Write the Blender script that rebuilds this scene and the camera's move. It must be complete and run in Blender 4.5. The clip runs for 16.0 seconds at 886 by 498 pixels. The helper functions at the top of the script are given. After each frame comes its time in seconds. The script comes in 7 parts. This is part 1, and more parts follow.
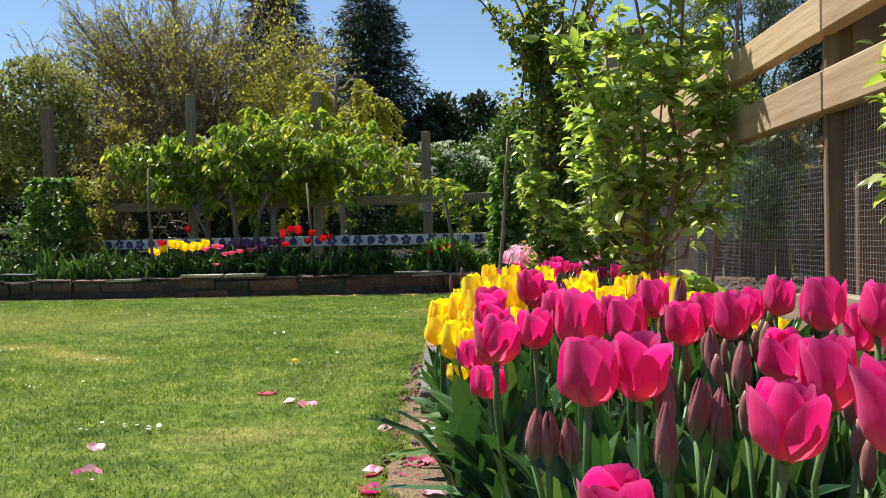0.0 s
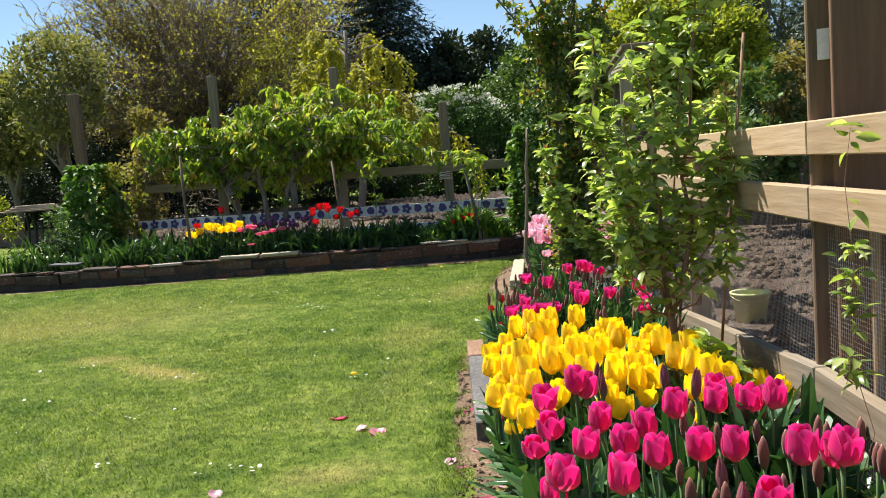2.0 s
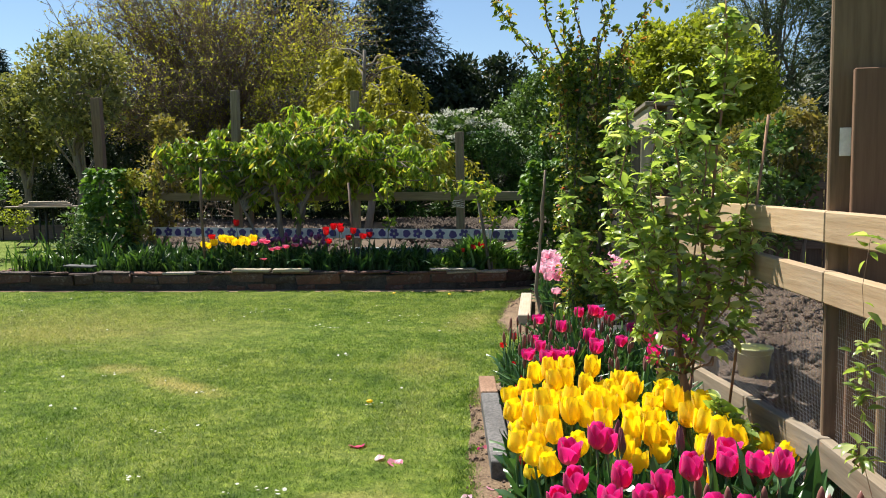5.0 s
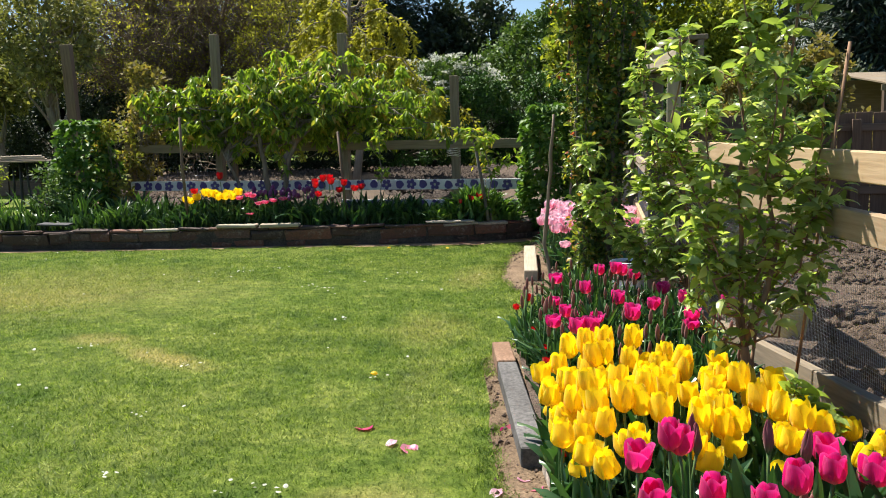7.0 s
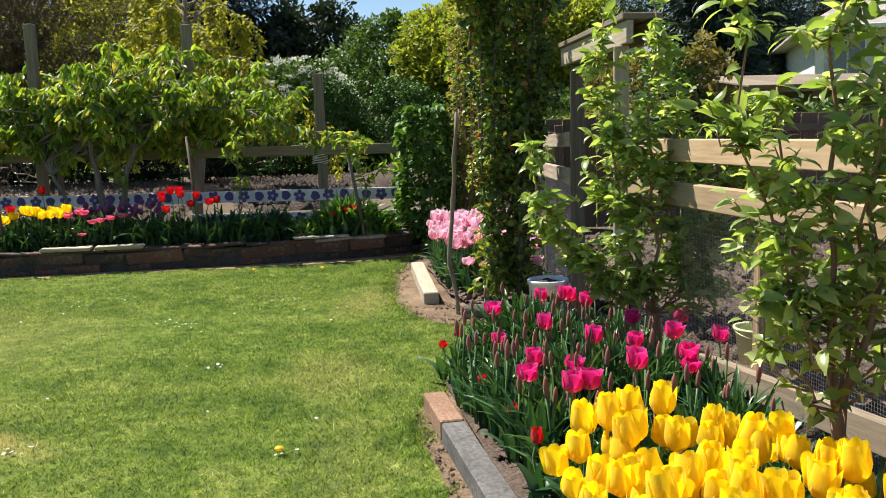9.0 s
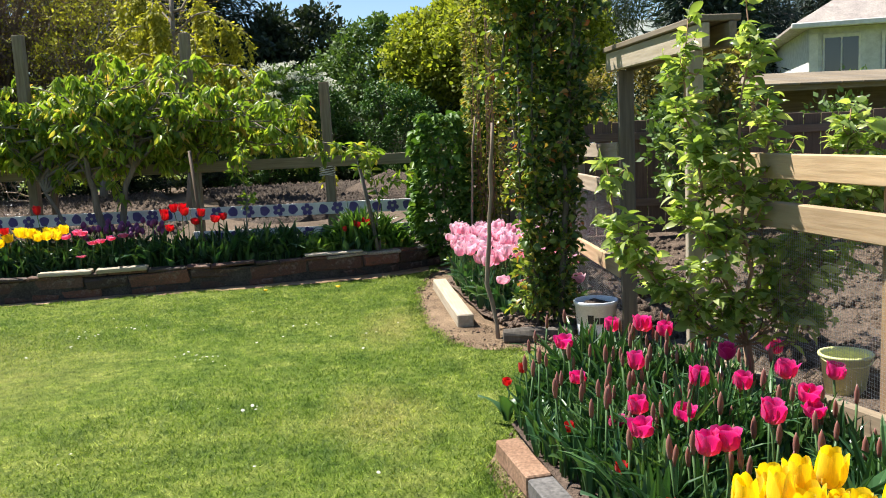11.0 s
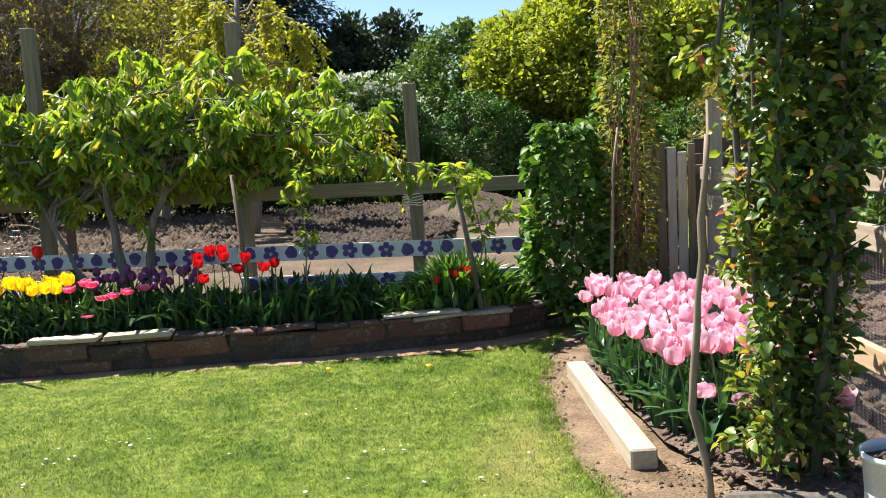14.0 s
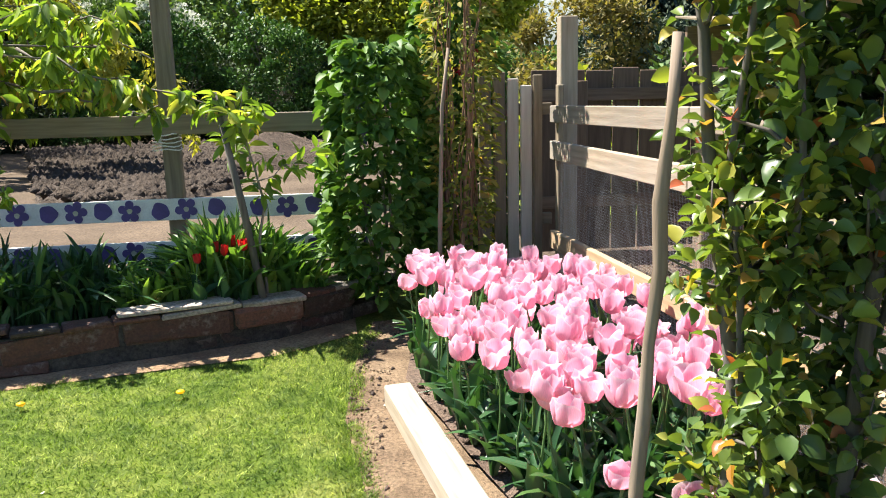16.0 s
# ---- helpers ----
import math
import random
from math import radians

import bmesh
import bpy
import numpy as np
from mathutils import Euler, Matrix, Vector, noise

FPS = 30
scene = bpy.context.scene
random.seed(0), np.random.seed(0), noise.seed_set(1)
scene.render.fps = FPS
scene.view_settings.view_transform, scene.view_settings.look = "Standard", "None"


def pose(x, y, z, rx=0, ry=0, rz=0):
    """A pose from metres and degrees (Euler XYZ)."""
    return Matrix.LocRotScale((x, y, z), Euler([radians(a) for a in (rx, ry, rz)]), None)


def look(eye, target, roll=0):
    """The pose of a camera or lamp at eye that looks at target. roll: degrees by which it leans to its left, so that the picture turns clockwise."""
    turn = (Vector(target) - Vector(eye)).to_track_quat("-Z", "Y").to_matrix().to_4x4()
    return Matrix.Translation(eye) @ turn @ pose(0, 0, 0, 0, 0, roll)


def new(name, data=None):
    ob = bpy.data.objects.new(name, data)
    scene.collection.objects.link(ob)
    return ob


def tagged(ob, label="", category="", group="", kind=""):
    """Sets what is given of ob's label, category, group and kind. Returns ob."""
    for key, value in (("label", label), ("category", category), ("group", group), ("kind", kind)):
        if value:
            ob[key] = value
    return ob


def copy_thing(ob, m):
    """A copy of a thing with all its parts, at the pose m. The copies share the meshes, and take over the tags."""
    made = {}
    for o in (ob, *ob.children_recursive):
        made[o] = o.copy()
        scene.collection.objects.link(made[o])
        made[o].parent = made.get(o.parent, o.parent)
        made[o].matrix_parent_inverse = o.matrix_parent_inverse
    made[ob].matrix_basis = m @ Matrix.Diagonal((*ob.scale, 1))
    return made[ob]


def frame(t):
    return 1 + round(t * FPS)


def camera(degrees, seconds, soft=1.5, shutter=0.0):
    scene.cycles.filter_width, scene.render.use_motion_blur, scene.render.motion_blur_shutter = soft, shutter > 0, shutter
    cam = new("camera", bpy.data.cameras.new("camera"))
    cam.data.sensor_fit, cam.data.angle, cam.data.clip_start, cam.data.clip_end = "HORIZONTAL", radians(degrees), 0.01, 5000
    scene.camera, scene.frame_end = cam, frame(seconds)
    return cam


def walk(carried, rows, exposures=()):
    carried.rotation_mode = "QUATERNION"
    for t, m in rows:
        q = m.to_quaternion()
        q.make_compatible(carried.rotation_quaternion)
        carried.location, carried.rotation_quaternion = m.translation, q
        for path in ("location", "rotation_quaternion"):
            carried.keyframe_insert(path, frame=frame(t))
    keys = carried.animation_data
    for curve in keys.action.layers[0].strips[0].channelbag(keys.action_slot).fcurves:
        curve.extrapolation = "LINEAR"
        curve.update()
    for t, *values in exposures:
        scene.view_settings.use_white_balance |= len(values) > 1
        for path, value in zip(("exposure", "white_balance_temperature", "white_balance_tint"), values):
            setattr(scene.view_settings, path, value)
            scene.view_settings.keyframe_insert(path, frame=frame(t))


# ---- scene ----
cam = camera(54.5, 16.0, 1.0)
PATH = [
    (0, (0.68, 0.402, 0.631), (0.247, 2.355, 0.604), -1.1),
    (0.5, (0.657, 0.34, 0.794), (0.232, 2.288, 0.64), -2.5),
    (1, (0.608, 0.258, 0.955), (0.198, 2.201, 0.719), -4.2),
    (1.5, (0.599, 0.117, 1.056), (0.163, 2.058, 0.851), -4.8),
    (2, (0.674, -0.056, 1.158), (0.206, 1.878, 0.963), -4.3),
    (2.5, (0.729, -0.202, 1.235), (0.194, 1.719, 1.082), -2.9),
    (3, (0.741, -0.251, 1.265), (0.162, 1.663, 1.197), -1.6),
    (3.5, (0.737, -0.234, 1.245), (0.169, 1.68, 1.133), -1.3),
    (4, (0.73, -0.25, 1.256), (0.188, 1.67, 1.116), -0.4),
    (4.2, (0.708, -0.276, 1.287), (0.189, 1.65, 1.144), 0.1),
    (6.3, (0.412, -0.206, 1.309), (0.005, 1.738, 1.076), -1.9),
    (6.5, (0.391, -0.1, 1.299), (-0.029, 1.839, 1.046), -1.9),
    (7, (0.344, 0.206, 1.297), (-0.085, 2.14, 1.022), -1.2),
    (7.5, (0.201, 0.478, 1.278), (-0.109, 2.437, 1.027), -2.0),
    (8, (0.005, 0.699, 1.316), (-0.166, 2.679, 1.088), -2.8),
    (8.5, (-0.091, 0.874, 1.277), (-0.231, 2.856, 1.047), -1.6),
    (8.7, (-0.132, 1.033, 1.251), (-0.239, 3.014, 0.992), -1.4),
    (10.8, (-0.588, 1.426, 1.322), (-0.524, 3.406, 1.046), -3.1),
    (11, (-0.576, 1.551, 1.336), (-0.592, 3.533, 1.074), -2.7),
    (11.5, (-0.515, 1.828, 1.362), (-0.699, 3.804, 1.117), -2.3),
    (12, (-0.597, 2.179, 1.339), (-0.792, 4.154, 1.093), -1.6),
    (12.5, (-0.66, 2.521, 1.355), (-0.842, 4.498, 1.113), -1.5),
    (13, (-0.747, 2.997, 1.388), (-0.97, 4.976, 1.204), -1.2),
    (13.5, (-0.891, 3.413, 1.348), (-1.117, 5.391, 1.162), -2.0),
    (14, (-0.951, 3.826, 1.379), (-1.142, 5.804, 1.158), -2.9),
    (14.5, (-0.92, 4.29, 1.377), (-1.044, 6.272, 1.133), -2.9),
    (15, (-0.927, 4.769, 1.342), (-0.889, 6.75, 1.07), -4.2),
    (15.5, (-0.933, 5.13, 1.316), (-0.73, 7.091, 0.976), -3.1),
    (16, (-0.935, 5.524, 1.313), (-0.671, 7.47, 0.938), -1.3),
]
walk(cam, [(t, look(eye, target, roll)) for t, eye, target, roll in PATH],
     [(0.0, 1.05), (2.0, 1.12), (4.0, 1.05), (8.0, 1.08), (11.0, 1.26), (11.5, 1.42), (12.5, 1.53), (13.2, 1.47), (16.0, 1.70)])

# ---- light ----
world = bpy.data.worlds.new("sky")
scene.world = world
world.use_nodes = True
wn = world.node_tree
sky = wn.nodes.new("ShaderNodeTexSky")
sky.sky_type = 'NISHITA'
sky.sun_disc = False
SUN_TO = Vector((-0.52, 0.35, 1.0)).normalized()
sky.sun_elevation = math.asin(SUN_TO.z)
sky.sun_rotation = math.atan2(SUN_TO.x, SUN_TO.y)
sky.air_density, sky.dust_density, sky.ozone_density = 1.0, 0.0, 3.5
bg = wn.nodes["Background"]
bg.inputs["Strength"].default_value = 0.062
wn.links.new(sky.outputs["Color"], bg.inputs["Color"])
sun_data = bpy.data.lights.new("sun", 'SUN')
sun_data.energy = 5.0
sun_data.angle = radians(0.53)
sun_data.color = (1.0, 0.95, 0.86)
sun = new("sun", sun_data)
sun.matrix_basis = look((0, 0, 30), Vector((0, 0, 30)) - SUN_TO)

rng = np.random.default_rng(7)


# ---- materials ----
def base_mat(name, rough=0.6, metal=0.0):
    m = bpy.data.materials.new(name)
    m.use_nodes = True
    t = m.node_tree
    b = t.nodes["Principled BSDF"]
    b.inputs["Roughness"].default_value = rough
    b.inputs["Metallic"].default_value = metal
    return m, t, b


def ramp(t, fac, stops):
    r = t.nodes.new("ShaderNodeValToRGB")
    els = r.color_ramp.elements
    while len(els) < len(stops):
        els.new(0.5)
    for e, (p, c) in zip(els, stops):
        e.position, e.color = p, (*c, 1)
    t.links.new(fac, r.inputs["Fac"])
    return r.outputs["Color"]


def tex(t, scale, detail=4.0, rough=0.55, vec=None, stretch=None, space="Object"):
    n = t.nodes.new("ShaderNodeTexNoise")
    n.inputs["Scale"].default_value = scale
    n.inputs["Detail"].default_value = detail
    n.inputs["Roughness"].default_value = rough
    c = t.nodes.new("ShaderNodeTexCoord")
    v = c.outputs[space]
    if stretch:
        mp = t.nodes.new("ShaderNodeMapping")
        mp.inputs["Scale"].default_value = stretch
        t.links.new(v, mp.inputs["Vector"])
        v = mp.outputs["Vector"]
    t.links.new(v, n.inputs["Vector"])
    return n.outputs["Fac"]


def mixc(t, fac, a, b, mode='MIX'):
    n = t.nodes.new("ShaderNodeMix")
    n.data_type, n.blend_type = 'RGBA', mode
    for sock, v in ((n.inputs[0], fac), (n.inputs[6], a), (n.inputs[7], b)):
        if isinstance(v, (int, float)):
            sock.default_value = v
        elif isinstance(v, tuple):
            sock.default_value = (*v, 1)
        else:
            t.links.new(v, sock)
    return n.outputs[2]


def bump(t, b, height, strength, dist=0.01):
    n = t.nodes.new("ShaderNodeBump")
    n.inputs["Strength"].default_value = strength
    n.inputs["Distance"].default_value = dist
    t.links.new(height, n.inputs["Height"])
    t.links.new(n.outputs["Normal"], b.inputs["Normal"])


def leaf_mat(name, stops, trans=0.35, rough=0.45, tcol=None, island=True):
    """Leaves: each leaf takes its own tone; light passes through."""
    m, t, b = base_mat(name, rough)
    g = t.nodes.new("ShaderNodeNewGeometry")
    o = t.nodes.new("ShaderNodeObjectInfo")
    c = ramp(t, g.outputs["Random Per Island"] if island else o.outputs["Random"], stops)
    c = mixc(t, ramp(t, tex(t, 9.0, 3), [(0.35, (0, 0, 0)), (0.75, (0.45, 0.45, 0.45))]), c,
             mixc(t, 1.0, c, (0.62, 0.66, 0.5), 'MULTIPLY'))
    t.links.new(c, b.inputs["Base Color"])
    b.inputs["Specular IOR Level"].default_value = 0.35
    tr = t.nodes.new("ShaderNodeBsdfTranslucent")
    t.links.new(mixc(t, 1.0, c, tcol or (1.3, 1.35, 0.55), 'MULTIPLY'), tr.inputs["Color"])
    mx = t.nodes.new("ShaderNodeMixShader")
    mx.inputs["Fac"].default_value = trans
    t.links.new(b.outputs["BSDF"], mx.inputs[1])
    t.links.new(tr.outputs["BSDF"], mx.inputs[2])
    t.links.new(mx.outputs["Shader"], t.nodes["Material Output"].inputs["Surface"])
    return m


def wood_mat(name, dark, light, grey=0.3, rough=0.8, axis=0, sheen=None):
    m, t, b = base_mat(name, rough)
    st = [14.0, 14.0, 14.0]
    st[axis] = 0.9
    grain = tex(t, 3.0, 6, 0.6, stretch=tuple(st))
    o = t.nodes.new("ShaderNodeObjectInfo")
    c = ramp(t, grain, [(0.28, dark), (0.72, light)])
    g = sum(light) / 3
    c = mixc(t, ramp(t, tex(t, 1.7, 3), [(0.4, (0, 0, 0)), (0.7, (grey, grey, grey))]), c, (g * 0.9, g * 0.92, g * 0.9))
    c = mixc(t, 1.0, c, ramp(t, o.outputs["Random"], [(0, (0.78, 0.78, 0.78)), (1, (1.1, 1.08, 1.05))]), 'MULTIPLY')
    t.links.new(c, b.inputs["Base Color"])
    b.inputs["Specular IOR Level"].default_value = 0.25
    bump(t, b, grain, 0.5, 0.004)
    return m


def speckle_mat(name, a, b_, scale=6.0, fine=60.0, rough=0.9, relief=0.6, dist=0.01, rand=True):
    m, t, b = base_mat(name, rough)
    n1, n2 = tex(t, scale, 5), tex(t, fine, 4, 0.7)
    c = ramp(t, n1, [(0.3, a), (0.7, b_)])
    c = mixc(t, 1.0, c, ramp(t, n2, [(0.28, (0.42, 0.42, 0.42)), (0.72, (1.35, 1.32, 1.28))]), 'MULTIPLY')
    if rand:
        o = t.nodes.new("ShaderNodeObjectInfo")
        c = mixc(t, 1.0, c, ramp(t, o.outputs["Random"], [(0, (0.6, 0.6, 0.62)), (1, (1.25, 1.15, 1.08))]), 'MULTIPLY')
    t.links.new(c, b.inputs["Base Color"])
    b.inputs["Specular IOR Level"].default_value = 0.2
    bump(t, b, n2, relief, dist)
    return m


def plain_mat(name, col, rough=0.5, metal=0.0, vary=0.25):
    m, t, b = base_mat(name, rough, metal)
    c = mixc(t, 1.0, ramp(t, tex(t, 7.0, 5), [(0.3, tuple(x * (1 - vary) for x in col)), (0.7, tuple(min(1, x * (1 + vary * 0.4)) for x in col))]),
             ramp(t, tex(t, 90.0, 2), [(0.3, (0.9, 0.9, 0.9)), (0.7, (1.05, 1.05, 1.05))]), 'MULTIPLY')
    t.links.new(c, b.inputs["Base Color"])
    return m


def petal_mat(name, edge, core, trans=0.45, glow=(1.3, 1.0, 1.0), rim=None):
    """Petals: darker at the foot, silky veins along the length."""
    m, t, b = base_mat(name, 0.42)
    uv = t.nodes.new("ShaderNodeTexCoord")
    sep = t.nodes.new("ShaderNodeSeparateXYZ")
    t.links.new(uv.outputs["UV"], sep.inputs[0])
    stops = [(0.0, core), (0.45, edge), (0.86, edge), (1.0, rim or edge)]
    c = ramp(t, sep.outputs["Y"], stops)
    vein = tex(t, 40.0, 3, 0.6, stretch=(1.0, 0.08, 1.0), space="UV")
    c = mixc(t, 1.0, c, ramp(t, vein, [(0.3, (0.86, 0.86, 0.86)), (0.7, (1.08, 1.08, 1.08))]), 'MULTIPLY')
    o = t.nodes.new("ShaderNodeObjectInfo")
    c = mixc(t, 1.0, c, ramp(t, o.outputs["Random"], [(0, (0.86, 0.84, 0.86)), (1, (1.08, 1.08, 1.08))]), 'MULTIPLY')
    t.links.new(c, b.inputs["Base Color"])
    b.inputs["Sheen Weight"].default_value = 0.15
    tr = t.nodes.new("ShaderNodeBsdfTranslucent")
    t.links.new(mixc(t, 1.0, c, glow, 'MULTIPLY'), tr.inputs["Color"])
    mx = t.nodes.new("ShaderNodeMixShader")
    mx.inputs["Fac"].default_value = trans
    t.links.new(b.outputs["BSDF"], mx.inputs[1])
    t.links.new(tr.outputs["BSDF"], mx.inputs[2])
    t.links.new(mx.outputs["Shader"], t.nodes["Material Output"].inputs["Surface"])
    return m


def spot(t, x, y, rx, ry, turn, full):
    """A soft worn patch of the turf, ragged at its rim."""
    c = t.nodes.new("ShaderNodeTexCoord")
    mp = t.nodes.new("ShaderNodeMapping")
    mp.vector_type = 'TEXTURE'
    mp.inputs["Location"].default_value, mp.inputs["Rotation"].default_value, mp.inputs["Scale"].default_value = (x, y, 0), (0, 0, radians(turn)), (rx, ry, 5)
    t.links.new(c.outputs["Object"], mp.inputs["Vector"])
    g = t.nodes.new("ShaderNodeTexGradient")
    g.gradient_type = 'SPHERICAL'
    t.links.new(mp.outputs["Vector"], g.inputs["Vector"])
    m = t.nodes.new("ShaderNodeMath")
    m.operation = 'MULTIPLY'
    t.links.new(g.outputs["Fac"], m.inputs[0])
    t.links.new(tex(t, 7.0, 4), m.inputs[1])
    return ramp(t, m.outputs[0], [(0.06, (0, 0, 0)), (0.42, (full, full, full))])


SPOTS = ((-3.0, 5.02, 0.42, 0.22, -10, 0.6), (-2.35, 4.66, 0.66, 0.19, -28, 0.8), (-0.58, 2.95, 0.34, 0.2, 20, 0.45), (-0.72, 4.4, 0.25, 0.9, 10, 0.15), (-0.95, 5.6, 0.4, 0.7, 10, 0.3), (-4.4, 6.2, 1.2, 0.7, 15, 0.3), (-1.0, 7.6, 0.35, 0.9, 0, 0.4), (-4.6, 6.6, 2.6, 1.8, 0, 0.34))


def turf_colour(t):
    big, mid, small = tex(t, 0.7, 4), tex(t, 3.2, 5, 0.6), tex(t, 16.0, 4, 0.6)
    c = ramp(t, mid, [(0.32, (0.086, 0.142, 0.025)), (0.50, (0.166, 0.224, 0.040)), (0.70, (0.270, 0.302, 0.082))])
    c = mixc(t, ramp(t, big, [(0.46, (0, 0, 0)), (0.70, (0.48, 0.48, 0.48))]), c, (0.275, 0.295, 0.075))
    c = mixc(t, 1.0, c, ramp(t, small, [(0.30, (0.45, 0.55, 0.45)), (0.70, (1.30, 1.26, 1.26))]), 'MULTIPLY')
    for s in SPOTS:
        c = mixc(t, spot(t, *s), c, (0.44, 0.35, 0.15))
    return c


def lawn_mat():
    m, t, b = base_mat("lawn_grass", 0.9)
    fine = tex(t, 90.0, 4, 0.7)
    c = mixc(t, 1.0, turf_colour(t), ramp(t, fine, [(0.25, (0.35, 0.42, 0.3)), (0.75, (1.2, 1.15, 1.1))]), 'MULTIPLY')
    t.links.new(c, b.inputs["Base Color"])
    b.inputs["Specular IOR Level"].default_value = 0.1
    bump(t, b, fine, 0.8, 0.02)
    return m


def blade_mat():
    m, t, b = base_mat("grass_blade", 0.55)
    g = t.nodes.new("ShaderNodeNewGeometry")
    c = mixc(t, 1.0, turf_colour(t), ramp(t, g.outputs["Random Per Island"], [(0, (0.35, 0.48, 0.36)), (0.5, (0.92, 0.98, 0.92)), (0.85, (1.6, 1.5, 1.45)), (1, (2.2, 2.05, 2.0))]), 'MULTIPLY')
    t.links.new(c, b.inputs["Base Color"])
    b.inputs["Specular IOR Level"].default_value = 0.2
    tr = t.nodes.new("ShaderNodeBsdfTranslucent")
    t.links.new(mixc(t, 1.0, c, (1.15, 1.38, 0.58), 'MULTIPLY'), tr.inputs["Color"])
    mx = t.nodes.new("ShaderNodeMixShader")
    mx.inputs["Fac"].default_value = 0.3
    t.links.new(b.outputs["BSDF"], mx.inputs[1])
    t.links.new(tr.outputs["BSDF"], mx.inputs[2])
    t.links.new(mx.outputs["Shader"], t.nodes["Material Output"].inputs["Surface"])
    return m


M_LAWN = lawn_mat()
M_BLADE = blade_mat()
M_SOIL = speckle_mat("garden_soil", (0.10, 0.075, 0.06), (0.19, 0.15, 0.125), 3.0, 40.0, 0.95, 1.0, 0.03)
M_DUG = speckle_mat("dug_soil", (0.075, 0.059, 0.048), (0.165, 0.134, 0.108), 2.2, 26.0, 0.95, 1.0, 0.05)
M_PATH = speckle_mat("bare_path", (0.098, 0.076, 0.055), (0.178, 0.140, 0.103), 1.5, 45.0, 0.95, 0.7, 0.02)
M_STRIP = speckle_mat("dry_earth", (0.18, 0.125, 0.08), (0.40, 0.295, 0.19), 4.0, 70.0, 0.95, 0.8, 0.02)
def brick_mat():
    """Old red-brown brick with grey mortar smears and dark weathering."""
    m, t, b = base_mat("old_brick", 0.92)
    o = t.nodes.new("ShaderNodeObjectInfo")
    c = ramp(t, o.outputs["Random"], [(0, (0.06, 0.040, 0.032)), (0.35, (0.068, 0.042, 0.032)), (0.7, (0.11, 0.052, 0.037)), (0.88, (0.165, 0.075, 0.05)), (1, (0.09, 0.068, 0.055))])
    fine = tex(t, 70.0, 5, 0.65)
    c = mixc(t, 1.0, c, ramp(t, fine, [(0.25, (0.55, 0.55, 0.55)), (0.75, (1.35, 1.3, 1.25))]), 'MULTIPLY')
    smear = tex(t, 9.0, 6, 0.75)
    c = mixc(t, ramp(t, smear, [(0.55, (0, 0, 0)), (0.70, (0.6, 0.6, 0.6))]), c, (0.26, 0.225, 0.19))
    c = mixc(t, ramp(t, tex(t, 5.0, 4, 0.6, space="Generated"), [(0.3, (0.7, 0.7, 0.7)), (0.48, (0, 0, 0))]), c, (0.045, 0.04, 0.035))
    t.links.new(c, b.inputs["Base Color"])
    bump(t, b, fine, 0.9, 0.01)
    return m


M_BRICK = brick_mat()
M_STONE = speckle_mat("grey_stone", (0.30, 0.27, 0.24), (0.50, 0.46, 0.41), 6.0, 60.0, 0.85, 0.7, 0.01)
M_SLATE = speckle_mat("slate_grey", (0.085, 0.088, 0.09), (0.16, 0.165, 0.17), 4.0, 50.0, 0.7, 0.4, 0.004)
M_TERRA = speckle_mat("terracotta", (0.30, 0.18, 0.115), (0.45, 0.29, 0.195), 8.0, 70.0, 0.85, 0.5, 0.004)
M_MORTAR = speckle_mat("mortar", (0.06, 0.055, 0.05), (0.11, 0.10, 0.09), 8.0, 60.0, 0.95, 0.8, 0.01)
M_PINE = wood_mat("new_pine", (0.34, 0.225, 0.12), (0.52, 0.38, 0.235), 0.15)
M_BEAM = wood_mat("pale_beam", (0.31, 0.25, 0.17), (0.49, 0.415, 0.315), 0.3)
M_GREYW = wood_mat("weathered_wood", (0.15, 0.115, 0.076), (0.30, 0.24, 0.165), 0.3)
M_GREYV = wood_mat("weathered_post", (0.13, 0.10, 0.066), (0.28, 0.225, 0.155), 0.3, axis=2)
M_BEAMV = wood_mat("pale_post", (0.34, 0.27, 0.18), (0.52, 0.44, 0.33), 0.3, axis=2)
M_PINEV = wood_mat("new_pine_post", (0.24, 0.15, 0.082), (0.42, 0.29, 0.17), 0.12, axis=2)
M_GATE = wood_mat("gate_post", (0.085, 0.068, 0.05), (0.20, 0.165, 0.12), 0.35, axis=2)
M_POST = wood_mat("brown_post", (0.12, 0.076, 0.044), (0.245, 0.165, 0.10), 0.1, axis=2)
M_PANEL = wood_mat("red_brown_panel", (0.16, 0.085, 0.05), (0.26, 0.15, 0.09), 0.1, axis=2)
M_DARKV = wood_mat("brown_paling", (0.10, 0.065, 0.045), (0.19, 0.13, 0.09), 0.25, axis=2)
M_DARKW = wood_mat("brown_board", (0.12, 0.08, 0.055), (0.22, 0.155, 0.11), 0.25)
M_BARK = wood_mat("bark", (0.13, 0.10, 0.075), (0.30, 0.25, 0.20), 0.5, 0.95, axis=2)
M_BARKG = wood_mat("grey_bark", (0.07, 0.055, 0.045), (0.18, 0.155, 0.13), 0.5, 0.95, axis=2)
M_BARKR = wood_mat("red_bark", (0.20, 0.10, 0.06), (0.38, 0.24, 0.15), 0.2, 0.8, axis=2)
M_STICK = wood_mat("driftwood_stake", (0.16, 0.112, 0.076), (0.36, 0.27, 0.20), 0.3, 0.9, axis=2)
M_KICK = wood_mat("weathered_board", (0.225, 0.17, 0.115), (0.41, 0.335, 0.25), 0.5)
M_KICKV = wood_mat("silvered_paling", (0.42, 0.38, 0.33), (0.60, 0.56, 0.50), 0.5, axis=2)
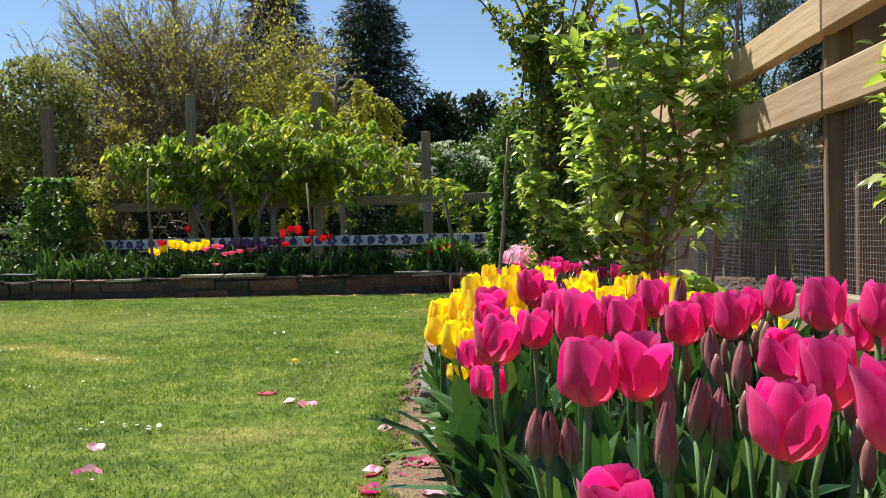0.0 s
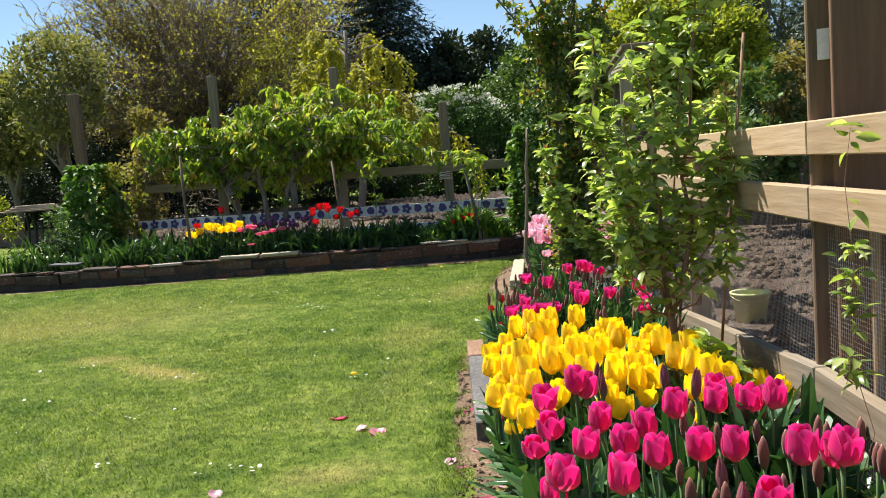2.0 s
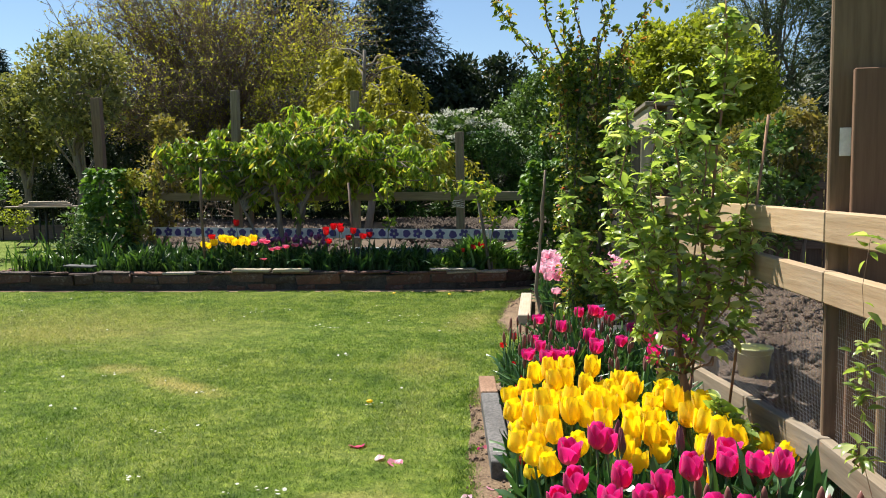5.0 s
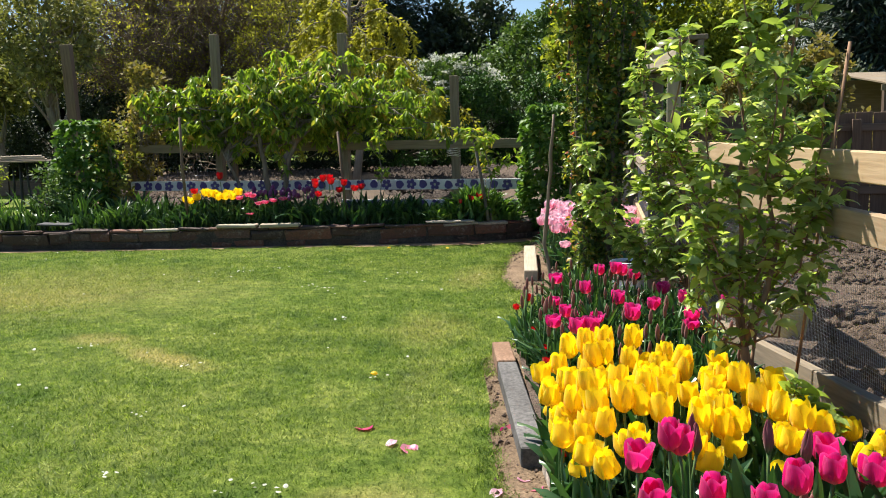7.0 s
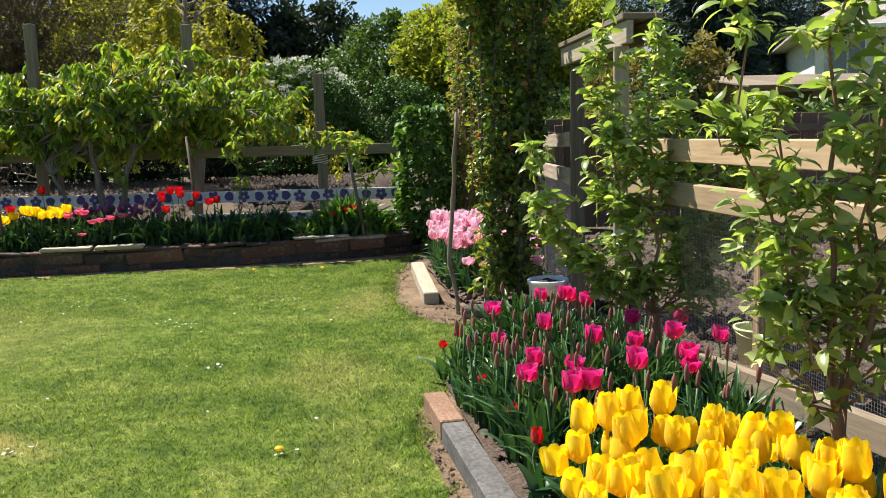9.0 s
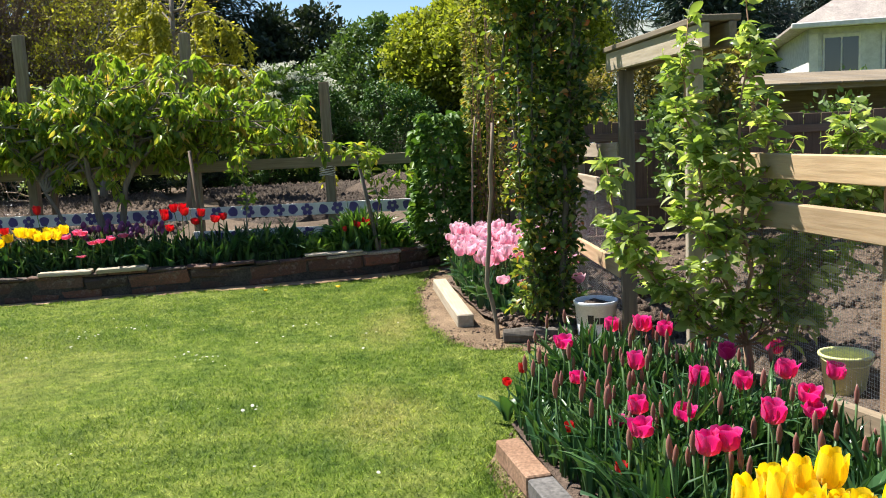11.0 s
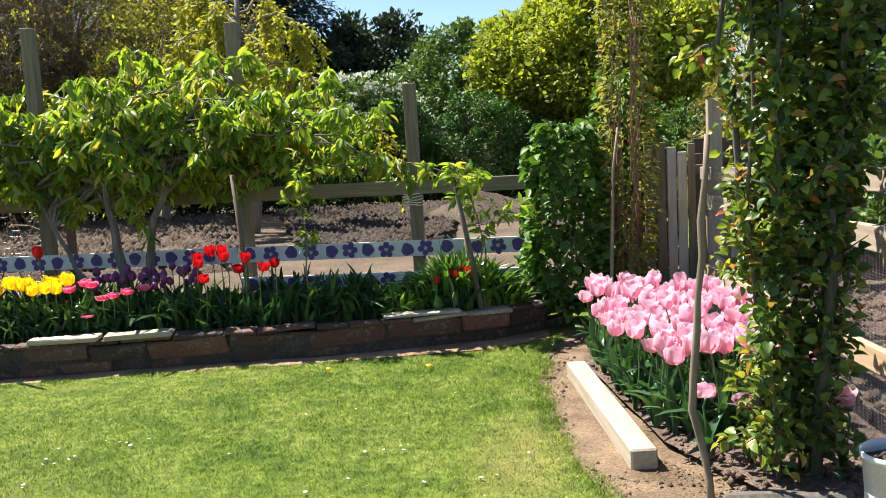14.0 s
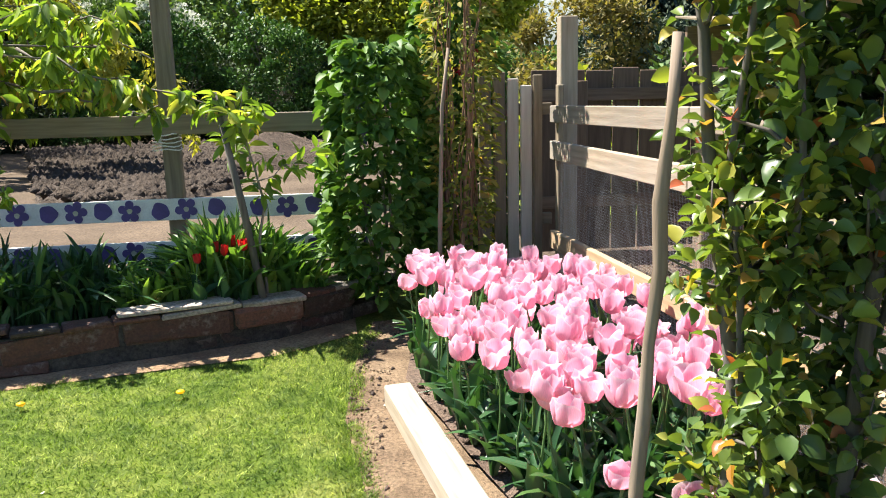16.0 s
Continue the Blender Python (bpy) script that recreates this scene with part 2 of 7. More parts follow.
M_DIRTYW = speckle_mat("dirty_white", (0.22, 0.19, 0.15), (0.62, 0.59, 0.53), 14.0, 60.0, 0.7, 0.3, 0.002)
M_WHITE = plain_mat("white_paint", (0.78, 0.76, 0.72), 0.55, 0, 0.18)
M_PURPLE = plain_mat("purple_paint", (0.10, 0.065, 0.22), 0.6, 0, 0.3)
M_YDOT = plain_mat("pale_paint_dot", (0.50, 0.48, 0.36), 0.6)
M_WIRE = plain_mat("galvanised_wire", (0.45, 0.46, 0.47), 0.4, 0.7)
M_PAIL = plain_mat("white_plastic", (0.80, 0.81, 0.83), 0.35, 0, 0.08)
M_INK = plain_mat("dark_print", (0.02, 0.022, 0.02), 0.5)
M_LIME = plain_mat("pale_lime_plastic", (0.76, 0.77, 0.34), 0.45, 0, 0.15)
M_STRAP = plain_mat("pale_tie", (0.46, 0.47, 0.46), 0.6)
M_ROOF = speckle_mat("grey_roof", (0.26, 0.25, 0.25), (0.38, 0.37, 0.36), 3.0, 30.0, 0.8, 0.4)
M_HWALL = plain_mat("house_render", (0.66, 0.66, 0.66), 0.8)
M_HILL = speckle_mat("far_hill", (0.13, 0.17, 0.17), (0.21, 0.25, 0.25), 0.02, 0.12, 0.95, 0.2)


# ---- building helpers ----
def wm(ob):
    return ob.matrix_basis if ob.parent is None else wm(ob.parent) @ ob.matrix_basis


def mesh(name, verts, faces, mat, smooth=False, uvs=None):
    me = bpy.data.meshes.new(name)
    if isinstance(faces, np.ndarray):
        n, k = faces.shape
        me.vertices.add(len(verts))
        me.vertices.foreach_set("co", np.asarray(verts, np.float32).ravel())
        me.loops.add(n * k)
        me.loops.foreach_set("vertex_index", np.ascontiguousarray(faces, np.int32).ravel())
        me.polygons.add(n)
        me.polygons.foreach_set("loop_start", np.arange(0, n * k, k, dtype=np.int32))
        me.polygons.foreach_set("loop_total", np.full(n, k, np.int32))
        me.update(calc_edges=True)
    else:
        me.from_pydata(np.asarray(verts, float).tolist(), [], faces)
    if uvs is not None:
        lay = me.uv_layers.new(name="UVMap")
        idx = np.empty(len(me.loops), np.int32)
        me.loops.foreach_get("vertex_index", idx)
        lay.data.foreach_set("uv", np.asarray(uvs, float)[idx].ravel())
    me.materials.append(mat)
    if smooth:
        me.polygons.foreach_set("use_smooth", [True] * len(me.polygons))
    me.update()
    return me


def thing(name, loc=(0, 0, 0), label="", category="", group="", kind="", data=None, rz=0.0):
    ob = new(name, data)
    ob.matrix_basis = pose(*loc, 0, 0, rz)
    return tagged(ob, label, category, group, kind)


def put(name, data, parent, m=None, label=""):
    """A part: data under parent, at the world pose m (or the parent's own)."""
    ob = new(name, data)
    ob.parent = parent
    ob.matrix_basis = wm(parent).inverted() @ m if m is not None else Matrix()
    return tagged(ob, label)


def part(name, bm, mat, parent, label="", smooth=False):
    me = bpy.data.meshes.new(name)
    bm.to_mesh(me)
    bm.free()
    me.materials.append(mat)
    if smooth:
        me.polygons.foreach_set("use_smooth", [True] * len(me.polygons))
    return put(name, me, parent, None, label)


BOXES = {}


def box_data(sx, sy, sz, mat, bevel=0.004, name="board"):
    """A bevelled block, centred."""
    key = (round(sx, 3), round(sy, 3), round(sz, 3), mat.name, round(bevel, 4))
    if key not in BOXES:
        bm = bmesh.new()
        bmesh.ops.create_cube(bm, size=1.0)
        bmesh.ops.scale(bm, vec=(sx, sy, sz), verts=bm.verts)
        if bevel > 0:
            bmesh.ops.bevel(bm, geom=bm.edges[:], offset=bevel, segments=1, affect='EDGES')
        me = bpy.data.meshes.new(name)
        bm.to_mesh(me)
        bm.free()
        me.materials.append(mat)
        BOXES[key] = me
    return BOXES[key]


def span(p0, p1, roll=0.0):
    """A pose midway between two points, its x axis from p0 to p1, z as upright as can be; and the length."""
    p0, p1 = Vector(p0), Vector(p1)
    x = (p1 - p0).normalized()
    y = Vector((0, 0, 1)).cross(x).normalized()
    z = x.cross(y)
    m = Matrix((x, y, z)).transposed().to_4x4()
    return Matrix.Translation((p0 + p1) / 2) @ m @ pose(0, 0, 0, roll), (p1 - p0).length


def beam(name, p0, p1, thick, high, mat, parent, label="", bevel=0.004, roll=0.0):
    m, length = span(p0, p1, roll)
    return put(name, box_data(length, thick, high, mat, bevel, name), parent, m, label)


def post(name, x, y, z0, z1, sx, sy, mat, parent, rz=0.0, label="", bevel=0.005, lean=(0, 0)):
    m = Matrix.Translation((x, y, (z0 + z1) / 2)) @ pose(0, 0, 0, lean[0], lean[1], rz)
    return put(name, box_data(sx, sy, z1 - z0, mat, bevel, name), parent, m, label)


def tube(points, radii, sides=6):
    """Vertices and faces of a tapered tube along points."""
    P = np.asarray(points, float)
    n = len(P)
    T = np.gradient(P, axis=0)
    T /= np.linalg.norm(T, axis=1)[:, None] + 1e-9
    ref = np.array([0.31, 0.17, 0.93])
    A = np.cross(T, ref)
    A /= np.linalg.norm(A, axis=1)[:, None] + 1e-9
    B = np.cross(T, A)
    ang = np.linspace(0, 2 * np.pi, sides, endpoint=False)
    V = (P[:, None] + np.asarray(radii, float)[:, None, None] * (np.cos(ang)[None, :, None] * A[:, None] + np.sin(ang)[None, :, None] * B[:, None])).reshape(-1, 3)
    F = [(i * sides + j, i * sides + (j + 1) % sides, (i + 1) * sides + (j + 1) % sides, (i + 1) * sides + j) for i in range(n - 1) for j in range(sides)]
    F.append(tuple(range(sides))[::-1])
    F.append(tuple((n - 1) * sides + j for j in range(sides)))
    return V, F


def joined(pieces):
    V, F, k = [], [], 0
    for v, f in pieces:
        V.append(np.asarray(v, float))
        F += [tuple(i + k for i in q) for q in f]
        k += len(v)
    return np.concatenate(V), F


def unit(v):
    return v / (np.linalg.norm(v, axis=-1, keepdims=True) + 1e-9)


def leaf_geo(P, D, L, W, fine=False, fold=0.30, droop=0.25):
    """Leaves that start at P and point along D: fine ones are folded, curled and rounded to a point."""
    P, D = np.asarray(P, float), unit(np.asarray(D, float))
    n = len(P)
    L, W = np.broadcast_to(L, n)[:, None], np.broadcast_to(W, n)[:, None]
    R = rng.normal(size=(n, 3)) * 0.6 + np.array([0, 0, 1.0])
    S = unit(np.cross(D, R))
    N = np.cross(S, D)
    if fine:
        tip = P + D * L - N * L * droop
        rows = [P]
        for u, w in ((0.14, 0.56), (0.38, 1.0), (0.66, 0.84), (0.87, 0.40)):
            c = P + D * L * u - N * L * droop * u * u * 0.8
            rows += [c + S * W / 2 * w + N * W * fold * w, c, c - S * W / 2 * w + N * W * fold * w]
        V = np.stack(rows + [tip], 1).reshape(-1, 3)
        k = np.arange(n)[:, None] * 14
        quads = [[0, 2, 1], [0, 3, 2]]
        for r in (1, 4, 7):
            quads += [[r, r + 1, r + 4], [r, r + 4, r + 3], [r + 1, r + 2, r + 5], [r + 1, r + 5, r + 4]]
        F = np.concatenate([k + np.array(q) for q in quads + [[10, 11, 13], [11, 12, 13]]])
    else:
        V = np.stack([P, P + D * L * 0.45 + S * W / 2, P + D * L, P + D * L * 0.45 - S * W / 2], 1).reshape(-1, 3)
        F = np.arange(n)[:, None] * 4 + np.array([0, 3, 2, 1])
    return V, F


def ball(n, centre, r, shell=0.0):
    """Points in an ellipsoid; shell 1 keeps them near its skin."""
    d = unit(rng.normal(size=(n, 3)))
    u = rng.random((n, 1)) ** (1 / 3)
    u = u * (1 - shell) + shell * (0.82 + 0.18 * rng.random((n, 1)))
    return np.asarray(centre, float) + d * u * np.asarray(r, float), d


def crown(clumps, per, size, spread, up=0.2, fine=False, wide=0.55, hang=0.0):
    """Leaves in clumps (x, y, z, radius)."""
    C = np.asarray(clumps, float)
    idx = np.repeat(np.arange(len(C)), per)
    d = unit(rng.normal(size=(len(idx), 3)))
    u = rng.random((len(idx), 1)) ** 0.45
    P = C[idx, :3] + d * u * C[idx, 3:4] * np.array([1, 1, spread])
    D = d * 0.7 + rng.normal(size=d.shape) * 0.55 + np.array([0, 0, up - hang])
    L = size * (0.6 + 0.8 * rng.random(len(idx)))
    return leaf_geo(P, D, L, L * wide, fine)


def in_poly(P, poly):
    P = np.asarray(P, float)
    poly = np.asarray(poly, float)
    x, y = P[:, 0], P[:, 1]
    inside = np.zeros(len(P), bool)
    for (x0, y0), (x1, y1) in zip(poly, np.roll(poly, -1, 0)):
        c = ((y0 > y) != (y1 > y)) & (x < (x1 - x0) * (y - y0) / (y1 - y0 + 1e-12) + x0)
        inside ^= c
    return inside


def scatter(poly, gap, tries=6000):
    """Points in a polygon, no two nearer than gap."""
    poly = np.asarray(poly, float)
    lo, hi = poly.min(0), poly.max(0)
    Q = lo + rng.random((tries, 2)) * (hi - lo)
    Q = Q[in_poly(Q, poly)]
    kept = []
    for q in Q:
        if all((q[0] - k[0]) ** 2 + (q[1] - k[1]) ** 2 > gap * gap for k in kept):
            kept.append(q)
    return np.array(kept)


def sheet(name, poly, z, mat, step=0.12, rough=0.01, mound=0.0, label="", category="", kind="structure", freq=3.0, floor=None):
    """A piece of ground with uneven relief: a grid cut to an outline, its rim sunk."""
    poly = np.asarray(poly, float)
    bm = bmesh.new()
    f = bm.faces.new([bm.verts.new((x, y, 0)) for x, y in poly])
    lo, hi = poly.min(0), poly.max(0)
    for ax in (0, 1):
        for c in np.arange(lo[ax] + step, hi[ax], step):
            pt, no = [0, 0, 0], [0, 0, 0]
            pt[ax], no[ax] = c, 1
            bmesh.ops.bisect_plane(bm, geom=bm.verts[:] + bm.edges[:] + bm.faces[:], plane_co=pt, plane_no=no)
    bm.edges.ensure_lookup_table()
    rim = {v for e in bm.edges if len(e.link_faces) == 1 for v in e.verts}
    for v in bm.verts:
        n = noise.noise(Vector((v.co.x * freq, v.co.y * freq, 0.3))) + 0.5 * noise.noise(Vector((v.co.x * freq * 2.7, v.co.y * freq * 2.7, 5.1)))
        if v in rim:
            v.co.z = (floor if floor is not None else z - 0.01)
            v.co.x += 0.05 * step * n
        else:
            v.co.z = z + rough * n + mound
    me = bpy.data.meshes.new(name)
    bm.to_mesh(me)
    bm.free()
    me.materials.append(mat)
    me.polygons.foreach_set("use_smooth", [True] * len(me.polygons))
    return thing(name, (0, 0, 0), label, category, "", kind, me)


# ---- ground ----
def ground():
    xs = np.concatenate([[-900, -300, -120, -60, -30], np.arange(-16, 9, 0.5), [12, 30, 60, 120, 300, 900]])
    ys = np.concatenate([[-300, -60, -20, -8], np.arange(-3, 24, 0.5), [28, 40, 70, 150, 400, 1500]])
    V = [(x, y, 0.012 * noise.noise(Vector((x * 0.5, y * 0.5, 0))) if -16 < x < 9 and -3 < y < 24 else 0) for y in ys for x in xs]
    n = len(xs)
    F = [(j * n + i, j * n + i + 1, (j + 1) * n + i + 1, (j + 1) * n + i) for j in range(len(ys) - 1) for i in range(n - 1)]
    return thing("ground", (0, 0, 0), "mown green lawn with pale dry patches", "lawn", "", "structure", mesh("ground", V, F, M_LAWN, True))


ground()

EDGE = [(-0.70, 10.25), (-0.85, 9.4), (-0.90, 8.8), (-0.85, 8.1), (-0.76, 7.45), (-0.62, 6.98), (-0.40, 6.78), (-0.05, 6.68), (0.10, 6.35),
        (-0.10, 5.8), (-0.36, 5.2), (-0.47, 4.85), (-0.42, 4.6), (-0.30, 4.05), (-0.20, 3.4), (-0.06, 2.85), (0.10, 2.3), (0.28, 1.6), (0.42, 0.6)]
BED = EDGE + [(1.9, 0.2), (1.55, 1.0), (1.15, 3.0), (0.72, 5.9), (0.52, 7.2), (0.42, 10.3)]
sheet("soil_strip", BED, 0.012, M_STRIP, 0.16, 0.012, 0, "dry crumbly earth strip along the lawn edge", "soil", floor=0.002)

WALL = [(-7.55, 8.62), (-6.2, 8.86), (-5.0, 9.10), (-3.6, 9.40), (-2.4, 9.62), (-1.75, 9.80), (-1.2, 10.0), (-0.80, 10.32)]


def along(line, s):
    """The point and heading at a way s along a polyline."""
    for a, b in zip(line, line[1:]):
        d = math.dist(a, b)
        if s <= d or b is line[-1]:
            u = s / d
            return a[0] + (b[0] - a[0]) * u, a[1] + (b[1] - a[1]) * u, math.atan2(b[1] - a[1], b[0] - a[0])
        s -= d


def line_len(line):
    return sum(math.dist(a, b) for a, b in zip(line, line[1:]))


STONES = {}


def stone_data(sx, sy, sz, mat, kind):
    """A rough block: bevelled, its faces knocked out of true."""
    key = (round(sx, 3), round(sy, 3), round(sz, 3), mat.name, kind)
    if key not in STONES:
        bm = bmesh.new()
        bmesh.ops.create_cube(bm, size=1.0)
        bmesh.ops.scale(bm, vec=(sx, sy, sz), verts=bm.verts)
        bmesh.ops.bevel(bm, geom=bm.edges[:], offset=min(0.012, sz * 0.25), segments=1, affect='EDGES')
        q = random.Random(round(sx * 1000) * 7 + sum(map(ord, str(kind))))
        for v in bm.verts:
            v.co += Vector((q.uniform(-1, 1), q.uniform(-1, 1), q.uniform(-1, 1))) * min(0.010, sz * 0.12)
        me = bpy.data.meshes.new("brick")
        bm.to_mesh(me)
        bm.free()
        me.materials.append(mat)
        STONES[key] = me
    return STONES[key]


def brick_wall():
    wall = thing("garden_wall", (-3.6, 9.4, 0), "low dark brick edging wall of a raised flower bed", "wall", "", "structure")
    total = line_len(WALL)
    core = []
    for off, z in ((0.018, -0.05), (0.018, 0.19), (0.10, 0.19), (0.10, -0.05)):
        row = []
        for i in range(41):
            x, y, a = along(WALL, total * i / 40)
            row.append((x - math.sin(a) * off, y + math.cos(a) * off, z))
        core.append(row)
    V = [p for r in core for p in r]
    F = [(r * 41 + i, r * 41 + i + 1, ((r + 1) % 4) * 41 + i + 1, ((r + 1) % 4) * 41 + i) for r in range(4) for i in range(40)]
    F += [(0, 41, 82, 123), (40, 163, 122, 81)]
    put("core", mesh("core", V, F, M_MORTAR), wall, Matrix(), "dark mortar core")
    rnd = random.Random(4)
    for course in range(2):
        s = 0.0 if course % 2 else -0.12
        while s < total - 0.05:
            ln = rnd.choice((0.24, 0.31, 0.38, 0.46, 0.55))
            x, y, a = along(WALL, max(0.02, min(total - 0.02, s + ln / 2)))
            h = rnd.uniform(0.085, 0.125) if course else rnd.uniform(0.06, 0.09)
            z = 0.145 + rnd.uniform(-0.008, 0.008) if course else 0.04 + rnd.uniform(-0.01, 0.008)
            out = rnd.uniform(-0.016, 0.016) + (0.050 if course else 0.074)
            m = Matrix.Translation((x - math.sin(a) * out, y + math.cos(a) * out, z)) @ pose(0, 0, 0, rnd.uniform(-7, 7), rnd.uniform(-3.5, 3.5), math.degrees(a) + rnd.uniform(-5, 5))
            put("brick", stone_data(ln - 0.012, 0.11, h, M_BRICK if rnd.random() < 0.96 else M_STONE, rnd.randrange(4)), wall, m)
            s += ln
    # capping stones, broken and uneven
    s = 0.0
    while s < total:
        ln = rnd.choice((0.22, 0.28, 0.34, 0.4))
        x, y, a = along(WALL, min(total - 0.02, s + ln / 2))
        m = Matrix.Translation((x - math.sin(a) * 0.07, y + math.cos(a) * 0.07, 0.212 + rnd.uniform(-0.008, 0.006))) @ pose(0, 0, 0, rnd.uniform(-3, 3), rnd.uniform(-3, 3), math.degrees(a) + rnd.uniform(-4, 4))
        put("coping_stone", stone_data(ln, 0.15, 0.028, M_STONE if rnd.random() < 0.07 else M_BRICK, rnd.randrange(4)), wall, m)
        s += ln + 0.008
    # two cut slabs on the top, and a thin slab further along
    for x0, x1, y, dy in ((-4.33, -3.88, 9.28, 0.10), (-3.84, -3.40, 9.38, 0.10), (-1.98, -1.45, 9.80, 0.17)):
        m, ln = span((x0, y, 0.246), (x1, y + dy, 0.246))
        put("slab", stone_data(ln, 0.14, 0.034 if x0 < -3 else 0.02, M_BEAM if x0 < -3 else M_STONE, 1), wall, m, "pale cut slab")
    # flat stones at the open end
    for x, y, w in ((-0.83, 10.38, 0.3), (-0.70, 10.46, 0.26)):
        put("flagstone", box_data(w, 0.2, 0.03, M_STONE, 0.01, "flagstone"), wall, pose(x, y, 0.225, 3, -4, 30), "pale flat stone")
    # the return of the wall at its far end
    for k in range(2):
        for i in range(9):
            put("brick", stone_data(0.222, 0.11, 0.094, M_BRICK, i % 4), wall, pose(-7.5 - 0.02 * i, 8.78 + 0.235 * i, 0.046 + 0.103 * k, 0, 0, 96 + rnd.uniform(-2, 2)))
    return wall


brick_wall()
BACKBED = [(x, y + 0.10) for x, y in WALL] + [(-0.3, 10.85), (-1.9, 10.95), (-6.4, 10.95), (-7.7, 10.9), (-7.5, 9.0)]
sheet("bare_foot", [(x, y + 0.03) for x, y in WALL] + [(x, y - 0.12 - 0.04 * math.sin(5 * x) - 0.14 * max(0.0, min(1.0, (x + 2.6) / 1.2))) for x, y in reversed(WALL)], 0.008, M_STRIP, 0.06, 0.006, 0, "narrow strip of bare earth along the foot of the wall", "soil", floor=0.004)
sheet("raised_bed", BACKBED, 0.165, M_SOIL, 0.2, 0.02, 0, "dark soil of the raised flower bed", "soil")
sheet("flower_bed", [(-0.62, 9.15), (-0.36, 7.65), (-0.05, 7.0), (0.35, 6.9), (0.48, 7.3), (0.40, 10.2), (-0.1, 10.4), (-0.5, 9.9)], 0.05, M_SOIL, 0.16, 0.02, 0, "dark garden soil under the pale pink tulips", "soil")
sheet("tulip_bed", [(-0.34, 5.25), (0.02, 3.4), (0.28, 2.3), (0.45, 0.9), (1.55, 0.7), (1.14, 3.0), (0.70, 5.8), (0.2, 6.0), (-0.1, 5.8)], 0.055, M_SOIL, 0.16, 0.02, 0, "dark garden soil under the tulips", "soil")
sheet("chicken_run", [(1.75, -0.4), (1.22, 2.75), (0.76, 5.9), (0.55, 7.2), (0.44, 12.6), (9.0, 12.6), (9.0, -0.4)], 0.045, M_DUG, 0.3, 0.05, 0, "bare scratched earth inside the wire run", "soil", floor=0.02)
sheet("vegetable_plot", [(-7.6, 11.0), (0.42, 11.0), (3.5, 30.0), (-16.0, 27.0)], 0.13, M_PATH, 0.7, 0.03, 0, "pale trodden earth between vegetable beds", "soil")
sheet("dug_bed", [(-3.35, 14.35), (-2.55, 14.8), (-1.95, 16.3), (-2.5, 24.5), (-6.9, 23.6), (-5.6, 20.5), (-4.1, 15.4)], 0.23, M_DUG, 0.2, 0.08, 0, "freshly dug brown soil bed", "soil", freq=3.5, floor=0.12)
sheet("dug_bed", [(-8.2, 13.0), (-4.3, 13.4), (-4.9, 15.9), (-7.8, 23.5), (-12.0, 22.5)], 0.22, M_DUG, 0.22, 0.08, 0, "freshly dug brown soil bed", "soil", freq=3.5, floor=0.12)
sheet("dug_bed", [(-0.95, 17.6), (0.6, 16.5), (1.6, 25.0), (-1.5, 25.0)], 0.23, M_DUG, 0.2, 0.08, 0, "freshly dug brown soil bed", "soil", freq=3.5, floor=0.12)


def soil_heap(x, y, r, h):
    n = 26
    V, F = [(x, y, 0.15 + h)], []
    for k in range(1, 10):
        for j in range(n):
            a, u = 2 * math.pi * j / n, k / 9
            q = r * u * (1 + 0.12 * math.sin(3 * a + 1))
            px, py = x + q * math.cos(a), y + q * math.sin(a) * 0.8
            V.append((px, py, 0.13 + h * (1 - u) ** 0.8 + (0.06 * noise.noise(Vector((px * 6, py * 6, 0))) if k < 9 else -0.02)))
    F = [(0, 1 + j, 1 + (j + 1) % n) for j in range(n)]
    F += [(1 + (k - 1) * n + j, 1 + k * n + j, 1 + k * n + (j + 1) % n, 1 + (k - 1) * n + (j + 1) % n) for k in range(1, 9) for j in range(n)]
    thing("soil_mound", (0, 0, 0), "heap of loose brown soil in the vegetable plot", "soil mound", "", "", mesh("soil_mound", V, F, M_DUG, True))


soil_heap(-1.75, 19.4, 1.3, 0.55)


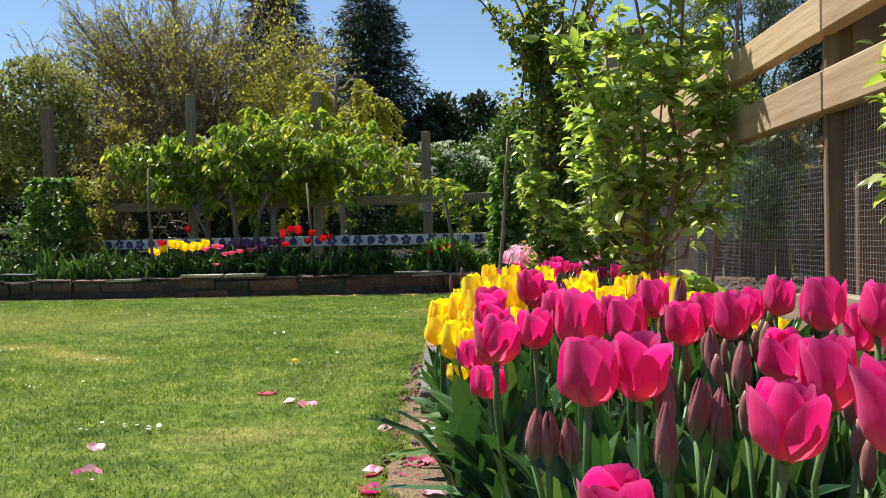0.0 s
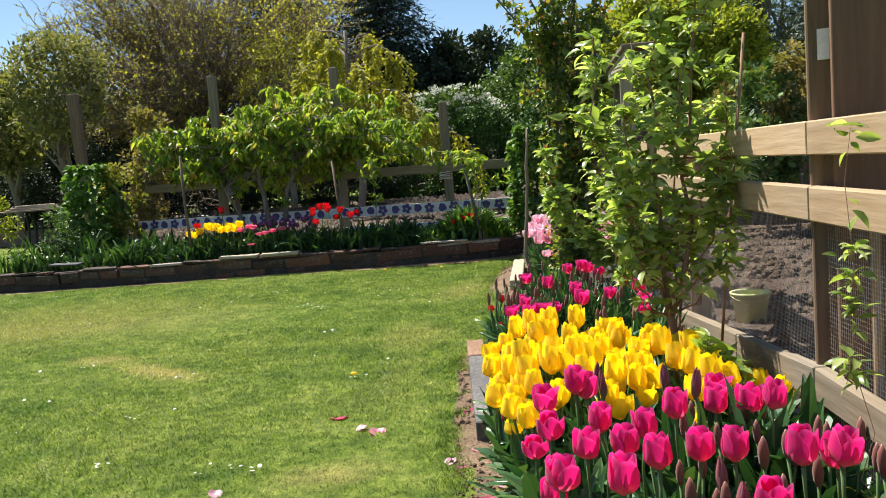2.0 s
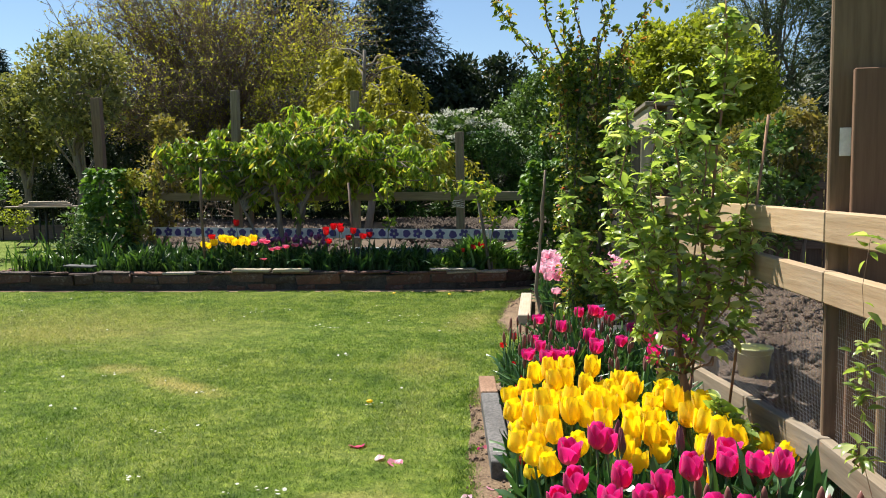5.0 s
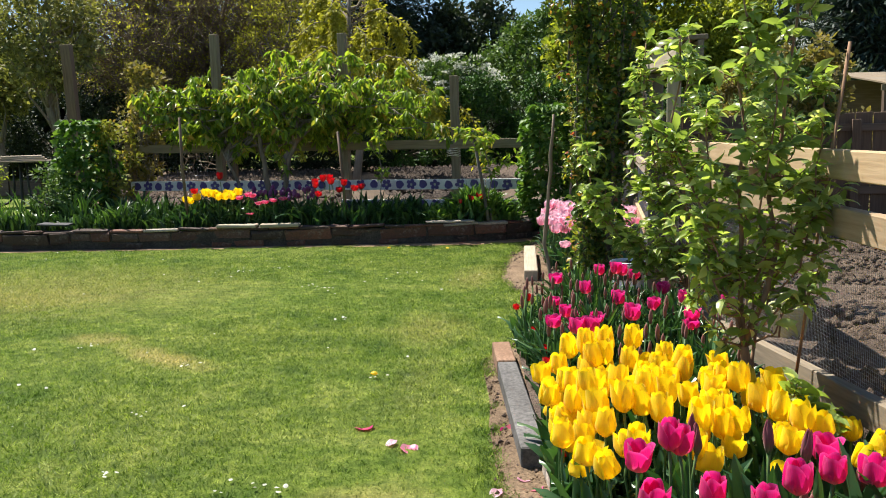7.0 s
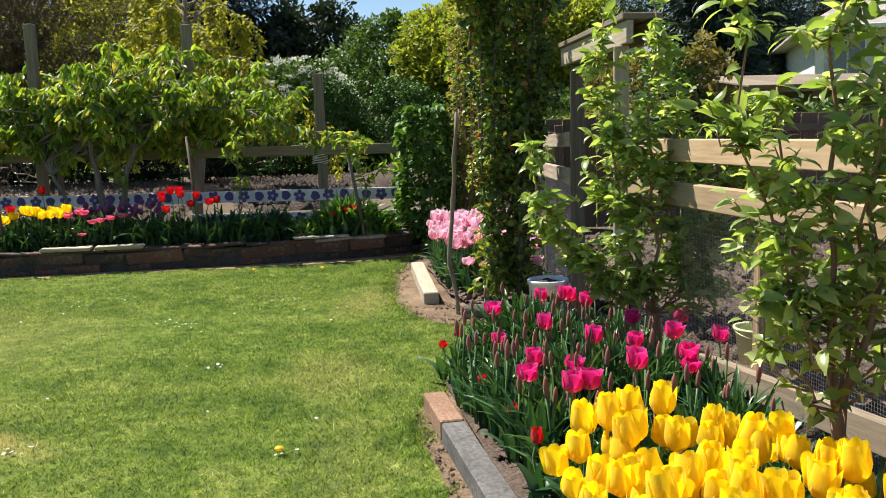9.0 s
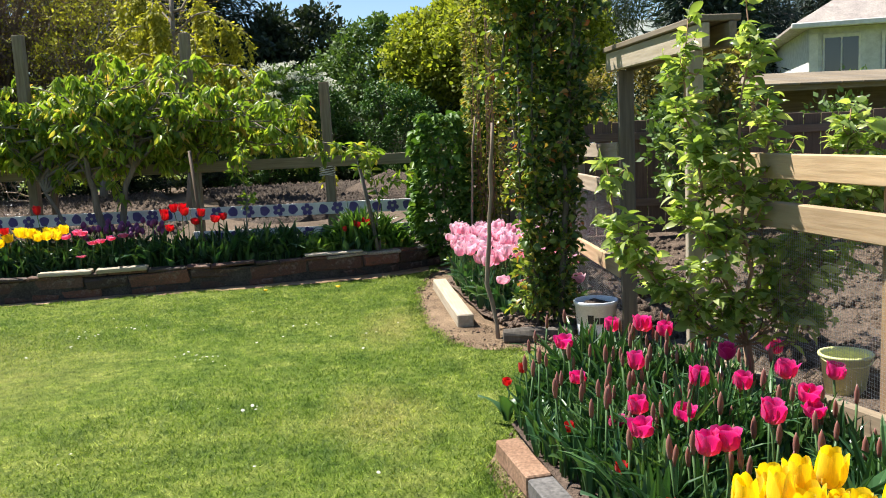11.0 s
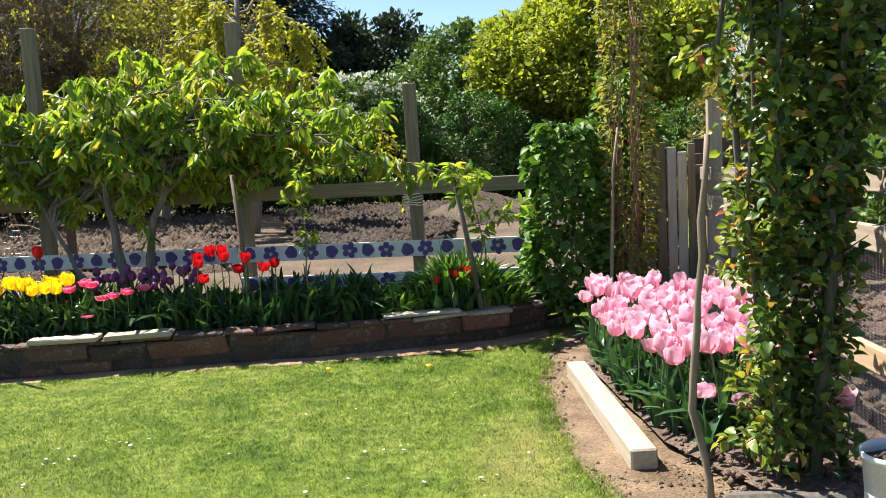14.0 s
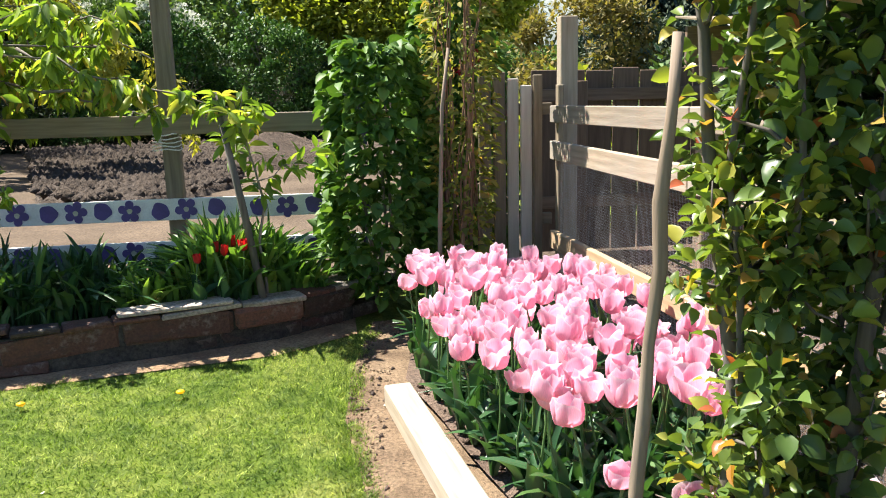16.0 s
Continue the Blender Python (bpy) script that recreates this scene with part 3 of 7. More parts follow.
# ---- edging timbers ----
def edging():
    t = thing("edging_beam", (-0.58, 8.15, 0), "pale square timber edging beam on bare earth", "beam")
    beam("timber", (-0.678, 8.92, 0.055), (-0.488, 7.38, 0.055), 0.115, 0.095, M_BEAM, t, bevel=0.008)
    s = thing("edging_plank", (-0.2, 4.3, 0), "slate-grey edging plank with a bare terracotta end", "edging")
    beam("plank", (-0.286, 4.53, 0.048), (-0.012, 3.34, 0.048), 0.10, 0.09, M_SLATE, s, "slate grey plank", bevel=0.006)
    beam("end_block", (-0.378, 4.93, 0.055), (-0.289, 4.54, 0.055), 0.10, 0.085, M_TERRA, s, "bare terracotta block", bevel=0.006)
    w = thing("edging_board", (0.2, 2.7, 0), "thin dirty white edging board half hidden under tulip leaves", "edging")
    beam("board", (0.03, 3.31, 0.03), (0.178, 2.74, 0.026), 0.018, 0.065, M_DIRTYW, w, bevel=0.003)
    beam("board", (0.18, 2.72, 0.022), (0.30, 2.14, 0.024), 0.018, 0.06, M_DIRTYW, w, bevel=0.003, roll=6)
    lg = thing("log", (0.1, 6.95, 0), "short dark weathered log lying on bare earth", "log")
    V, F = tube([(-0.262, 6.93, 0.045), (-0.255, 6.93, 0.045), (-0.10, 6.915, 0.05), (0.05, 6.925, 0.046), (0.185, 6.93, 0.045), (0.19, 6.93, 0.045)], [0.03, 0.047, 0.053, 0.049, 0.047, 0.028], 12)
    put("trunk", mesh("log", [(a, b + 0.012 * noise.noise(Vector((a * 9, b * 40, c * 40))), c + 0.012 * noise.noise(Vector((a * 9, b * 40, c * 40 + 7)))) for a, b, c in V], F, M_BARKG), lg, Matrix())


edging()


# ---- wire fences ----
def wire_panel(name, p0, p1, z0, z1, parent, gap=0.0135, wire=0.00042):
    """Square wire netting between two points, each wire a real strand."""
    p0, p1 = np.array(p0, float), np.array(p1, float)
    d = p1 - p0
    ln = np.linalg.norm(d)
    u = d / ln
    nrm = np.array([-u[1], u[0]])
    V, F = [], []

    def strand(a, b, side):
        k = len(V)
        for q in (a, b):
            for s1, s2 in ((-1, 0), (1, 0.9), (1, -0.9)):
                if side == 0:
                    V.append((q[0] + u[0] * wire * s2 + nrm[0] * wire * s1, q[1] + u[1] * wire * s2 + nrm[1] * wire * s1, q[2]))
                else:
                    V.append((q[0] + nrm[0] * wire * s1, q[1] + nrm[1] * wire * s1, q[2] + wire * s2))
        F.extend([(k, k + 1, k + 4, k + 3), (k + 1, k + 2, k + 5, k + 4), (k + 2, k, k + 3, k + 5)])

    for i in range(int(ln / gap) + 1):
        q = p0 + u * i * gap
        strand((q[0], q[1], z0), (q[0], q[1], z1), 0)
    for j in range(int((z1 - z0) / gap) + 1):
        z = z0 + j * gap
        strand((p0[0], p0[1], z), (p1[0], p1[1], z), 1)
    return put(name, mesh(name, V, F, M_WIRE), parent, Matrix(), "fine square wire netting")


def lerp(a, b, u):
    return tuple(x + (y - x) * u for x, y in zip(a, b))


F1A, F1B, F1C = (1.80, -0.95), (0.60, 5.62), (0.487, 6.73)


def on_f1(y):
    u = (y - F1A[1]) / (F1B[1] - F1A[1])
    return F1A[0] + (F1B[0] - F1A[0]) * u, y


def run_fence():
    f = thing("run_fence", (*on_f1(2.7), 0), "tan timber rail fence with square wire netting", "fence")
    rz = math.degrees(math.atan2(F1B[0] - F1A[0], F1A[1] - F1B[1]))
    # bottom board in darker wood: the fence's dappled shade is put into its colour
    for name, z, hh, mat, lab in (("rail", 1.155, 0.098, M_PINE, "pale tan top rail"), ("rail", 0.965, 0.10, M_PINE, "pale tan lower rail"), ("kickboard", 0.43, 0.10, M_GREYW, "greyed bottom board, shade put into its colour")):
        ys = (-0.95, 2.62, 5.58)
        for a, b in zip(ys, ys[1:]):
            p, q = on_f1(a + 0.003), on_f1(b - 0.003)
            dip = 0.0 if name == "rail" or b < 3 else 0.24
            beam(name, (*p, z), (*q, z - dip), 0.045, hh, mat, f, lab)
    for y, h, mat in ((2.70, 2.45, M_POST), (4.35, 1.2, M_PINEV), (0.9, 1.2, M_PINEV)):
        x, _ = on_f1(y)
        post("post", x + (0.075 if h < 2 else 0.10), y, 0.0, h, 0.09 if h < 2 else 0.17, 0.10, mat, f, -8)
    put("panel", box_data(1.1, 0.035, 1.70, M_PANEL, 0.003, "panel"), f, pose(1.196 + 0.55, 2.585, 0.79, 0, 0, -2), "red-brown upright panel")
    post("stud", 1.275, 2.50, 0.1, 0.92, 0.022, 0.05, M_PINEV, f, -8, "thin pine batten")
    put("tag", box_data(0.033, 0.006, 0.088, M_WHITE, 0.001, "tag"), f, pose(1.186, 2.650, 1.42, 0, 0, -8), "small white tag")
    for a, b in ((-0.95, 2.62), (2.70, 5.56)):
        p, q = on_f1(a), on_f1(b)
        wire_panel("netting", (p[0] + 0.026, p[1]), (q[0] + 0.026, q[1]), 0.12, 0.95, f)


run_fence()


def gateway():
    g = thing("gateway", (0.54, 6.15, 0), "timber gateway with pale lintel boards between two posts", "gateway")
    post("post", F1C[0] + 0.02, F1C[1], 0, 1.665, 0.09, 0.10, M_GATE, g, -8)
    post("post", F1B[0] - 0.02, F1B[1] - 0.04, 0, 1.665, 0.075, 0.09, M_BEAMV, g, -8)
    a, b = (0.437, 6.87), (0.60, 5.45)
    beam("fascia", (*a, 1.722), (*b, 1.722), 0.035, 0.11, M_BEAM, g, "pale sunlit fascia board")
    beam("fascia", (a[0] + 0.12, a[1], 1.722), (b[0] + 0.12, b[1], 1.722), 0.035, 0.11, M_GREYW, g, "weathered back board")
    beam("cap", (a[0] + 0.062, a[1], 1.795), (b[0] + 0.062, b[1], 1.795), 0.20, 0.03, M_GREYW, g, "weathered capping board")


gateway()

F3B = (0.375, 10.38)


def side_fence():
    f = thing("side_fence", (0.43, 8.6, 0), "weathered timber rails and wire netting beside the tulips", "fence")
    a, b = (F1C[0] - 0.012, F1C[1] + 0.055), F3B
    mid = lerp(a, b, 0.5)
    for name, za, zb, hh, mat in (("rail", 1.197, 1.135, 0.095, M_KICK), ("rail", 0.955, 0.93, 0.105, M_KICK), ("kickboard", 0.465, 0.41, 0.105, M_PINE)):
        zm = (za + zb) / 2
        for p, q, z0, z1 in ((a, mid, za, zm), (mid, b, zm, zb)):
            beam(name, (*lerp(p, q, 0.002), z0), (*lerp(p, q, 0.998), z1), 0.035, hh, mat, f)
    post("post", F3B[0] + 0.10, F3B[1] + 0.05, 0, 1.68, 0.10, 0.10, M_BEAMV, f, -2, "weathered gate post")
    post("post", mid[0] + 0.075, mid[1], 0, 1.18, 0.09, 0.09, M_GREYV, f, -2)
    post("stile", F3B[0] + 0.035, F3B[1] - 0.03, 0.1, 1.30, 0.035, 0.07, M_GREYV, f, -2)
    wire_panel("netting", (a[0] + 0.03, a[1]), (b[0] + 0.03, b[1] - 0.05), 0.03, 0.93, f)
    for i, (x, h, w) in enumerate(((0.33, 1.36, 0.055), (0.262, 1.30, 0.07), (0.185, 1.34, 0.07), (0.105, 1.38, 0.075), (0.02, 1.36, 0.075))):
        post("paling", x, F3B[1] + 0.17 + 0.012 * i, 0.05, h, w, 0.022, M_KICKV if i in (1, 2) else M_GREYV, f, 3)
    for z in (1.16, 0.50):
        beam("paling_rail", (0.0, F3B[1] + 0.225, z), (F3B[0] + 0.05, F3B[1] + 0.17 + 0.03, z), 0.03, 0.07, M_GREYW, f)


side_fence()


def paling_fence():
    f = thing("paling_fence", (3.5, 11.6, 0), "tall dark brown close-boarded paling fence", "fence")
    rnd = random.Random(9)
    x = 0.55
    while x < 8.6:
        w = 0.20
        post("paling", x + w / 2, 11.62 + 0.02 * x, 0.08, 1.40 + rnd.uniform(-0.012, 0.012), w - 0.008, 0.02, M_DARKV, f, 1.2)
        x += w + 0.004
    beam("rail", (0.5, 11.595, 1.22), (8.6, 11.755, 1.22), 0.03, 0.09, M_DARKW, f)
    beam("rail", (0.5, 11.595, 0.45), (8.6, 11.755, 0.45), 0.03, 0.09, M_DARKW, f)
    for x in (0.9, 3.0, 5.2, 7.4):
        post("post", x, 11.55 + 0.02 * x, 0.0, 1.32, 0.10, 0.05, M_DARKV, f)


paling_fence()


def side_palings():
    # added fence, not a known one: darkens the bright view through the netting
    f = thing("paling_fence", (6.6, 5.5, 0), "tall dark brown close-boarded paling fence", "fence")
    rnd = random.Random(10)
    y = -1.4
    while y < 11.5:
        post("paling", 6.6, y + 0.1, 0.05, 1.42 + rnd.uniform(-0.012, 0.012), 0.02, 0.192, M_DARKV, f)
        y += 0.204
    beam("rail", (6.57, -1.4, 1.2), (6.57, 11.6, 1.2), 0.03, 0.09, M_DARKW, f)
    beam("rail", (6.57, -1.4, 0.45), (6.57, 11.6, 0.45), 0.03, 0.09, M_DARKW, f)


side_palings()


def flower_shape(r, petals, mat):
    """A painted blossom: a flat star of round petals, with a pale middle."""
    bm = bmesh.new()
    c = bm.verts.new((0, 0, 0))
    rim = []
    n = 40
    for i in range(n):
        a = 2 * math.pi * i / n
        q = r * (0.60 + 0.40 * abs(math.cos(petals * a / 2)) ** 0.7) if petals else r * 0.78 * (1 + 0.06 * math.sin(3 * a) + 0.04 * math.sin(5 * a))
        rim.append(bm.verts.new((q * math.cos(a), 0, q * math.sin(a))))
    for i in range(n):
        bm.faces.new((c, rim[(i + 1) % n], rim[i]))
    me = bpy.data.meshes.new("painted_flower")
    bm.to_mesh(me)
    bm.free()
    me.materials.append(mat)
    return me


def plot_fence():
    f = thing("plot_fence", (-3.3, 10.85, 0), "grey timber fence with white boards painted with purple flowers", "fence")
    y = 10.85
    beam("rail", (-6.42, y, 1.115), (-3.34, y, 1.115), 0.04, 0.115, M_GREYW, f)
    beam("rail", (-3.335, y, 1.115), (-0.45, y, 1.115), 0.04, 0.115, M_GREYW, f)
    for x, h, lean in ((-1.84, 1.96, -0.5), (-3.30, 2.54, 0), (-5.07, 2.60, 0), (-6.42, 1.47, 0), (-0.35, 1.3, 0)):
        post("post", x, y + 0.075, 0.0, h, 0.10, 0.10, M_GREYV, f, 0, lean=(0, lean))
    post("stake", -4.85, y + 0.05, 0.0, 1.1, 0.06, 0.06, M_DARKV, f)
    star, blob, dot = flower_shape(0.068, 5, M_PURPLE), flower_shape(0.066, 0, M_PURPLE), flower_shape(0.02, 0, M_YDOT)
    rnd = random.Random(3)
    for zc, lab in ((0.615, "white board painted with purple flowers"), (0.36, "white board painted with purple flowers")):
        for x0, x1 in ((-6.36, -3.36), (-3.35, -1.45), (-1.44, -0.5)) if zc > 0.5 else ((-3.34, -1.45), (-1.44, -0.5)):
            b = beam("painted_board", (x0, y - 0.035 - (0.004 if x0 < -3.355 else 0), zc), (x1, y - 0.035, zc), 0.022, 0.128, M_WHITE, f, lab, bevel=0.002)
            x, k = x0 + 0.1, 0
            while x < x1 - 0.08:
                m = pose(x, y - 0.0525, zc + rnd.uniform(-0.008, 0.008), 0, rnd.uniform(0, 72), 0)
                put("painted_flower", star if k % 2 else blob, b, m)
                if k % 2:
                    put("flower_centre", dot, b, pose(x, y - 0.054, zc, 0, 0, 0))
                x += rnd.uniform(0.15, 0.18)
                k += 1
    # netting and twisted prunings behind the far end
    wire_panel("netting", (-6.4, y + 0.03), (-5.1, y + 0.03), 0.15, 1.05, f, 0.05)
    # a loop of pale ties on the post
    pieces = []
    for k in range(5):
        a = np.linspace(0, 2 * math.pi, 14)
        z = 0.97 + 0.022 * k + 0.006 * np.sin(3 * a + k)
        pieces.append(tube(np.stack([-1.86 + 0.085 * np.cos(a), y + 0.03 + 0.085 * np.sin(a), z], 1), np.full(14, 0.004), 4))
    put("tie", mesh("tie", *joined(pieces), M_WHITE), f, Matrix(), "pale twine wound round the post")


plot_fence()
far_post = thing("post", (-7.5, 11.3, 0), "tall square weathered timber post", "post")
post("shaft", -7.5, 11.3, 0, 2.6, 0.14, 0.12, M_DARKV, far_post, 10, lean=(0, -2))


# ---- leaves and flowers: materials ----
M_APPLE = leaf_mat("apple_leaf", [(0, (0.17, 0.25, 0.07)), (0.5, (0.31, 0.40, 0.12)), (0.85, (0.45, 0.52, 0.19)), (1, (0.62, 0.64, 0.38))], 0.5, 0.27)
M_CHERRY = leaf_mat("cherry_leaf", [(0, (0.10, 0.165, 0.03)), (0.4, (0.20, 0.30, 0.045)), (0.8, (0.35, 0.44, 0.068)), (0.93, (0.46, 0.43, 0.09)), (1, (0.45, 0.28, 0.10))], 0.5, 0.4)
M_VINE = leaf_mat("pear_leaf", [(0, (0.045, 0.085, 0.024)), (0.5, (0.10, 0.165, 0.04)), (0.85, (0.22, 0.29, 0.06)), (0.95, (0.33, 0.33, 0.08)), (0.985, (0.46, 0.24, 0.07)), (1, (0.50, 0.13, 0.06))], 0.27, 0.35)
M_TINGED = leaf_mat("tinged_leaf", [(0, (0.09, 0.14, 0.03)), (0.5, (0.19, 0.26, 0.05)), (0.78, (0.36, 0.37, 0.07)), (0.90, (0.44, 0.32, 0.07)), (0.96, (0.46, 0.19, 0.06)), (1, (0.42, 0.09, 0.06))], 0.42, 0.35)
M_IVY = leaf_mat("hop_leaf", [(0, (0.05, 0.115, 0.022)), (0.6, (0.095, 0.19, 0.035)), (1, (0.18, 0.29, 0.06))], 0.3, 0.55)
M_SPARSE = leaf_mat("rose_leaf", [(0, (0.15, 0.16, 0.04)), (0.5, (0.25, 0.26, 0.06)), (0.85, (0.34, 0.32, 0.08)), (1, (0.38, 0.22, 0.08))], 0.4, 0.7)
M_BRONZE = leaf_mat("bronze_leaf", [(0, (0.14, 0.13, 0.045)), (0.6, (0.24, 0.20, 0.07)), (1, (0.34, 0.25, 0.09))], 0.35, 0.7)
M_TULIPLEAF = leaf_mat("tulip_leaf", [(0, (0.032, 0.085, 0.040)), (0.6, (0.055, 0.125, 0.052)), (1, (0.10, 0.185, 0.07))], 0.22, 0.33, (1.2, 1.5, 0.5), island=False)
M_TULIPLOW = leaf_mat("tulip_low_leaf", [(0, (0.025, 0.07, 0.030)), (0.6, (0.05, 0.125, 0.045)), (1, (0.12, 0.21, 0.065))], 0.22, 0.33)
M_STRAPLEAF = leaf_mat("bed_leaf", [(0, (0.07, 0.15, 0.035)), (0.6, (0.14, 0.26, 0.05)), (1, (0.25, 0.38, 0.08))], 0.3, 0.35)
M_BEDLEAF = leaf_mat("dark_bed_leaf", [(0, (0.02, 0.05, 0.02)), (0.6, (0.045, 0.10, 0.03)), (1, (0.10, 0.19, 0.05))], 0.25, 0.4)
M_CONIFER = leaf_mat("spruce_needle", [(0, (0.018, 0.035, 0.026)), (0.7, (0.035, 0.06, 0.045)), (1, (0.06, 0.09, 0.065))], 0.1, 0.6)
M_HOLLY = leaf_mat("dark_leaf", [(0, (0.02, 0.034, 0.018)), (0.7, (0.036, 0.055, 0.028)), (1, (0.06, 0.08, 0.04))], 0.12, 0.65)
M_HEDGE = leaf_mat("hedge_leaf", [(0, (0.03, 0.075, 0.016)), (0.6, (0.065, 0.15, 0.026)), (1, (0.13, 0.25, 0.045))], 0.10, 0.6)
M_GREEN = leaf_mat("tree_leaf", [(0, (0.06, 0.11, 0.03)), (0.6, (0.105, 0.18, 0.045)), (1, (0.17, 0.26, 0.065))], 0.22, 0.6)
M_YELLOWG = leaf_mat("yellow_green_leaf", [(0, (0.15, 0.19, 0.028)), (0.5, (0.28, 0.315, 0.044)), (1, (0.44, 0.44, 0.075))], 0.45, 0.65)
M_GOLD = leaf_mat("laburnum_leaf", [(0, (0.24, 0.24, 0.035)), (0.5, (0.38, 0.36, 0.05)), (1, (0.52, 0.47, 0.09))], 0.45, 0.7)
M_WATTLE = leaf_mat("wattle_leaf", [(0, (0.11, 0.125, 0.055)), (0.5, (0.21, 0.21, 0.085)), (1, (0.33, 0.31, 0.12))], 0.3, 0.7)
M_WILLOW = leaf_mat("willow_leaf", [(0, (0.17, 0.16, 0.04)), (0.5, (0.36, 0.34, 0.06)), (1, (0.54, 0.51, 0.11))], 0.45, 0.7)
M_BLOSSOM = leaf_mat("white_blossom", [(0, (0.55, 0.55, 0.48)), (1, (0.8, 0.8, 0.74))], 0.3, 0.6, (1, 1, 0.95))
# foliage at the back of the gardens, its shade put into a dull dark green
M_FARSHADE = leaf_mat("far_shaded_leaf", [(0, (0.03, 0.05, 0.03)), (0.6, (0.06, 0.085, 0.05)), (1, (0.10, 0.13, 0.07))], 0.15, 0.7)
M_FEATHER = leaf_mat("grey_green_leaf", [(0, (0.065, 0.085, 0.055)), (0.6, (0.12, 0.15, 0.09)), (1, (0.20, 0.23, 0.14))], 0.3, 0.6)
M_TWIG = wood_mat("twig", (0.13, 0.09, 0.072), (0.27, 0.20, 0.16), 0.3, 0.95, axis=2)
M_STEM = leaf_mat("tulip_stem", [(0, (0.09, 0.17, 0.06)), (1, (0.14, 0.23, 0.08))], 0.1, 0.4, island=False)
P_MAG = petal_mat("magenta_petal", (0.72, 0.018, 0.235), (0.78, 0.22, 0.25), 0.48, (1.2, 0.75, 0.95), (0.84, 0.09, 0.38))
P_YEL = petal_mat("yellow_petal", (1.0, 0.80, 0.018), (1.0, 0.74, 0.02), 0.5, (1.05, 1.0, 0.5))
P_PINK = petal_mat("pale_pink_petal", (0.90, 0.53, 0.65), (0.88, 0.42, 0.56), 0.48, (1.08, 0.95, 0.98), (0.95, 0.80, 0.84))
P_RED = petal_mat("red_petal", (0.62, 0.008, 0.02), (0.4, 0.01, 0.02), 0.4, (1.2, 0.4, 0.5))
P_DEEP = petal_mat("deep_pink_petal", (0.80, 0.13, 0.32), (0.8, 0.4, 0.5), 0.4, (1.3, 0.7, 0.8), (0.9, 0.6, 0.68))
P_PURP = petal_mat("purple_petal", (0.24, 0.05, 0.19), (0.24, 0.05, 0.19), 0.35, (1.3, 0.7, 1.0))
P_BUDS = petal_mat("far_bud", (0.34, 0.12, 0.10), (0.32, 0.13, 0.10), 0.25, (1.2, 0.8, 0.8))
P_RED2 = petal_mat("dark_red_petal", (0.60, 0.012, 0.018), (0.45, 0.02, 0.02), 0.4, (1.3, 0.6, 0.6))
P_BUD = petal_mat("closed_bud", (0.30, 0.085, 0.10), (0.20, 0.22, 0.10), 0.2, (1.2, 0.8, 0.8))


# ---- tulips ----
def petal_data(name, h, r, close, mat, seed=0, frill=0.0, shut=False):
    """One broad cupped petal with a rounded tip; close is the width of the mouth against the belly."""
    rnd = random.Random(seed)
    V, U, F = [], [], []
    nu, nv = 7, 8
    lip = [rnd.uniform(-1, 1) for _ in range(nu)]
    tipout = 0 if shut else rnd.uniform(-0.6, 1.4)
    for j in range(nv):
        v = j / (nv - 1)
        if shut:
            prof = r * max(0.12, math.sin(math.pi * (0.12 + 0.86 * v)) ** 0.8)
        elif v < 0.42:
            prof = r * (0.28 + 0.72 * math.sin(v / 0.42 * math.pi / 2))
        else:
            prof = r * (1 + (close - 1) * ((v - 0.42) / 0.58) ** 1.4)
        half = 1.12 * math.sqrt(math.sin(math.pi * (0.08 + 0.58 * v)))
        for i in range(nu):
            u = -1 + 2 * i / (nu - 1)
            top = h * (1 - 0.36 * abs(u) ** 2.3) + 0.004 * frill * lip[i] * v
            q = prof * (1 - 0.07 * (1 - u * u) * (1 - v)) + r * 0.20 * u * u * v * (1 if i > 3 else -0.5) + r * 0.10 * max(0, v - 0.8) / 0.2 * (1 - u * u) * tipout
            a = u * half
            V.append((q * math.cos(a), q * math.sin(a), top * v))
            U.append((0.5 + 0.5 * u, v))
    for j in range(nv - 1):
        for i in range(nu - 1):
            k = j * nu + i
            F.append((k, k + 1, k + nu + 1, k + nu))
    return mesh(name, V, F, mat, True, U)


def blade_data(name, length, width, bend, mat, seed=0):
    """A broad tulip leaf that clasps the stem and arches out."""
    V, F = [], []
    n = 7
    for j in range(n):
        v = j / (n - 1)
        w = width * (0.35 + 0.65 * math.sin(min(1, v * 1.35 + 0.1) * math.pi * 0.72)) * (1 - v ** 3 * 0.96)
        x = 0.012 + bend * length * v ** 1.8
        z = length * v * (1 - 0.45 * bend * v * v)
        wav = 0.011 * math.sin(7.5 * v + 2 * seed) * v
        V += [(x - w * 0.35, -w / 2, z + wav), (x, 0, z - 0.004), (x - w * 0.35, w / 2, z - wav)]
    for j in range(n - 1):
        for i in range(2):
            k = j * 3 + i
            F.append((k, k + 1, k + 4, k + 3))
    return mesh(name, V, F, mat, True)


LEAVES = [blade_data("leaf", ln, w, b, M_TULIPLEAF, i) for i, (ln, w, b) in enumerate(((0.25, 0.066, 0.34), (0.22, 0.075, 0.55), (0.29, 0.058, 0.22), (0.19, 0.07, 0.75)))]


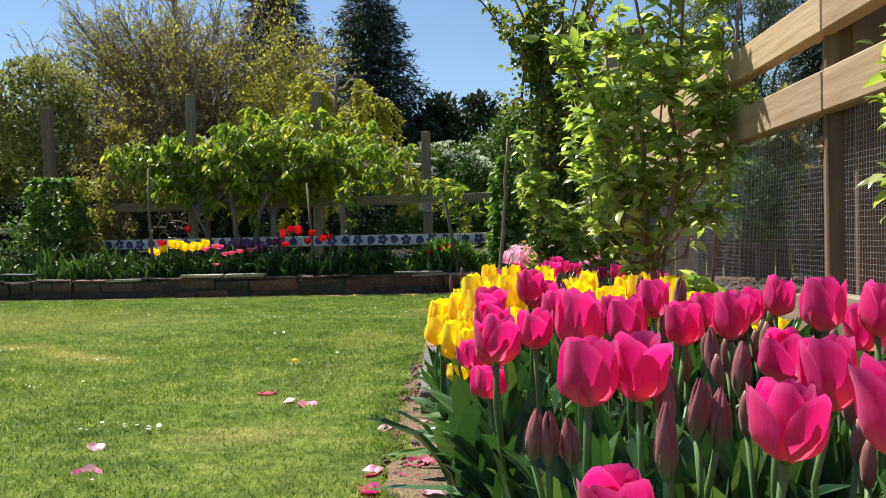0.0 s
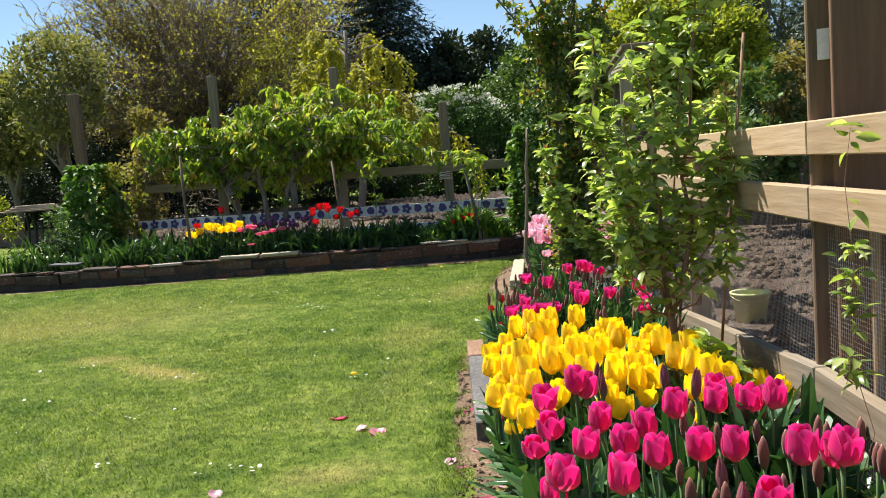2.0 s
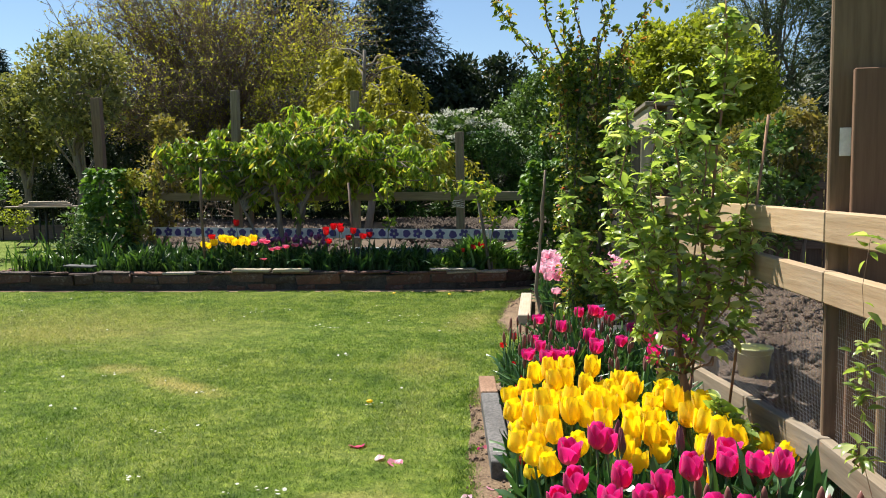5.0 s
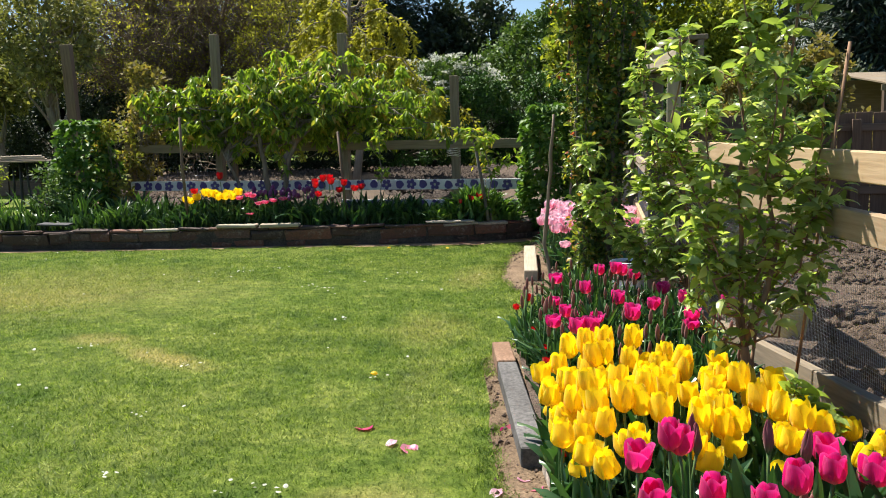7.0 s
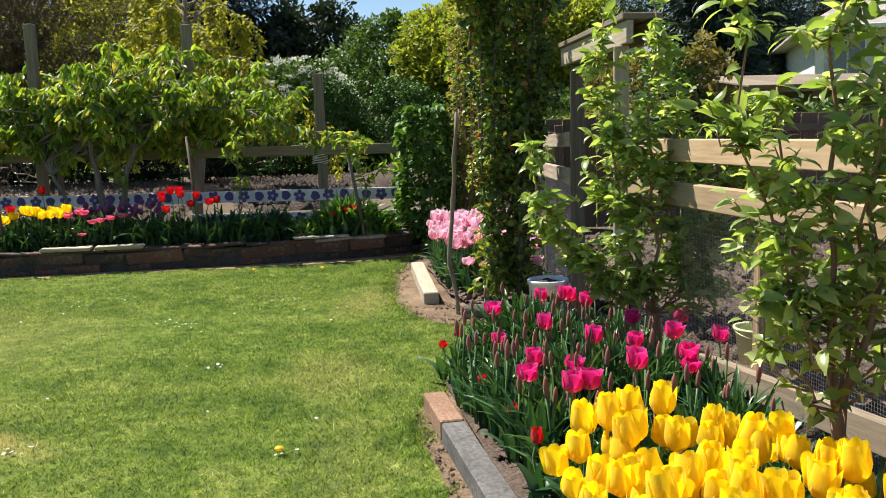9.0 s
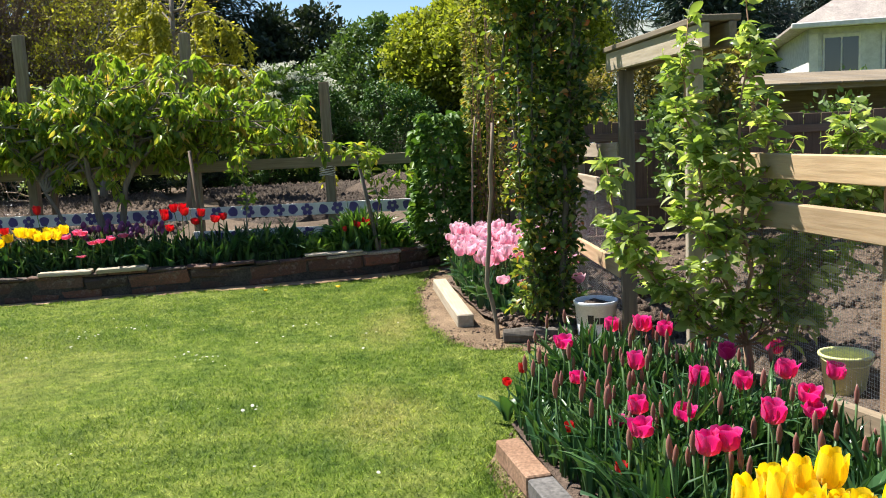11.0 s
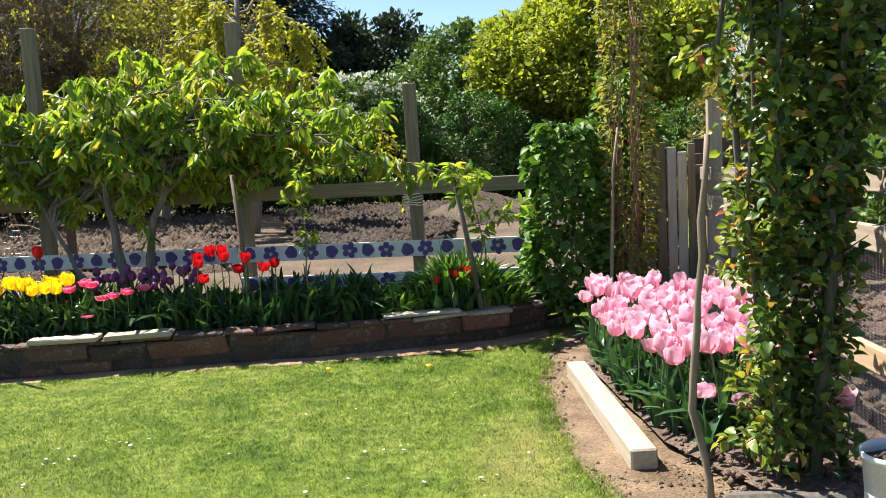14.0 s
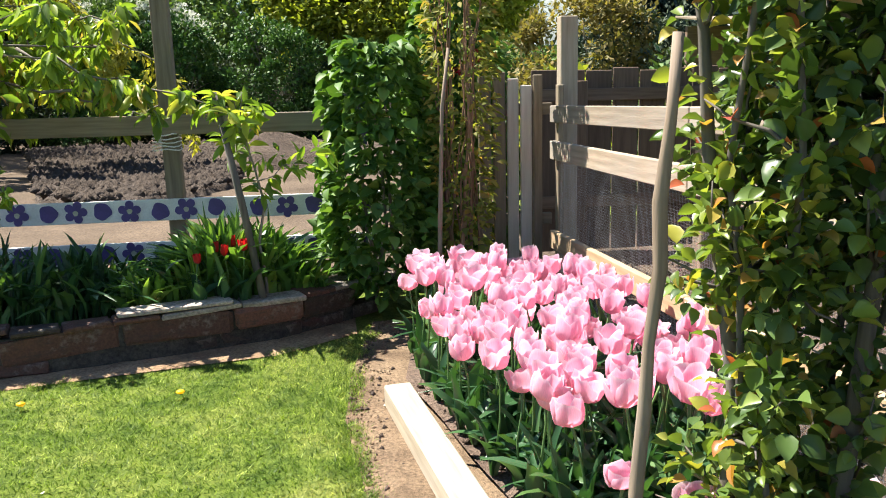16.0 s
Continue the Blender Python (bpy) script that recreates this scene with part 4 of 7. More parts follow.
def tulip_proto(label, h_stem, petals_mat, bloom_h, bloom_r, opens, group, seed, six=True, bud=False, leaves=3, frill=0.5):
    rnd = random.Random(seed)
    t = thing("tulip", (0, 0, -50), label, "tulip", group)
    bow = rnd.uniform(-0.02, 0.02)
    V, F = tube([(0, 0, 0), (bow, 0.3 * bow, h_stem * 0.5), (bow * 0.6, bow, h_stem * 0.8), (0, 0, h_stem + 0.004)], [0.0048, 0.0042, 0.004, 0.0052], 6)
    put("stem", mesh("stem", V, F, M_STEM, True), t, wm(t))
    for k in range(leaves):
        put("leaf", LEAVES[(seed + k) % 4], t, wm(t) @ pose(0, 0, 0, 0, 0, rnd.uniform(0, 90) + 360 * k / leaves))
    top = wm(t) @ pose(0, 0, h_stem, rnd.uniform(-7, 7), rnd.uniform(-7, 7), rnd.uniform(0, 60))
    V, F = tube([(0, 0, -0.004), (0, 0, 0.006), (0, 0, 0.012)], [0.005, 0.008, 0.004], 6)
    b = put("bloom", mesh("bloom", V, F, M_STEM, True), t, top, "closed slender bud" if bud else "")
    wide = opens + rnd.uniform(-0.14, 0.22)
    outer = petal_data("petal", bloom_h, bloom_r, wide, petals_mat, seed, frill, bud)
    inner = petal_data("petal", bloom_h * 1.02, bloom_r * 0.88, wide * 0.96, petals_mat, seed + 1, frill, bud)
    n = 3
    for k in range(n):
        put("petal", outer, b, top @ pose(0, 0, 0, 0, rnd.uniform(-3, 9), 120 * k + rnd.uniform(-10, 10)))
        if six:
            put("petal", inner, b, top @ pose(0, 0, 0, 0, rnd.uniform(-2, 3), 120 * k + 60 + rnd.uniform(-6, 6)))
    return t


PROTOS = {}


def protos(key, n, *args, **kw):
    PROTOS[key] = [tulip_proto(*args, seed=11 * i + len(key), **kw) for i in range(n)]


def stand(key, i, m):
    """Put the next tulip of a sort at m: first the prototypes themselves, then copies."""
    ps = PROTOS[key]
    if any(p.matrix_basis.translation.z < -40 for p in ps):
        next(p for p in ps if p.matrix_basis.translation.z < -40).matrix_basis = m
    else:
        p = ps[i % len(ps)]
        copy_thing(p, m @ Matrix.Diagonal((1 / p.scale.x, 1 / p.scale.y, 1 / p.scale.z, 1)))


def plant(key, poly, gap, z, tall=(0.88, 1.12), lean=6, tries=3000, rim=0.0):
    """Tulips of one sort over a patch; those within a hand of its rim may stand lower."""
    pts = scatter(poly, gap, tries)
    rnd = random.Random(len(pts))
    ring = [p for a, b in zip(poly, poly[1:] + poly[:1]) for p in (lerp(a, b, u) for u in (0, 0.25, 0.5, 0.75))]
    for i, (x, y) in enumerate(pts):
        near = min(1.0, min(math.hypot(x - a, y - b) for a, b in ring) / 0.16)
        s = rnd.uniform(*tall) - rim * (1 - near)
        w = rnd.uniform(0.9, 1.1)
        stand(key, i, pose(x, y, z, rnd.uniform(-lean, lean), rnd.uniform(-lean, lean), rnd.uniform(0, 360)) @ Matrix.Diagonal((w, w, s, 1)))
    return pts


def set_out(key, spots, reach, z=0.055):
    """Tulips one by one: foot, and the height of the middle of the bloom."""
    rnd = random.Random(len(spots))
    for i, (x, y, mid) in enumerate(spots):
        w = rnd.uniform(0.92, 1.08)
        stand(key, i, pose(x, y, z, rnd.uniform(-2, 2), rnd.uniform(-2, 2), rnd.uniform(0, 360)) @ Matrix.Diagonal((w, w, (mid - z) / reach, 1)))


protos("magenta", 6, "open magenta tulip among broad green leaves", 0.376, P_MAG, 0.074, 0.0325, 0.82, "magenta tulips")
protos("magbud", 3, "tulip with a closed dark red bud", 0.295, P_BUD, 0.070, 0.0135, 0.75, "tulips in bud", bud=True)
protos("yellow", 6, "bright yellow tulip in a dense patch", 0.33, P_YEL, 0.094, 0.036, 0.80, "yellow tulips")
protos("mid", 4, "deep magenta tulip in a leafy bed", 0.36, P_MAG, 0.068, 0.033, 0.84, "magenta tulips further back")
protos("pink", 5, "pale pink tulip in a dense clump", 0.36, P_PINK, 0.090, 0.043, 0.98, "pale pink tulips", frill=1.6)
protos("red", 2, "red tulip at the edge of the bed", 0.23, P_RED2, 0.050, 0.019, 0.8, "small red tulips")

YPOLY = [(0.13, 2.72), (0.06, 3.10), (0.05, 3.40), (0.16, 3.58), (0.45, 3.66), (0.70, 3.60), (0.82, 3.25), (1.06, 3.02), (1.06, 2.80), (0.75, 2.70), (0.50, 2.60), (0.30, 2.56), (0.20, 2.63)]
FPOLY = [(0.37, 1.98), (0.37, 2.45), (0.44, 2.8), (0.56, 2.5), (0.75, 2.45), (1.02, 2.75), (1.20, 2.1), (1.30, 1.35), (0.80, 1.30), (0.54, 1.6)]
MPOLY = [(0.06, 3.80), (-0.12, 4.4), (-0.27, 4.85), (-0.32, 5.3), (-0.15, 5.62), (0.30, 5.82), (0.64, 5.3), (0.80, 3.95), (0.5, 3.85)]
KPOLY = [(-0.58, 9.45), (-0.42, 9.8), (0.10, 9.85), (0.34, 9.3), (0.34, 8.1), (0.16, 7.72), (-0.02, 7.62), (-0.38, 7.70), (-0.50, 8.6)]
set_out("yellow", ((0.187, 2.774, 0.25), (0.084, 3.133, 0.32), (0.214, 2.795, 0.361), (0.086, 3.404, 0.408), (0.13, 2.95, 0.36), (0.12, 3.27, 0.39), (0.24, 2.70, 0.33), (0.16, 2.84, 0.31), (0.179, 3.472, 0.481), (0.26, 3.56, 0.475), (0.11, 3.51, 0.45), (0.34, 3.62, 0.47), (0.20, 3.60, 0.44)), 0.38)
plant("yellow", YPOLY, 0.077, 0.055, (0.88, 1.09), 10, 3000, 0.24)
set_out("magenta", ((0.44, 2.40, 0.513), (0.47, 2.42, 0.49), (0.372, 2.314, 0.48), (0.391, 2.131, 0.465), (0.501, 2.003, 0.461), (0.522, 2.143, 0.482), (0.684, 1.847, 0.491), (0.721, 2.186, 0.501), (0.836, 2.514, 0.453), (0.957, 2.271, 0.50),
                    (0.915, 2.34, 0.475), (0.763, 1.944, 0.476), (0.837, 1.889, 0.494), (0.974, 1.803, 0.521), (1.062, 1.911, 0.473), (0.352, 2.189, 0.383), (0.473, 1.771, 0.47), (0.43, 1.909, 0.372)), 0.415)
set_out("magenta", ((0.593, 1.653, 0.514), (0.627, 1.359, 0.481), (0.691, 1.415, 0.479), (0.875, 1.69, 0.457), (0.853, 1.472, 0.425), (0.88, 1.352, 0.484), (0.634, 2.093, 0.476), (0.826, 2.363, 0.459), (0.864, 1.13, 0.495), (1.048, 1.844, 0.51), (0.811, 1.24, 0.455), (0.674, 1.154, 0.40),
                    (0.455, 1.83, 0.45), (0.60, 2.0, 0.47), (1.13, 1.55, 0.47), (1.10, 1.33, 0.46)), 0.415)
set_out("magbud", ((0.551, 1.5, 0.379), (0.577, 1.5, 0.376), (0.607, 1.5, 0.37), (0.757, 1.5, 0.42), (0.711, 1.29, 0.425), (0.784, 1.498, 0.409), (0.838, 1.721, 0.435), (0.80, 1.841, 0.442), (0.718, 1.426, 0.45), (0.79, 2.45, 0.49), (0.70, 2.48, 0.49), (0.49, 2.5, 0.5), (0.52, 2.48, 0.48)), 0.332)
set_out("mid", ((-0.104, 5.266, 0.41), (0.154, 5.432, 0.436), (0.245, 5.286, 0.474), (0.118, 4.725, 0.46), (0.0, 4.145, 0.405), (0.12, 3.86, 0.45), (0.18, 3.87, 0.455), (0.277, 4.503, 0.453), (0.344, 3.984, 0.49), (-0.079, 4.976, 0.33), (0.01, 4.59, 0.27), (0.048, 4.478, 0.36),
                (0.18, 4.33, 0.384), (0.46, 4.558, 0.413), (0.593, 4.527, 0.454), (0.77, 5.10, 0.39), (0.788, 4.6, 0.42), (0.03, 4.35, 0.41), (0.63, 4.42, 0.40), (0.30, 5.35, 0.45), (0.52, 4.9, 0.43), (0.36, 5.3, 0.44), (0.62, 4.35, 0.36)), 0.395)



def bud_field(poly, gap, low, high, mat, label, fat=1.0, seed=8):
    """Many slim buds or far blooms, too close together to pick apart."""
    rnd = random.Random(seed)
    buds, stems = [], []
    for x, y in scatter(poly, gap, 4000):
        h = rnd.uniform(low, high)
        lx, ly = rnd.uniform(-0.03, 0.03), rnd.uniform(-0.03, 0.03)
        stems.append(tube([(x, y, 0.05), (x + lx * 0.4, y + ly * 0.4, 0.05 + h * 0.6), (x + lx, y + ly, 0.055 + h)], [0.0045, 0.004, 0.0045], 5))
        z, k = 0.05 + h, rnd.uniform(0.8, 1.15)
        w = k * fat
        buds.append(tube([(x + lx, y + ly, z), (x + lx, y + ly, z + 0.014 * k), (x + lx * 1.05, y + ly * 1.05, z + 0.034 * k), (x + lx * 1.1, y + ly * 1.1, z + 0.054 * k), (x + lx * 1.1, y + ly * 1.1, z + 0.07 * k)], [0.006, 0.0105 * w, 0.0125 * w, 0.009 * w, 0.002 + 0.006 * (fat - 1)], 7))
    t = thing("tulip_buds", (0, 0, 0), label, "tulips", "", "stuff")
    put("buds", mesh("buds", *joined(buds), mat, True), t, Matrix())
    put("stems", mesh("stems", *joined(stems), M_STEM, True), t, Matrix())


bud_field(MPOLY, 0.092, 0.22, 0.35, P_BUDS, "many closed pinkish tulip buds above green leaves", 0.78)
bud_field([(0.95, 1.2), (0.88, 1.6), (0.62, 2.2), (0.75, 2.42), (1.0, 2.6), (1.20, 2.1), (1.32, 1.3)], 0.085, 0.24, 0.36, P_BUDS, "many closed dark red and greenish tulip buds by the fence", 1.0, 9)
bud_field([(-4.20, 9.78), (-4.20, 10.02), (-3.34, 10.06), (-3.34, 9.80)], 0.062, 0.42, 0.56, P_PURP, "massed dark purple tulips in the raised bed", 2.3, 10)
plant("pink", KPOLY, 0.096, 0.05, (0.82, 1.1), 8)
set_out("pink", ((-0.06, 7.38, 0.30), (0.28, 7.28, 0.34), (-0.20, 7.52, 0.31), (0.30, 7.6, 0.42)), 0.405)
set_out("red", ((-0.35, 5.357, 0.21), (-0.27, 5.36, 0.27), (-0.156, 4.646, 0.235), (-0.008, 3.777, 0.30), (-0.06, 4.2, 0.25), (0.13, 2.98, 0.22)), 0.255, 0.03)
protos("bred", 2, "tall scarlet tulip in the raised bed", 0.48, P_RED, 0.080, 0.036, 0.9, "scarlet tulips")
protos("byel", 2, "yellow tulip in the raised bed", 0.38, P_YEL, 0.10, 0.042, 0.85, "yellow tulips in the raised bed")
protos("bdeep", 2, "deep pink double tulip with pale edges", 0.40, P_DEEP, 0.056, 0.042, 1.05, "deep pink tulips", frill=2.0)
plant("byel", [(-4.62, 9.5), (-4.62, 9.7), (-4.22, 9.74), (-4.22, 9.54)], 0.085, 0.2, (0.86, 1.05), 4)
set_out("byel", ((-4.80, 9.55, 0.52), (-4.74, 9.6, 0.56), (-4.87, 9.6, 0.53)), 0.43, 0.2)
set_out("bdeep", ((-4.18, 9.6, 0.55), (-4.06, 9.66, 0.57), (-3.92, 9.56, 0.49), (-3.86, 9.58, 0.50), (-3.77, 9.6, 0.52), (-4.02, 9.5, 0.37), (-4.12, 9.7, 0.58), (-3.68, 9.7, 0.53)), 0.43, 0.2)
set_out("bred", ((-3.30, 9.75, 0.72), (-3.22, 9.82, 0.76), (-3.13, 9.8, 0.76), (-3.08, 9.74, 0.73), (-3.27, 9.68, 0.69), (-3.21, 9.6, 0.59), (-2.95, 9.78, 0.71), (-2.82, 9.7, 0.65), (-2.74, 9.8, 0.66), (-4.775, 9.6, 0.63), (-4.60, 9.95, 0.79), (-3.04, 9.85, 0.62)), 0.52, 0.2)
set_out("red", ((-1.60, 9.96, 0.47), (-1.48, 9.99, 0.50), (-1.38, 10.02, 0.52), (-1.52, 10.05, 0.51), (-1.43, 10.08, 0.53)), 0.255, 0.2)


# ---- low foliage ----
def strap_leaves(name, poly, n, z, hmin, hmax, width, label, mat, lean=0.25):
    """Upright strap leaves, each folded along its middle."""
    poly = np.asarray(poly, float)
    Q = poly.min(0) + rng.random((n * 3, 2)) * (poly.max(0) - poly.min(0))
    Q = Q[in_poly(Q, poly)][:n]
    n = len(Q)
    drift = np.array([noise.noise(Vector((px * 2.3, py * 2.3, 4.0))) for px, py in Q])
    h = (hmin + (hmax - hmin) * rng.random(n)) * (0.85 + 0.75 * drift)
    d = rng.normal(size=(n, 2)) * lean
    a = np.arctan2(d[:, 1], d[:, 0]) + np.pi / 2 + rng.normal(size=n) * 0.7
    wd = width * (0.55 + 0.75 * rng.random(n))
    b = np.column_stack([Q, np.full(n, z)])
    rows = []
    for v, q in ((0.0, 0.45), (0.35, 0.95), (0.68, 1.0), (0.9, 0.55), (1.0, 0.06)):
        tw = a + 0.9 * (rng.random(n) - 0.5) * v
        s = np.stack([np.cos(tw), np.sin(tw), 0.5 * (rng.random(n) - 0.5) * v], 1) * (wd * q / 2)[:, None]
        f = np.stack([-np.sin(tw), np.cos(tw), 0.3 + 0 * tw], 1) * (wd * q * 0.28)[:, None]
        c = b + np.column_stack([d * h[:, None] * 1.5 * v ** 2, h * (v - 0.6 * np.minimum(1.2, np.hypot(d[:, 0], d[:, 1])) * v ** 3)])
        rows += [c - s + f, c, c + s + f]
    V = np.stack(rows, 1).reshape(-1, 3)
    k = np.arange(n)[:, None] * 15
    F = [tuple(q) for r in range(4) for g in ([3 * r, 3 * r + 1, 3 * r + 4, 3 * r + 3], [3 * r + 1, 3 * r + 2, 3 * r + 5, 3 * r + 4]) for q in (k + np.array(g)).tolist()]
    return thing(name, (0, 0, 0), label, "foliage", "", "stuff", mesh(name, V, F, mat))


TBED = [(0.04, 3.8), (0.13, 3.3), (0.22, 2.5), (0.62, 1.1), (1.45, 0.9), (1.12, 3.0), (0.90, 3.9)]
strap_leaves("tulip_foliage", TBED, 2300, 0.05, 0.12, 0.29, 0.056, "dense broad green tulip leaves", M_TULIPLOW, 0.36)
strap_leaves("tulip_foliage", FPOLY, 900, 0.05, 0.22, 0.42, 0.055, "dense broad upright green tulip leaves", M_TULIPLOW, 0.18)
strap_leaves("tulip_foliage", MPOLY, 4000, 0.05, 0.20, 0.40, 0.023, "dense upright green tulip leaves", M_TULIPLOW, 0.2)
strap_leaves("tulip_foliage", [(px + 0.06, py) if px < 0 else (px, py) for px, py in KPOLY], 1100, 0.04, 0.12, 0.32, 0.050, "dense broad green tulip leaves", M_TULIPLOW, 0.34)
BSTRIP = [(-7.2, 9.0), (-5.0, 9.3), (-2.4, 9.85), (-0.9, 10.4), (-1.2, 10.7), (-2.6, 10.5), (-7.0, 10.2)]
strap_leaves("bed_foliage", BSTRIP, 3600, 0.16, 0.16, 0.48, 0.034, "mixed dark strap-like bulb leaves in the raised bed", M_BEDLEAF)
strap_leaves("broad_foliage", [(-5.0, 9.38), (-2.4, 9.9), (-1.2, 10.2), (-1.3, 10.5), (-2.6, 10.35), (-5.0, 9.9)], 1100, 0.16, 0.18, 0.40, 0.06, "broad dark blue-green tulip leaves in the raised bed", M_TULIPLOW, 0.3)
strap_leaves("bright_foliage", [(-2.0, 9.92), (-2.0, 10.3), (-1.1, 10.45), (-0.95, 10.25)], 850, 0.17, 0.18, 0.42, 0.050, "bright green young leaves in the raised bed", M_STRAPLEAF)


def grass():
    poly = np.array([(-8.5, 1.2), (-8.0, 8.5)] + [(x, y - 0.14 - 0.03 * math.sin(5 * x) - 0.14 * max(0.0, min(1.0, (x + 2.6) / 1.2))) for x, y in WALL] + EDGE[:-1] + [(0.25, 1.0), (-2.0, 0.9)])
    n = 640000
    Q = np.column_stack([-7.8 + 8.2 * rng.random(n) ** 0.8, 0.9 + 9.4 * rng.random(n)])
    Q = Q[in_poly(Q, poly)]
    n = len(Q)
    h = 0.005 + 0.015 * rng.random(n)
    a = rng.random(n) * 2 * np.pi
    s = np.stack([np.cos(a), np.sin(a), 0 * a], 1) * 0.0024
    b = np.column_stack([Q, np.zeros(n)])
    t = b + np.column_stack([rng.normal(size=(n, 2)) * 0.013, h])
    V = np.stack([b - s, b + s, t], 1).reshape(-1, 3)
    F = np.arange(n)[:, None] * 3 + np.array([0, 1, 2])
    thing("lawn_blades", (0, 0, 0), "short green grass blades of the lawn", "grass", "", "stuff", mesh("lawn_blades", V, F, M_BLADE))


grass()


def edge_tufts():
    """Longer grass straggling over the bare edge of the lawn and along the foot of the wall."""
    line = [(x, y) for x, y in EDGE] 
    spots = []
    for k in range(2600):
        x, y, a = along(line, rng.random() * line_len(line) * 0.999)
        d = abs(rng.normal()) * 0.07 - 0.05
        hub = noise.noise(Vector((x * 4, y * 4, 2.0)))
        if hub > -0.1:
            spots.append((x - math.sin(a) * -d, y - math.cos(a) * d * 0.3))
    for k in range(700):
        x, y, a = along(WALL, rng.random() * line_len(WALL) * 0.999)
        if noise.noise(Vector((x * 3, y * 3, 7.0))) > 0.05:
            spots.append((x + math.sin(a) * 0.05, y - math.cos(a) * (0.12 + 0.10 * rng.random() + 0.14 * max(0.0, min(1.0, (x + 2.6) / 1.2)))))
    Q = np.repeat(np.array(spots), 9, 0) + rng.normal(size=(9 * len(spots), 2)) * 0.018
    n = len(Q)
    h = 0.008 + 0.018 * rng.random(n)
    a = rng.random(n) * 2 * np.pi
    s = np.stack([np.cos(a), np.sin(a), 0 * a], 1) * 0.0022
    b = np.column_stack([Q, np.full(n, 0.004)])
    t = b + np.column_stack([rng.normal(size=(n, 2)) * 0.016, h])
    V = np.stack([b - s, b + s, t], 1).reshape(-1, 3)
    thing("edge_grass", (0, 0, 0), "straggling grass along the bare lawn edge", "grass", "", "stuff", mesh("edge_grass", V, np.arange(n)[:, None] * 3 + np.array([0, 1, 2]), M_BLADE))


edge_tufts()


# ---- woody plants ----
def limb_path(p0, p1, bow, n=6, wob=0.03):
    p0, p1 = np.asarray(p0, float), np.asarray(p1, float)
    u = np.linspace(0, 1, n)[:, None]
    P = p0 + (p1 - p0) * u + np.sin(u * np.pi) * np.asarray(bow, float)
    P[1:-1] += rng.normal(size=(n - 2, 3)) * wob
    return P


def along_leaves(paths, per_m, size, wide=0.5, out=0.03, fine=True, hang=0.3, start=0.15):
    """Leaves set along twigs."""
    Ps, Ds = [], []
    for P in paths:
        P = np.asarray(P)
        seg = np.linalg.norm(np.diff(P, axis=0), axis=1)
        n = max(2, int(seg.sum() * per_m))
        u = start + (1 - start) * rng.random(n)
        s = u * (len(P) - 1)
        i = np.minimum(s.astype(int), len(P) - 2)
        q = P[i] + (P[i + 1] - P[i]) * (s - i)[:, None]
        t = unit(P[i + 1] - P[i])
        r = unit(rng.normal(size=(n, 3)))
        d = unit(r + 0.5 * t + np.array([0, 0, 0.15 - hang]))
        Ps.append(q + d * out * rng.random((n, 1)))
        Ds.append(d)
    P, D = np.concatenate(Ps), np.concatenate(Ds)
    L = size * (0.55 + 0.75 * rng.random(len(P)))
    return leaf_geo(P, D, L, L * wide, fine)


def plant_thing(name, loc, label, category, wood, leaves, wmat, lmat, group=""):
    t = thing(name, loc, label, category, group)
    if wood:
        put("trunk", mesh("trunk", *joined(wood), wmat, True), t, Matrix())
    for nm, geo, mat in leaves:
        put(nm, mesh(nm, *geo, mat, True), t, Matrix())
    return t


def branching(base, height, n, spread, r0, lift=0.6, first=0.25, sub=3, sublen=0.4, top_r=0.3):
    """A leader with rising side limbs and twigs: tubes and the twig paths."""
    base = np.asarray(base, float)
    lead = limb_path(base, base + [rng.normal() * 0.05, rng.normal() * 0.05, height], (0, 0, 0), 7, 0.02)
    wood = [tube(lead, np.linspace(r0, r0 * top_r, 7), 7)]
    paths = [lead[2:]]
    for k in range(n):
        u = first + (1 - first) * (k + rng.random()) / n
        p = base + (lead[-1] - base) * u
        a = k * 2.4 + rng.normal() * 0.4
        ln = spread * (1.15 - 0.65 * u) * (0.7 + 0.5 * rng.random())
        e = p + [math.cos(a) * ln, math.sin(a) * ln, ln * lift * (0.6 + 0.8 * rng.random())]
        L = limb_path(p, e, (0, 0, -0.06 * ln), 6, 0.015)
        wood.append(tube(L, np.linspace(r0 * 0.45, r0 * 0.12, 6), 5))
        paths.append(L)
        for _ in range(sub):
            i = rng.integers(2, 6)
            q = L[i]
            d = unit(rng.normal(size=3) + [0, 0, 0.4])
            T = limb_path(q, q + d * sublen * ln * (0.6 + 0.8 * rng.random()), (0, 0, 0), 4, 0.01)
            wood.append(tube(T, np.linspace(r0 * 0.16, r0 * 0.06, 4), 4))
            paths.append(T)
    return wood, paths


